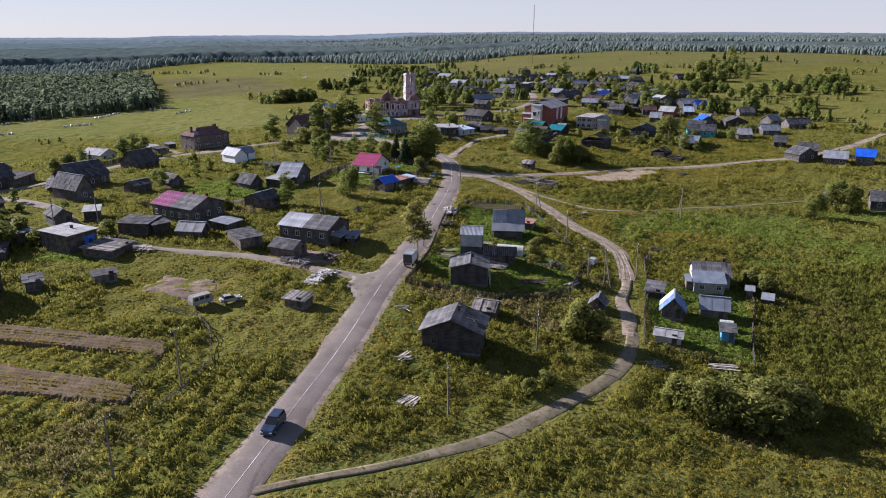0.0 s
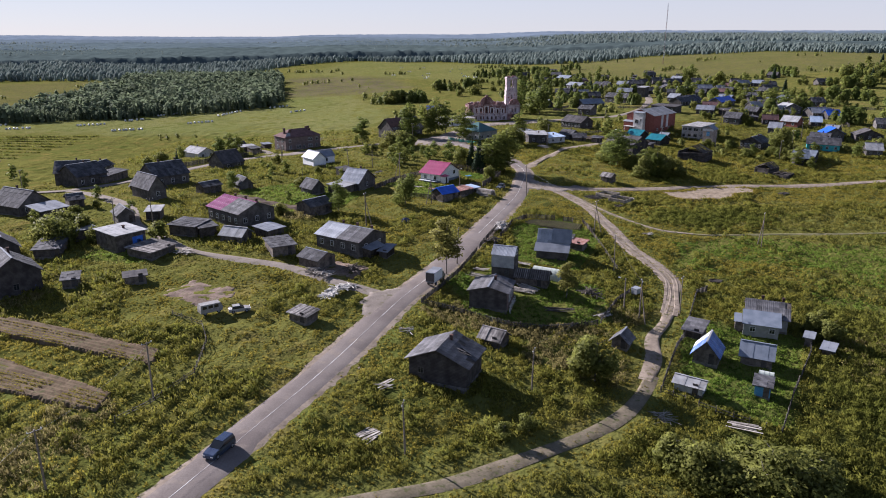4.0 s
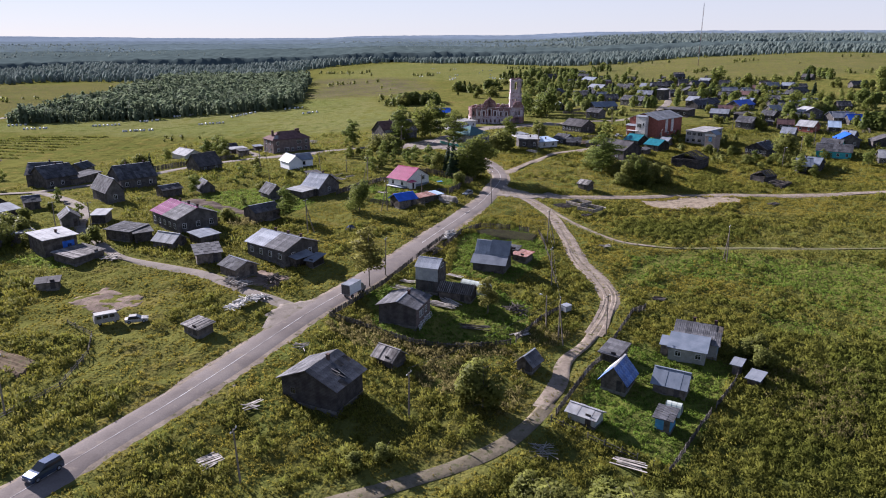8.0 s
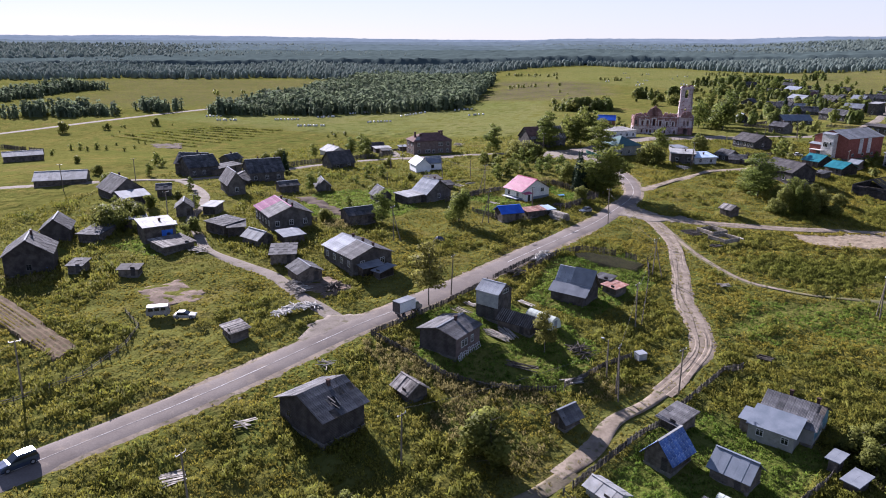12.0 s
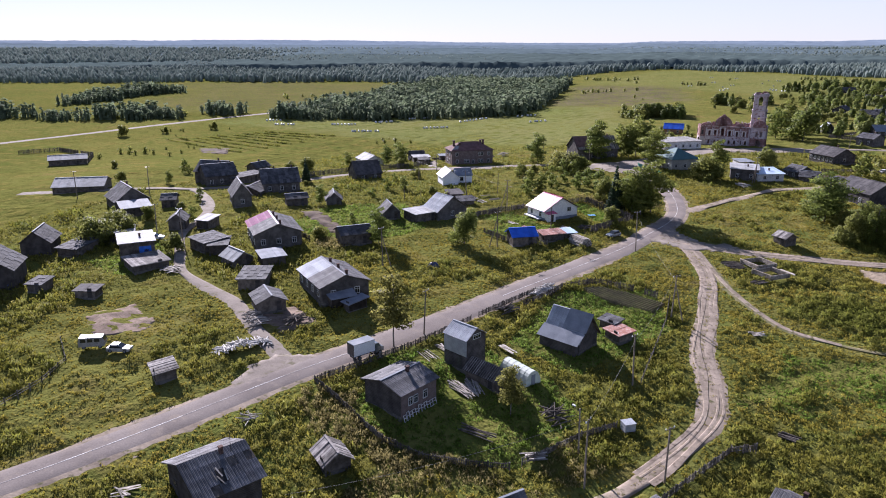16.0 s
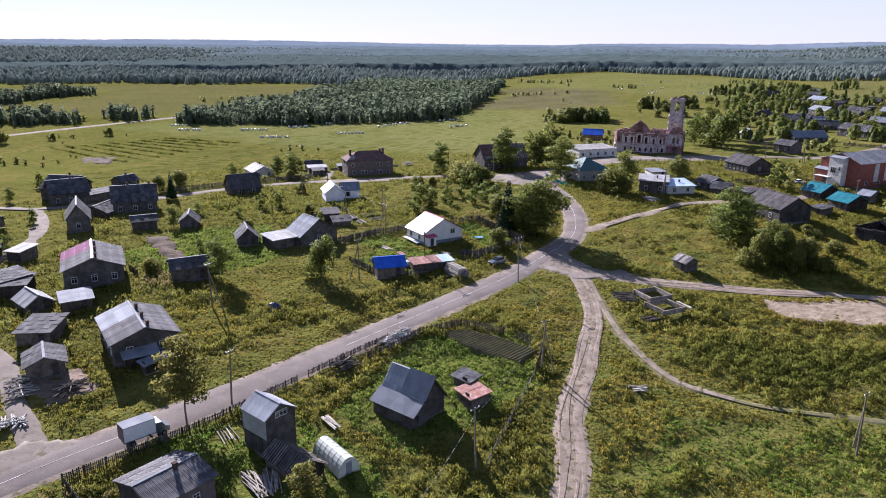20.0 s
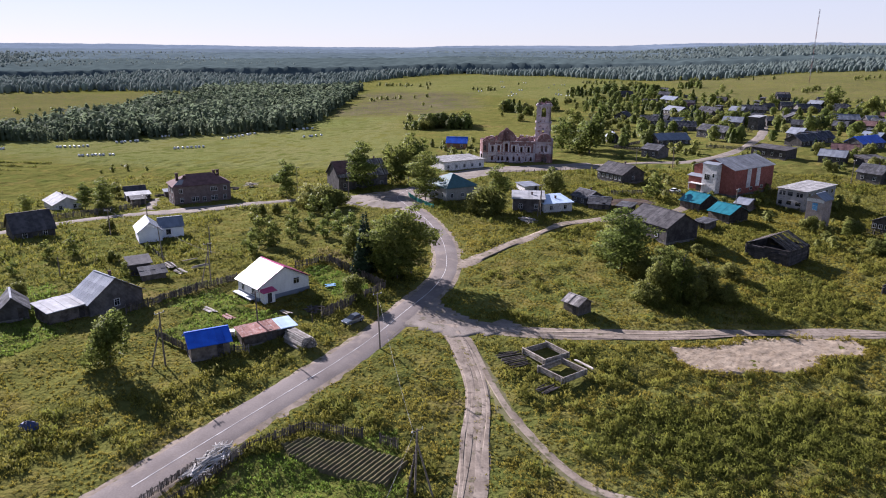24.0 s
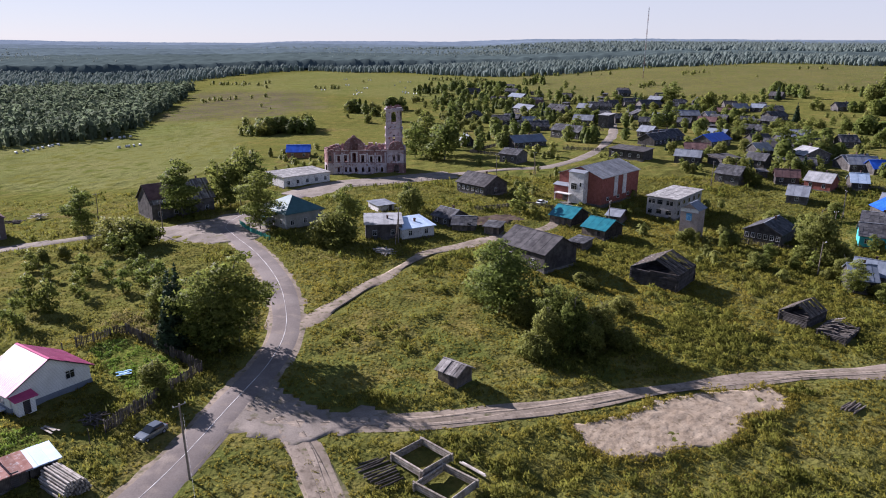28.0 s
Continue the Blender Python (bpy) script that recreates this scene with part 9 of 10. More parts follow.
    for cx, r, rz in ((7.8, 3.9, 4.4), (7.8, 1.7, 5.2), (1.6, 1.3, 0.9), (15.2, 2.0, 1.3)):
        g = Geo()
        arc = [(cx + r * math.cos(math.pi * i / 10), H - 0.4 + rz * math.sin(math.pi * i / 10)) for i in range(11)]
        g.slab([(px, -0.05, z) for px, z in arc][::-1] + [], 0.8)
        part("gable", g, CHURCHRED, ob)
        for (xa, za), (xb, zb) in zip(arc, arc[1:]):
            part("gable_rim", Geo().beam((xa, -0.2, za), (xb, -0.2, zb), 0.4, 0.3), CHURCHRED, ob)
    # remains of the vaults and roof
    g = Geo()
    for i in range(90):
        px, py = random.uniform(0.6, L - 0.6), random.uniform(0.5, D - 0.5)
        s = random.uniform(0.5, 1.6)
        g.add([(px - s, py - s * 0.6, H - 1.4), (px + s, py - s * 0.7, H - 1.3), (px + s * 0.7, py + s, H - 1.4), (px - s * 0.6, py + s * 0.8, H - 1.3), (px, py, H - 0.3 + random.uniform(-0.6, 0.9))],
              [(0, 1, 4), (1, 2, 4), (2, 3, 4), (3, 0, 4), (3, 2, 1, 0)])
    tagged(part("broken_vault", g, CHURCHRED, ob, "heaps of bare red brick on the wall tops"), kind="stuff")
    part("vault_floor", Geo().box(0.9, 0.9, H - 1.9, L - 0.9, D - 0.9, H - 1.35), CHURCHRED, ob)
    part("roof_sheet", Geo().slab([(5.5, 3, H + 1.4), (10.5, 3, H + 1.4), (9.8, 7.5, H + 2.3), (6.2, 7.5, H + 2.3)], 0.06), WHITETIN, ob, "pale leftover sheets of roofing")
    # chapel and bell tower at the end
    cw = 7.3
    for k, (px, py, turn, ln) in enumerate(((L, -0.4, 0, cw), (L + cw, -0.4, 90, 10.0), (L + cw, 9.6, 180, cw))):
        pierced_wall("wall", ob, ln, 4.4, CHURCHRED, [(ln * 0.5, 0.9, 2.2, 2.9)], pose(px, py, 0, 0, 0, turn), 0.8)
        pierced_wall("wall", ob, ln, H - 4.4, CHURCH, [(ln * 0.38, 0.7, 0.9, 2.6), (ln * 0.62, 0.7, 0.9, 2.6)], pose(px, py, 4.4, 0, 0, turn), 0.78, 0.5)
    g = Geo()
    arc = [(L + cw / 2 + 3.0 * math.cos(math.pi * i / 10), H - 0.5 + 3.3 * math.sin(math.pi * i / 10)) for i in range(11)]
    g.slab([(px, -0.46, z) for px, z in arc][::-1], 0.7)
    part("gable", g, CHURCHRED, ob)
    part("chapel_roof", Geo().box(L + 0.8, 0.5, H - 1.0, L + cw - 0.8, 8.8, H - 0.5), CHURCHRED, ob)
    tx, ty, tw = L - 0.3, 4.2, 6.4
    tower = new("bell_tower")
    tower.parent = ob
    for z0_, z1_, w in ((0, 16.6, tw), (16.9, 24.6, tw * 0.94)):
        off = (tw - w) / 2
        for turn, px, py in ((0, tx + off, ty + off), (90, tx + tw - off, ty + off), (180, tx + tw - off, ty + tw - off), (270, tx + off, ty + tw - off)):
            hh = z1_ - z0_
            pierced_wall("tower_wall", tower, w - 0.02, hh, CHURCH, [(w / 2, hh * 0.22 if z0_ else hh * 0.74, 1.9 if z0_ else 1.0, hh * 0.58 if z0_ else 2.2)], pose(px, py, z0_, 0, 0, turn), 0.7, 0.5 if z0_ else 0.0)
    for z in (10.6, 13.6, 16.55, 23.6):
        part("tower_cornice", Geo().box(tx - 0.25, ty - 0.25, z, tx + tw + 0.25, ty + tw + 0.25, z + 0.4), CHURCH, tower)
    g = Geo()
    for i in range(26):                            # rubble of the fallen dome
        px, py, k = tx + random.uniform(0.6, tw - 0.6), ty + random.uniform(0.6, tw - 0.6), random.uniform(0.5, 1.1)
        g.add([(px - k, py - k, 24.0), (px + k, py - k * 0.7, 24.1), (px + k * 0.8, py + k, 24.0), (px - k * 0.7, py + k, 24.1), (px, py, 25.0 + random.uniform(-0.3, 0.7))], [(0, 1, 4), (1, 2, 4), (2, 3, 4), (3, 0, 4), (3, 2, 1, 0)])
    tagged(part("tower_top", g, CHURCHRED, tower, "dark broken brick on the tower top"), kind="stuff")
    part("tower_floor", Geo().box(tx + 0.8, ty + 0.8, 23.4, tx + tw - 0.8, ty + tw - 0.8, 24.0), CHURCHRED, tower)
    return ob


church(13.5, 405.5, 1)


def club(x, y, rot):
    """The red brick hall with a white stair front."""
    ob = thing("brick_hall", x, y, gz(x, y), rot, "red brick hall with grey tin roof and white entrance front", "public building")
    w, d, h, rise = 15.5, 23.5, 8.8, 2.8
    W, D = w / 2, d / 2
    part("foundation", Geo().box(-W - 0.1, -D - 0.1, -2.0, W + 0.1, D + 0.1, 0.4), FOUND, ob)
    part("front_wall", Geo().slab([(-W + 0.3, -D, 0.4), (W - 0.3, -D, 0.4), (W - 0.3, -D, h), (0, -D, h + rise), (-W + 0.3, -D, h)], 0.3), BRICK, ob)
    part("rear_wall", Geo().slab([(W - 0.3, D, 0.4), (-W + 0.3, D, 0.4), (-W + 0.3, D, h), (0, D, h + rise), (W - 0.3, D, h)], 0.3), BRICK, ob)
    part("side_wall", Geo().slab([(W, -D, 0.4), (W, D, 0.4), (W, D, h), (W, -D, h)], 0.3), BRICK, ob)
    part("side_wall", Geo().slab([(-W, D, 0.4), (-W, -D, 0.4), (-W, -D, h), (-W, D, h)], 0.3), BRICK, ob)
    for i in range(2):
        part("panel", Geo().box(W + 0.02, -D + 7.5 + 5.5 * i, 2.2, W + 0.10, -D + 9.8 + 5.5 * i, h - 0.3), PLASTER, ob, "pale tall panel between the bricks")
    o = 0.4
    k = rise / W * o
    for s in ([(-W - o, D + o, h - k), (-W - o, -D - o, h - k), (0, -D - o, h + rise), (0, D + o, h + rise)], [(W + o, -D - o, h - k), (W + o, D + o, h - k), (0, D + o, h + rise), (0, -D - o, h + rise)]):
        deck = part("roof", Geo().slab([Vector(p) + Vector((0, 0, 0.05)) for p in s], 0.1), WHITETIN, ob)
        g = Geo()
        roof_plane(g, *[Vector(p) + Vector((0, 0, 0.08)) for p in s], 20, 1, 0.03, 0.01, 0.01)
        tagged(part("roof_covering", g, WHITETIN, deck), kind="stuff")
    # white projecting stair front
    front = part("stair_front", Geo().box(-2.6, -D - 2.6, 0.3, 2.8, -D, h + 1.2), PLASTER, ob, "white plastered stair tower")
    part("front_roof", Geo().slab([(-2.9, -D - 2.9, h + 1.25), (3.1, -D - 2.9, h + 1.25), (3.1, -D + 0.2, h + 1.9), (-2.9, -D + 0.2, h + 1.9)], 0.08), TIN, ob)
    window(ob, -0.6, -D - 2.62, 5.6, 0, 2.0, 1.9, 2)
    window(ob, 1.7, -D - 2.62, 6.4, 0, 0.6, 1.2, 0)
    part("entrance_wall", Geo().box(-W - 0.5, -D - 2.0, 0.3, -2.65, -D - 0.02, 5.2), BRICK, ob)
    part("entrance_roof", Geo().slab([(-W - 0.9, -D - 2.5, 5.2), (-2.62, -D - 2.5, 5.2), (-2.62, -D + 0.0, 5.9), (-W - 0.9, -D + 0.0, 5.9)], 0.08), TIN, ob)
    part("porch_step", Geo().box(-W + 0.6, -D - 4.6, -0.6, -1.0, -D - 2.62, 0.3), FOUND, ob)
    part("porch_slab", Geo().box(-W + 0.9, -D - 4.2, 2.9, -1.2, -D - 2.0, 3.1), PLASTER, ob)
    for px in (-W + 1.2, -1.5):
        part("porch_post", Geo().tube((px, -D - 3.9, 0.3), (px, -D - 3.9, 2.9), 0.12, 0.12, 8), PLASTER, ob)
    part("door", Geo().box(-4.9, -D - 2.06, 0.35, -3.3, -D - 2.0, 2.5), DARKLOG, ob)
    for i in range(3):
        window(ob, W + 0.01, -D + 4 + 6.5 * i, 1.8, 90, 1.3, 1.0, 1)
    return ob


club(103.2, 362.4, -46)
HB = house(-75.4, 322.9, 39, 18.0, 10.0, 6.2, ridge="h", rise=3.0, wall=BRICKBROWN, cover="rusty", name="brick_house", label="two-storey grey-brown brick house with dark hipped roof", chimneys=0, over=0.5)
for f, z in ((0.13, 1.7), (0.33, 1.7), (0.395, 1.7), (0.52, 1.5), (0.67, 1.7), (0.73, 1.7), (0.89, 1.7), (0.12, 4.6), (0.67, 4.6), (0.73, 4.6), (0.90, 4.6)):
    window(HB, -9 + 18 * f, -5.01, z, 0, 0.95, 1.3)
for f in (0.3, 0.7):
    for z in (1.7, 4.6):
        window(HB, -9.01, -5 + 10 * f, z, -90, 0.95, 1.3)
        window(HB, 9.01, -5 + 10 * f, z, 90, 0.95, 1.3)
for cx0, cy0, ch in ((-6.9, -0.4, 2.0), (-4.8, -1.8, 1.3), (5.2, 0.8, 1.9), (6.6, 1.4, 1.9), (5.6, -1.4, 1.1)):
    part("chimney", Geo().box(cx0 - 0.4, cy0 - 0.4, 6.4, cx0 + 0.4, cy0 + 0.4, 7.7 + ch).box(cx0 - 0.5, cy0 - 0.5, 7.7 + ch, cx0 + 0.5, cy0 + 0.5, 7.9 + ch), CHIM, HB)
part("roof_patch", Geo().slab([(-9.45, -5.4, 6.17), (-6.6, -5.4, 6.17), (-5.2, -2.6, 7.83), (-6.6, -2.4, 7.95)], 0.04), WHITETIN, HB, "pale sheets patching the roof corner")
house(-94.3, 317.2, 38, 4.2, 4.4, 2.1, ridge="f", rise=0.4, wall=PLANK, cover="slate", name="shed", label="low dark plank shed with slanting roof", category="shed", chimneys=0, door="front")
house(-99.4, 325.6, 38, 7.2, 5.0, 2.3, ridge="f", rise=0.3, wall=DARKLOG, cover="white", name="shed", label="long dark shed with flat pale roof", category="shed", chimneys=0)
house(-105.5, 333.5, 38, 6.6, 6.0, 2.4, ridge="a", rise=1.6, wall=DARKLOG, cover="dark", name="barn", label="dark log barn with felt roof behind the sheds", category="barn", chimneys=0)
house(-91.5, 332.4, 38, 3.6, 3.4, 2.2, ridge="f", rise=0.3, wall=PLANK, cover="metal", name="shed", label="small plank shed beside the brick house", category="shed", chimneys=0)
pile("scrap_heap", -94.6, 331.2, 20, 3.4, 2.6, 16, "dark heap of scrap between the sheds", "scrap pile", PLANK, 0.25, 0.8, 0.9)
pile("scrap_heap", -69.2, 350.0, 30, 5.0, 3.6, 22, "pale fallen boards and sheets of a collapsed shed", "scrap pile", BOARD, 0.22, 0.6, 1.3, True)
pile("rubble_heap", -74.5, 346.5, 10, 5.0, 3.0, 18, "dark heap of broken timber on the grass", "rubble pile", PLANK, 0.25, 0.7, 0.6)
patch("yard_track", [(-86.5, 304.5), (-88.5, 311), (-92.5, 320), (-95.5, 327), (-92.5, 328.5), (-89.6, 321), (-85.6, 313), (-82.0, 306.5)], GRAVEL, "bare drive bending to the sheds", "bare ground", 0.0, 0.02, ragged=0.5)
patch("road_widening", [(-88, 299.5), (-80, 304.5), (-72, 310.5), (-61, 316.2), (-52, 320), (-52, 315), (-58.5, 308.5), (-66.5, 301.2), (-77, 297.2)], GRAVEL, "wide bare gravel in front of the brick house", "gravel", 0.0, 0.02, ragged=0.7)

def ruin(x, y, rot, w, d, h, rise, label, standing=0.5, seed=1):
    """A log house falling in: walls of single logs with broken tops, half the roof boards left, the rest fallen inside."""
    r = random.Random(seed)
    ob = thing("ruined_log_house", x, y, gz(x, y), rot, label, "ruin")
    FOOT.append((x, y, 0.5 * max(w, d) + 0.5))
    W, D = w / 2, d / 2
    n = int(h / 0.28)
    for a, b, keep in (((-W, -D), (W, -D), 1.0), ((W, -D), (W, D), 0.75), ((W, D), (-W, D), 0.9), ((-W, D), (-W, -D), 1.0)):
        a, b = Vector((*a, 0)), Vector((*b, 0))
        for k in range(n):
            if k > n * keep and r.random() < 0.7:
                continue
            f0, f1 = -0.04, 1.04
            if k > n * 0.6 and r.random() < 0.4:
                f0, f1 = (f0, r.uniform(0.5, 0.9)) if r.random() < 0.5 else (r.uniform(0.1, 0.5), f1)
            z = Vector((0, 0, -0.4 + 0.14 + 0.28 * k + (0.14 if a.x == b.x else 0)))
            part("log", Geo().tube(a.lerp(b, f0) + z, a.lerp(b, f1) + z + Vector((0, 0, r.uniform(-0.05, 0.05))), 0.155, 0.145, 7), DARKLOG, ob)
    top = h - 0.3
    for s in (-1, 1):
        m = int(d / 0.42)
        for i in range(m):
            yy = -D + d * (i + 0.5) / m
            eave, ridge = Vector((s * (W + 0.4), yy, top - 0.2)), Vector((0, yy + r.uniform(-0.1, 0.1), top + rise))
            fallen = r.random() > (standing if s > 0 else 0.9 * standing + 0.35)
            if fallen:
                if r.random() < 0.35:
                    continue
                ridge.z -= r.uniform(0.8, rise + h * 0.5)
                ridge.x += s * r.uniform(-0.8, 0.6)
                ridge.y += r.uniform(-0.9, 0.9)
            part("roof_board", Geo().beam(eave, ridge, 0.34, 0.05), PLANK, ob)
    for i in range(4):
        part("rafter", Geo().beam((-W, -D + d * i / 3, top), (0, -D + d * i / 3 + r.uniform(-0.3, 0.3), top + rise - 0.15), 0.13), BOARD, ob)
    part("fallen_floor", Geo().slab([(-W + 0.2, -D + 0.2, h * 0.35), (W - 0.2, -D + 0.2, h * 0.25), (W - 0.2, D - 0.2, h * 0.3), (-W + 0.2, D - 0.2, h * 0.4)], 0.1), DARKLOG, ob)
    return ob


ruin(96.2, 284.8, -41.5, 10.2, 10.6, 4.2, 2.4, "black log house ruin with caved-in board roof", 0.75, 4)
ruin(118.1, 265.8, -56, 5.5, 7.6, 2.6, 1.8, "old log barn ruin with grey board roof", 0.95, 5)
ruin(121.4, 259.0, -50, 5.0, 7.0, 1.9, 1.2, "collapsed log shed with scattered roof boards", 0.1, 6)

# ---- the road and what stands along it ----
box_truck(-20.0, 137.2, 64)
car(5.2, 221.3, 238, CARGREY, "grey hatchback parked on the road's edge", 4.2, 1.5)
car(-51.2, 76.6, 245, CARBLUE, "dark blue off-road car on the asphalt road", 4.7, 1.8, 1.85, True, "off_road_car")
van(-63.2, 119.8, 35, "old faded white van standing in the grass", FADED)
car(-58.0, 120.6, 20, FADED, "old faded white car sunk in tall grass", 4.0, 1.35)
car(-98.3, 169.2, 30, CARWHITE, "white car beside the flat-roofed shed", 4.2, 1.45)
car(82.0, 350.5, 40, CARWHITE, "white car in front of the brick hall", 4.2, 1.45)
for px, py, h, br in ((12.3, 212.7, 9.9, None), (-6.3, 95.7, 7.5, None), (30.2, 127.2, 8.0, None), (20.4, 123.7, 8.5, (-2.2, -1.0)), (-64.0, 89.7, 9.0, None), (-26.8, 77.7, 8.0, None), (-69.3, 68.0, 8.5, None),
                      (22.4, 148.7, 9.0, None), (24.9, 177.0, 9.0, (1.8, -1.4)), (-28.1, 234.1, 9.0, (-2.0, 0.6)), (-14.6, 148.6, 8.5, None), (70.9, 174.2, 9.5, (1.6, 1.2)), (-141.9, 210.2, 9.0, None),
                      (-100.0, 171.5, 8.5, None), (-22.6, 317.4, 9.5, None), (-47.4, 339.1, 8.5, None), (37.4, 306.4, 9.0, (-1.8, -0.8)), (94.9, 323.0, 8.5, None), (-36.6, 174.0, 9.0, (1.6, -1.0)), (-9.0, 212.5, 8.0, None)):
    utility_pole(px, py, h, (random.uniform(-0.3, 0.3), random.uniform(-0.3, 0.3)), br, random.uniform(40, 80))
for px, py, br in ((73.2, 390.2, None), (87.8, 393.9, (1.8, 0.6)), (168.4, 557.7, None), (156.3, 317.8, None), (172.5, 339.4, (1.6, -1.0)), (-89.6, 169.4, None), (-160.2, 198.0, None), (148.2, 378.3, None), (117.9, 378.1, (-1.6, 0.8)), (-18.5, 198.7, (-1.8, 1.0))):
    utility_pole(px, py, 8.8, (random.uniform(-0.3, 0.3), random.uniform(-0.3, 0.3)), br, random.uniform(0, 90))
utility_pole(136.5, 291.4, 8.5, (0.2, 0), None, 30, True, 0)
utility_pole(18.6, 128.0, 7.0, (0.1, 0.2), None, 150, True, 0)
for a, b in (((12.3, 212.7), (24.9, 177.0)), ((24.9, 177.0), (22.4, 148.7)), ((22.4, 148.7), (20.4, 123.7)), ((20.4, 123.7), (-6.3, 95.7)), ((-64.0, 89.7), (-69.3, 68.0)), ((-69.3, 68.0), (-74.0, 46.0))):
    wire(a, 8.6, b, 8.2)
pile("board_heap", -31.9, 81.5, 40, 3.6, 3.0, 12, "grey loose boards lying flat in the grass", "board pile", BOARD, 0.2, 0.12, 0.15, True)
pile("debris_heap", -29.9, 95.0, 25, 3.4, 1.8, 8, "weathered scrap boards in the weeds", "board pile", BOARD, 0.16, 0.4, 0.2, True)
pile("log_heap", -40.4, 130.6, -35, 3.4, 8.5, 90, "heap of pale split logs and poles beside the lane", "wood pile", PALELOG, 0.24, 0.8, 1.0)
pile("debris_heap", -26.3, 114.4, 20, 3.0, 2.2, 12, "scrap wood heap on the road bank", "wood pile", BOARD, 0.15, 0.6, 0.4)
pile("timber_stack", 34.6, 214.6, 32, 4.8, 6.4, 11, "dark old beams laid out side by side", "timber", PLANK, 0.26, 0.06, 0.1)
pile("timber_stack", 40.3, 206.4, 46, 3.8, 2.4, 6, "dark old beams laid out side by side", "timber", PLANK, 0.26, 0.08, 0.1)
log_stack(-1.0, 210.6, -38, 5.2, 1.7, 2.0)
fence([(-11.6, 205.6), (-9.8, 207.6)], 1.8, "dark weathered board fence between the sheds", True, PLANK)
pile("junk_heap", 13.2, 134.9, 35, 4.0, 4.5, 26, "dark heap of old boards and junk", "wood pile", PLANK, 0.18, 1.0, 1.1)
pile("brush_heap", 13.3, 89.5, 10, 3.4, 3.2, 22, "pale heap of dry brushwood", "brush pile", BOARD, 0.10, 0.9, 0.4)
pile("board_heap", 25.5, 87.6, -28, 5.2, 1.8, 10, "long pale boards stacked along the fence", "board pile", BOARD, 0.2, 0.04, 0.35, True)
pile("log_pile", 45.2, 144.7, -20, 3.0, 1.2, 6, "dark fallen logs in the field", "logs", PLANK, 0.3, 0.1, 0.4)
pile("wood_heap", -4.6, 164.6, 60, 4.2, 3.0, 22, "dark heap of old firewood by the fence", "wood pile", PLANK, 0.22, 0.4, 1.2)
for hx, hy in ((-1.2, 174.3), (-0.6, 176.8), (0.0, 179.2)):
    pile("wood_heap", hx, hy, 65, 3.2, 3.2, 26, "long heap of pale split firewood by the road", "wood pile", PALELOG, 0.2, 0.45, 0.9)
pile("wood_heap", -44.0, 139.5, 40, 4.0, 4.0, 26, "scattered grey boards beside the lane", "wood pile", BOARD, 0.16, 0.8, 0.5)
pile("wood_heap", -38.0, 142.5, 40, 4.5, 3.0, 26, "dark rotting wood heap behind the ruined shed", "wood pile", PLANK, 0.18, 0.8, 0.8)
pile("board_stack", 0.0, 136.2, -55, 6.0, 2.0, 14, "white-grey boards and poles beside the barn", "board pile", BOARD, 0.2, 0.1, 0.4)
pile("board_stack", 4.6, 125.6, -10, 6.0, 1.8, 10, "long dark poles stacked in the garden", "timber", PLANK, 0.2, 0.08, 0.5)
pile("board_stack", -9.5, 145.5, -30, 4.0, 1.4, 7, "pale boards lying in the yard", "board pile", BOARD, 0.18, 0.1, 0.2, True)
pile("scrap_heap", -77.5, 153.0, 30, 4.0, 4.0, 24, "heap of white-grey scrap and boards", "scrap pile", BOARD, 0.2, 0.9, 0.6, True)
pile("stone_heap", 34.0, 297.5, 20, 4.0, 4.0, 24, "grey heap of rubble and boards by the path", "rubble pile", BOARD, 0.3, 0.9, 1.0)
log_frame(39.9, 216.9, 42)
log_frame(42.6, 211.6, 46)
pile("timber_beam", 46.2, 215.2, -50, 5.0, 0.4, 2, "pale squared beam lying beside the frames", "timber", BOARD, 0.3, 0.02, 0.3)
greenhouse(5.3, 142.8, -31, 6.4, 3.2, 2.4, "pale plastic tunnel greenhouse beside the barn")
greenhouse(35.8, 101.5, -30, 2.4, 2.2, 2.0, "small clear plastic greenhouse on the plot")
SAND_AT = len(BARE)
patch("sand_patch", [(61.0, 226.6), (62.0, 221.5), (64.5, 218.8), (69.5, 219.0), (75.5, 221.2), (83.5, 222.9), (87.5, 226.5), (89.0, 229.6), (96.8, 232.4), (99.6, 235.4), (97.8, 239.0), (88, 237.3), (76.1, 233.6), (72.4, 230.4), (67.2, 228.3)], SAND, "bare rough sandy ground beside the unpaved road", "sand", lift=-0.06, bumps=0.06, cell=0.4, flat=True, ragged=0.5)
patch("garden_bed", [(-81.2, 207), (-76.5, 209.5), (-57, 194), (-56, 186.8)], SOIL, "dark dug garden bed between the houses", "garden bed")
patch("litter_patch", [(-75.5, 128.5), (-71, 136.5), (-61.0, 132.0), (-60.8, 127.0), (-66.5, 122.5)], RUBBLE, "patch of dry brown cut litter on grass", "bare ground", -0.05, 0.04, 0.5, None, False, 0.4)
patch("ploughed_strip", [(-112, 122), (-94.7, 116.6), (-67.7, 104.2), (-67.4, 99.2), (-96.4, 111.2), (-112, 117.5)], PLOUGHED, "ploughed brown strip in the field", "field", bumps=0.03, cell=0.26, furrow=(-23.5, 0.95), flat=True, ragged=0.25)
patch("ploughed_strip", [(-108, 109), (-93.2, 102.2), (-70.5, 90.7), (-70.6, 85.7), (-89.9, 92.6), (-108, 99.5)], PLOUGHED, "ploughed brown strip in the field", "field", bumps=0.03, cell=0.26, furrow=(-24, 0.95), flat=True, ragged=0.25)
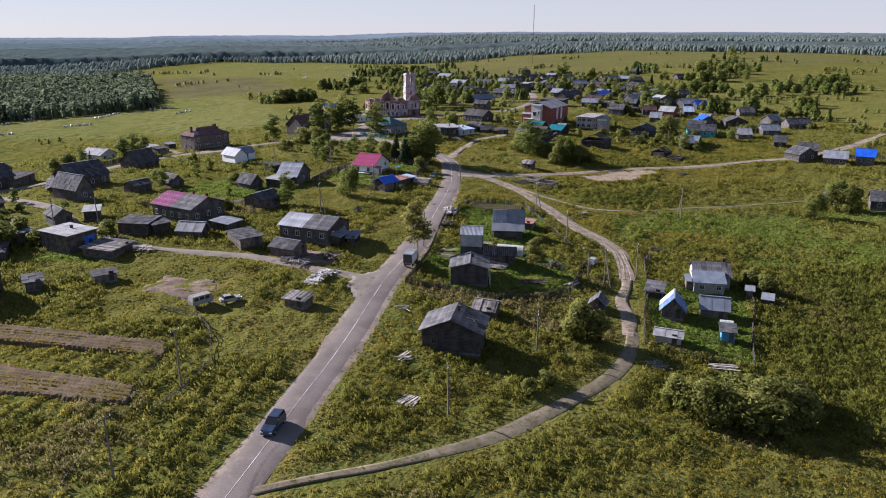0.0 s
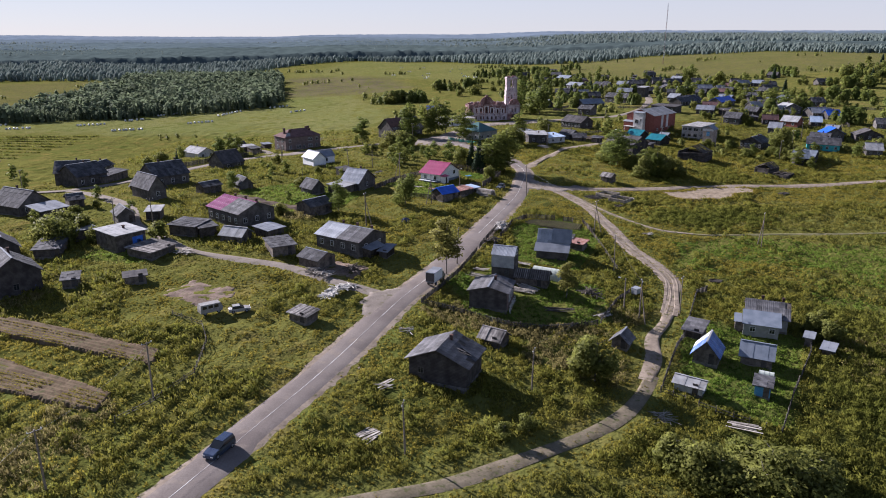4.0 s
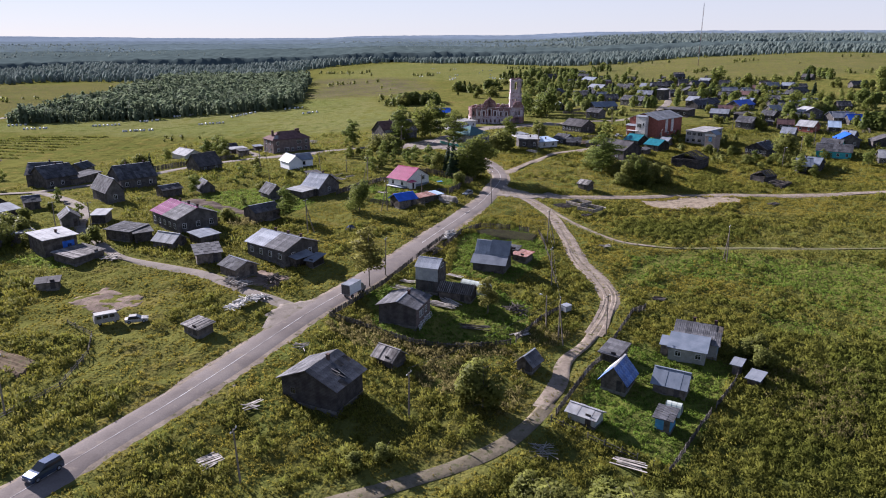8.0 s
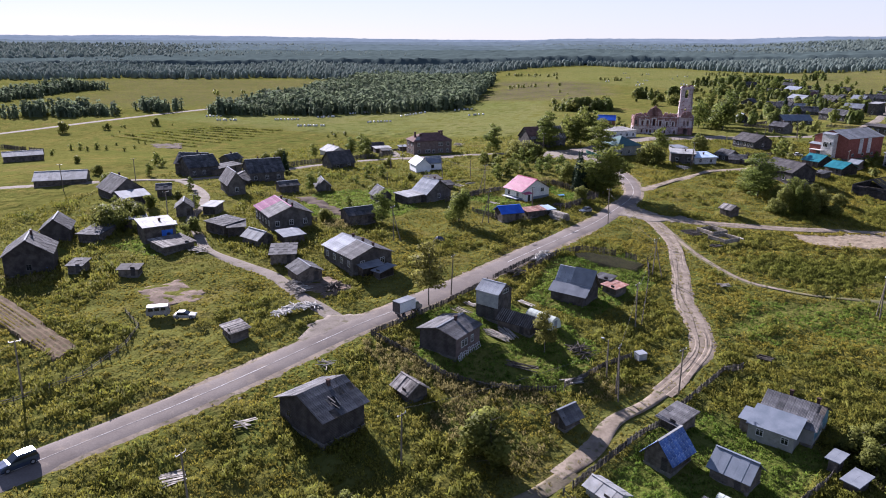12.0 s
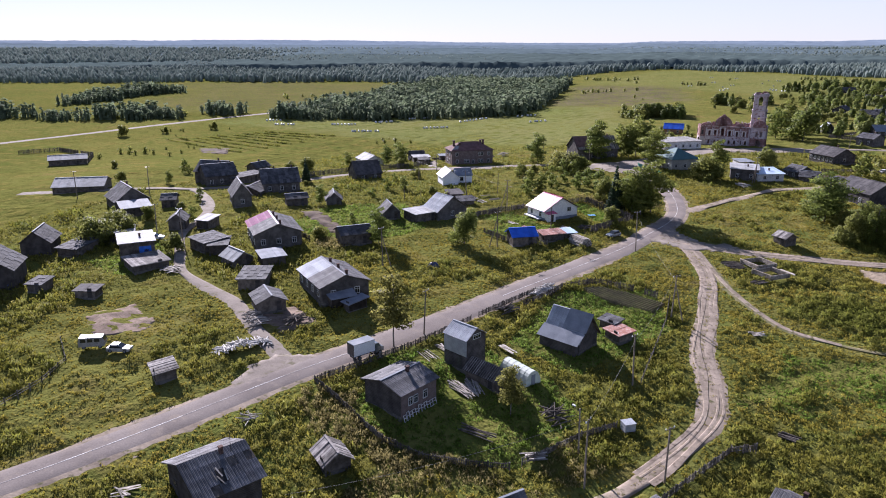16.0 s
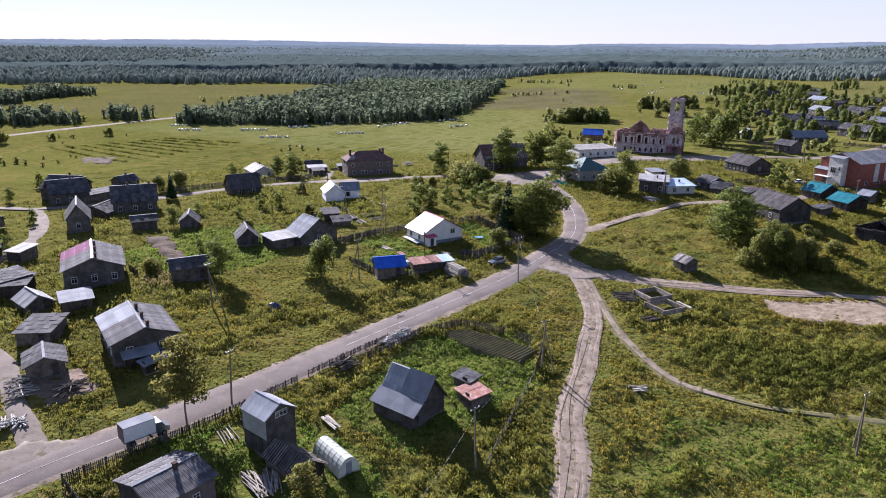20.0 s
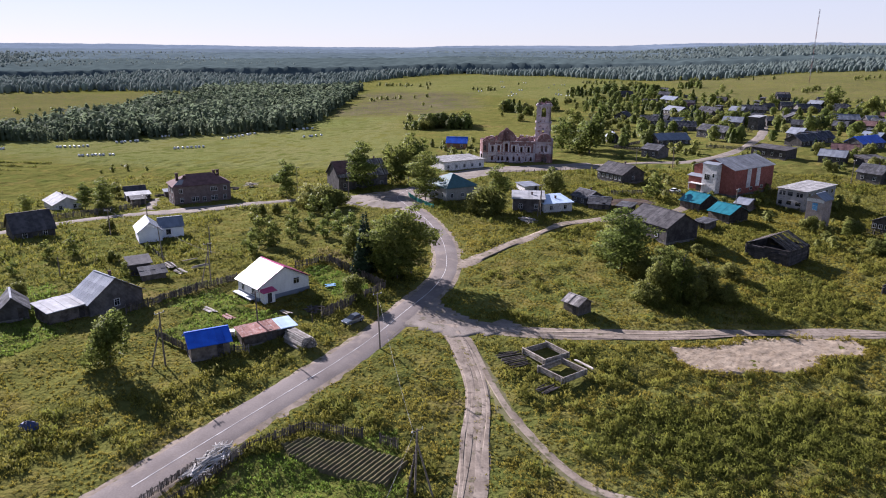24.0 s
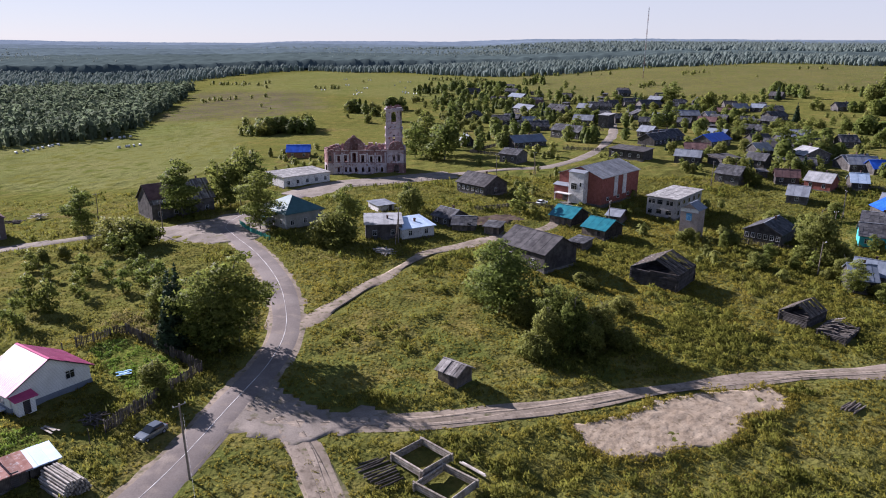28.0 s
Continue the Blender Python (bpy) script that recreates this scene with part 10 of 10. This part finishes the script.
patch("potato_bed", [(6.3, 182.4), (10, 185.0), (15, 184.6), (23.0, 183.0), (21.2, 177.6), (15.4, 177.7), (9.5, 179.6)], BEDSOIL, "row-planted vegetable bed behind the fence", "garden bed", lift=0.05, bumps=0.03, cell=0.15, furrow=(65, 0.62), flat=True, ragged=0.3)
patch("garden_bed", [(60, 322), (74, 331), (70, 338), (56, 330)], SOIL, "brown garden bed beside the sheds", "garden bed")
fence([(15.6, 97), (18.5, 102.4), (24, 112.4), (27.3, 117), (31.7, 125.6), (37.8, 137.4), (41, 139.6)], 1.3, "grey board fence along the garden plot")
fence([(15.6, 97), (20.5, 93.2), (24.9, 90.1), (30.7, 86)], 1.2, "low grey fence along the garden plot", False)
fence([(30.7, 86), (38.8, 97.5), (49.1, 110.8), (52, 116)], 1.3, "grey board fence along the garden plot")
fence([(-23.4, 126.8), (-18.5, 135.7), (-14.2, 144.3), (-9.8, 155.5), (-6.8, 163.8), (-2, 176)], 1.1, "dark weathered fence along the road")
fence([(-23.4, 126.8), (-17.1, 123.8), (-10.9, 120.4), (-6.8, 118.4), (-0.2, 117.5), (5.6, 118.8), (11.1, 120.7), (14.6, 125.7), (18.1, 131.6), (22.2, 136.2)], 1.1, "grey garden fence overgrown with weeds")
fence([(-2, 168), (0.2, 172.5), (2.6, 180), (8.0, 186.6), (16, 186.8), (23.6, 185.0), (24.2, 176.0)], 1.5, "dark weathered board fence round the garden", True, PLANK)
fence([(24.2, 176.0), (24, 166), (23.5, 150)], 1.0, "thin weathered garden fence", False)
fence([(-115.5, 258), (-110.5, 272), (-103.8, 287), (-97.5, 296), (-92, 303), (-89.5, 310)], 2.0, "tall grey board fence beside the upper road")
house(-5.1, 213.7, 43, 3.0, 3.4, 2.0, ridge="f", rise=0.3, wall=PLANK, cover="lightblue", name="shed", label="small plank lean-to with pale blue tin roof", category="shed", chimneys=0)
house(-47.2, 239.6, 39, 4.2, 4.6, 2.5, ridge="f", rise=0.5, wall=DARKLOG, cover="dark", name="shed", label="dark log shed with felt roof in the weeds", category="shed", chimneys=0)
house(-42.0, 236.2, 40, 4.6, 3.0, 1.4, ridge="f", rise=0.7, wall=PLANK, cover="slate", name="shed", label="low half-sunk cellar shed with plank roof", category="shed", chimneys=0)
fence([(-57.8, 261.0), (-51.7, 254.0), (-46.5, 248.6)], 1.0, "broken grey fence down the yard", False)
pile("board_stack", -42.4, 244.0, -42, 5.4, 1.7, 14, "pale sawn boards stacked along the yard path", "timber", BOARD, 0.2, 0.05, 0.7, True)
pile("board_stack", -38.2, 240.6, -40, 4.2, 1.8, 12, "grey boards stacked beside the sheds", "timber", BOARD, 0.2, 0.06, 0.6, True)
pile("timber_beam", -35.8, 244.6, 48, 4.4, 0.6, 4, "squared pale timber lying on the lawn", "timber", FRESH, 0.3, 0.02, 0.35)
pile("board_stack", -40.2, 248.6, 52, 3.4, 0.7, 5, "dark boards lying in the grass", "timber", PLANK, 0.2, 0.05, 0.15, True)
utility_pole(-74.1, 270.7, 6.9, turn=30)
utility_pole(-77.9, 294.8, 6.6, turn=30)
utility_pole(-46.3, 247.9, 8.2, (-0.5, 0.2), turn=30)
utility_pole(-38.3, 254.9, 6.8, turn=30, arms=0)
utility_pole(-61.0, 232.9, 4.6, turn=30, arms=0)
wire((-46.3, 247.9), 8.0, (-26.1, 233.3), 7.2, 0.7)
wire((-46.3, 247.9), 8.0, (-74.1, 270.7), 6.7, 0.8)
wire((-74.1, 270.7), 6.7, (-77.9, 294.8), 6.4, 0.6)
tree("sapling", -25.7, 273.9, 4.4)
tree("sapling", -17.2, 274.3, 4.8)
tree("sapling", -23.4, 283.0, 4.2)
tree("sapling", -19.1, 284.3, 4.0)
tree("sapling", -35.9, 284.1, 3.4)
tree("sapling", -49.0, 328.5, 4.0)
fence([(-36, 216.5), (-34, 220.5), (-30.2, 227.7), (-24.2, 237.8)], 1.6, "dark weathered board fence between the yards", True, PLANK)
fence([(-15, 247.6), (-9, 253), (7.2, 238.6), (2.4, 228.9), (-1.8, 219.6)], 2.0, "tall dark board fence round the yard", True, PLANK)
fence([(-5.4, 327.7), (-1, 319), (5.7, 309.5)], 1.3, "green painted board fence by the road", True, GREENPAINT)
fence([(170, 252), (186, 246), (205, 232)], 1.8, "long grey board fence beside the eastern road")
fence([(20, 376), (34, 379), (50, 388)], 1.0, "low board fence along the square", False)
for a, b, n in (((-280, 461), (-267, 467), 7), ((-242, 478), (-227, 484), 8), ((-209, 450), (-193, 456), 9), ((-220, 502), (-210, 509), 6), ((-207, 531), (-196, 542), 7), ((-171, 481), (-157, 487), 8), ((-160, 520), (-150, 545), 9), ((-108, 522), (-100, 527), 5),
                ((-300, 480), (-292, 484), 5), ((-130, 560), (-118, 566), 5)):
    for i in range(n):
        f = i / (n - 1)
        bale(a[0] + (b[0] - a[0]) * f + random.uniform(-0.7, 0.7), a[1] + (b[1] - a[1]) * f + random.uniform(-0.7, 0.7))


patch("lane_mouth", [(-34, 131), (-29.5, 133.5), (-25.2, 134.5), (-29.0, 127.0), (-33.2, 117.5), (-36.5, 125)], GRAVEL, "bare worn gravel where the lane meets the road", "gravel", 0.0, 0.02)
patch("junction_dirt", [(12, 222), (20, 221), (24.5, 219), (27, 222.5), (36, 224.5), (36, 229.5), (26, 229), (20.5, 233), (17, 240), (15, 230)], GRAVEL, "bare rutted earth where the tracks meet", "bare ground", -0.02, 0.03)
patch("garden_bed", [(-245, 347), (-231, 355), (-214, 332), (-230, 332)], SOIL, "dark dug plot in the far gardens", "garden bed")
patch("junction_gravel", [(-32, 319), (-8, 308), (3, 312), (6, 334), (-3, 350), (-14, 339), (-24, 329)], GRAVEL, "wide bare gravel where the upper road joins", "gravel", 0.0, 0.02)
patch("yard_dirt", [(-49, 141), (-37, 138), (-34, 145), (-42, 148)], RUBBLE, "trampled dirt with wood litter by the sheds", "bare ground", 0.0, 0.05)


def leaning_frames(x, y, rot, n):
    """Old window frames stood against a wall."""
    for i in range(n):
        ob = thing("window_frame", x + math.cos(radians(rot)) * (i - n / 2) * 0.62, y + math.sin(radians(rot)) * (i - n / 2) * 0.62, 0, rot + random.uniform(-8, 8), "old white wooden window frame leaning on the wall", "window frame", "frames along the brick wall")
        ob.location.z = gz(ob.location.x, ob.location.y) + 0.1
        w, h = random.uniform(0.25, 0.34), random.uniform(0.9, 1.35)
        for sx in (-w, w):
            part("stile", Geo().beam((sx, 0, 0), (sx, 0.3, h), 0.1, 0.05), WHITEPAINT, ob)
        for f in (0.04, 0.55, 0.96):
            part("rail", Geo().beam((-w, 0.3 * f, h * f), (w, 0.3 * f, h * f), 0.05, 0.09), WHITEPAINT, ob)


hx, hy, hr = -9.0, 128.4, radians(-18)
leaning_frames(hx + 4.55 * math.cos(hr), hy + 4.55 * math.sin(hr), 72, 11)


def crate(name, x, y, rot, w, d, h, mat, label, category):
    """A lidded box on feet."""
    ob = thing(name, x, y, gz(x, y), rot, label, category)
    part("body", Geo().box(-w / 2, -d / 2, 0.12, w / 2, d / 2, h), mat, ob)
    part("lid", Geo().slab([(-w / 2 - 0.06, -d / 2 - 0.06, h + 0.05), (w / 2 + 0.06, -d / 2 - 0.06, h + 0.05), (w / 2 + 0.06, d / 2 + 0.06, h + 0.14), (-w / 2 - 0.06, d / 2 + 0.06, h + 0.14)], 0.07), mat, ob)
    for sx in (-1, 1):
        part("foot", Geo().box(sx * (w / 2 - 0.15) - 0.07, -d / 2, -0.2, sx * (w / 2 - 0.15) + 0.07, d / 2, 0.12), POLEWOOD, ob)
    return ob


crate("white_box", 23.8, 136.5, 40, 1.7, 1.4, 1.3, METALWALL, "white metal box beside the garden fence", "box")
crate("blue_barrel", -101.2, 131.9, 20, 1.1, 1.1, 1.3, BLUETARP, "bright blue plastic barrel beside the dark house", "barrel")
crate("water_tank", -13.2, 210.9, 20, 1.1, 1.1, 1.0, WHITEPAINT, "white plastic water tank in a cage", "tank")
crate("water_tank", -12.0, 211.6, 10, 1.0, 1.0, 1.0, WHITEPAINT, "white plastic water tank in a cage", "tank")
pile("plank_stack", 0.9, 149.8, -32, 4.2, 0.9, 6, "long pale planks lying by the greenhouse", "board pile", BOARD, 0.2, 0.05, 0.3, True)
pile("plank_stack", -10.6, 142.0, -38, 4.5, 2.0, 6, "pale poles laid out in the yard", "timber", BOARD, 0.16, 0.05, 0.1)
pile("board_stack", -1.5, 135.3, -32, 6.5, 2.2, 16, "grey and white boards stacked beside the barn", "board pile", BOARD, 0.2, 0.12, 0.5)
pile("board_stack", 13.5, 124.6, 30, 4.0, 1.6, 8, "pale old boards along the garden fence", "board pile", BOARD, 0.2, 0.06, 0.5, True)
pile("blue_boards", -4.0, 237.7, 20, 2.4, 1.6, 6, "blue painted boards lying in the yard", "board pile", BLUEWALL, 0.25, 0.1, 0.1, True)
pile("plank_stack", -22.2, 221.0, -30, 4.0, 1.0, 5, "grey boards lying in the yard", "board pile", BOARD, 0.25, 0.06, 0.15, True)
pile("plank_stack", -17.6, 219.1, -30, 3.0, 1.1, 4, "rust-coloured boards lying in the grass", "board pile", RUST, 0.3, 0.05, 0.1, True)
pile("junk_heap", -3.1, 224.5, 30, 3.0, 2.5, 22, "dark heap of building scrap in the yard", "scrap pile", PLANK, 0.2, 1.0, 0.7)
pile("plank_stack", -7.7, 222.0, -35, 3.4, 0.8, 5, "pale new boards beside the house", "board pile", FRESH, 0.2, 0.05, 0.2, True)
pile("wood_heap", -46.5, 141.5, 10, 3.5, 3.5, 26, "heap of weathered scrap wood by the shed", "wood pile", BOARD, 0.16, 0.9, 0.6)
for pts, h in (([(-33.5, 220.7), (-29.4, 230.7), (-23.9, 237.3), (-15, 247.6)], 1.6), ([(-25.5, 208.2), (-16.8, 203.3), (-8, 206)], 1.3), ([(-312, 288), (-303, 305), (-270, 298), (-250, 278), (-258, 266)], 2.2), ([(-85, 195), (-62, 183)], 1.2)):
    fence(pts, h, "dark weathered board fence")


for k in range(16):                     # white bales far up the northern meadow
    bx, by = random.uniform(-60, 60), random.uniform(800, 1120)
    if inside(np.array([bx]), np.array([by]), MEADOW_N)[0]:
        for q in range(random.randint(1, 2)):
            bale(bx + 3 * q, by + random.uniform(-2, 2))


def mast(x, y, top):
    z = gz(x, y)
    ob = thing("radio_mast", x, y, z, 0, "slender red and white lattice radio mast", "radio mast")
    h = top - z
    for k in range(10):
        g = Geo()
        z0, z1 = h * k / 10, h * (k + 1) / 10
        for a in range(3):
            c0, c1 = (math.cos(a * 2.094), math.sin(a * 2.094)), (math.cos(a * 2.094 + 2.094), math.sin(a * 2.094 + 2.094))
            g.beam((c0[0] * 0.5, c0[1] * 0.5, z0), (c0[0] * 0.5, c0[1] * 0.5, z1), 0.14)
            for j in range(4):
                za, zb = z0 + (z1 - z0) * j / 4, z0 + (z1 - z0) * (j + 1) / 4
                g.beam((c0[0] * 0.5, c0[1] * 0.5, za), (c1[0] * 0.5, c1[1] * 0.5, zb), 0.08)
        part("mast_section", g, TIN if k % 2 else BROWNROOF, ob)
    return ob


mast(307, 916, 97.8)
for pts in ([(112, 452), (136, 440), (150, 452)], [(90, 430), (70, 452), (84, 470)], [(205, 470), (232, 462), (240, 480)], [(180, 420), (204, 412), (212, 432)], [(150, 520), (120, 530)], [(250, 430), (278, 420)], [(190, 372), (214, 366), (220, 384)], [(128, 318), (146, 308), (156, 326)], [(60, 340), (78, 348), (90, 340)]):
    fence(pts, 1.5, "dark weathered board fence between village yards", step=4.0)
fence([(-67.2, 83.4), (-63.9, 88.0), (-60.1, 97.4), (-61.0, 108.2), (-63.4, 114.5), (-70.0, 119.0)], 0.9, "derelict pole fence sunk in tall weeds", False)


def tarp_heap(x, y, rot, r, high, mat, label):
    """A crumpled sheet thrown over a heap."""
    ob = thing("tarpaulin_heap", x, y, gz(x, y), rot, label, "tarpaulin")
    g, n = Geo(), 12
    rings = [[(r * f * math.cos(6.283 * i / n) * random.uniform(0.85, 1.15), r * 0.7 * f * math.sin(6.283 * i / n) * random.uniform(0.85, 1.15), high * (1 - f**2) * random.uniform(0.8, 1.1) - 0.05) for i in range(n)] for f in (1.0, 0.75, 0.45)]
    pts = [p for ring in rings for p in ring] + [(0, 0, high)]
    faces = [(k * n + i, k * n + (i + 1) % n, (k + 1) * n + (i + 1) % n, (k + 1) * n + i) for k in range(2) for i in range(n)] + [(2 * n + i, 2 * n + (i + 1) % n, 3 * n) for i in range(n)]
    part("sheet", g.add(pts, faces), mat, ob)
    for a in (0.4, 2.2, 4.1):
        part("weight", Geo().beam((r * 0.8 * math.cos(a), r * 0.55 * math.sin(a), 0.15), (r * 0.2 * math.cos(a), r * 0.15 * math.sin(a), high + 0.02), 0.14, 0.1), PLANK, ob)
    return ob


tarp_heap(-26.4, 178.6, 30, 1.7, 1.3, DULLTARP, "dull blue tarpaulin over a heap in weeds")
pile("scrap_heap", 40.5, 178.0, 20, 3.0, 1.6, 9, "pale old boards sunk in the grass", "board pile", BOARD, 0.18, 0.4, 0.25, True)
pile("log_pile", 108.2, 233.4, 30, 4.0, 2.6, 9, "dark beams lying beside the sand", "timber", PLANK, 0.28, 0.08, 0.2)
scrub()
sow()
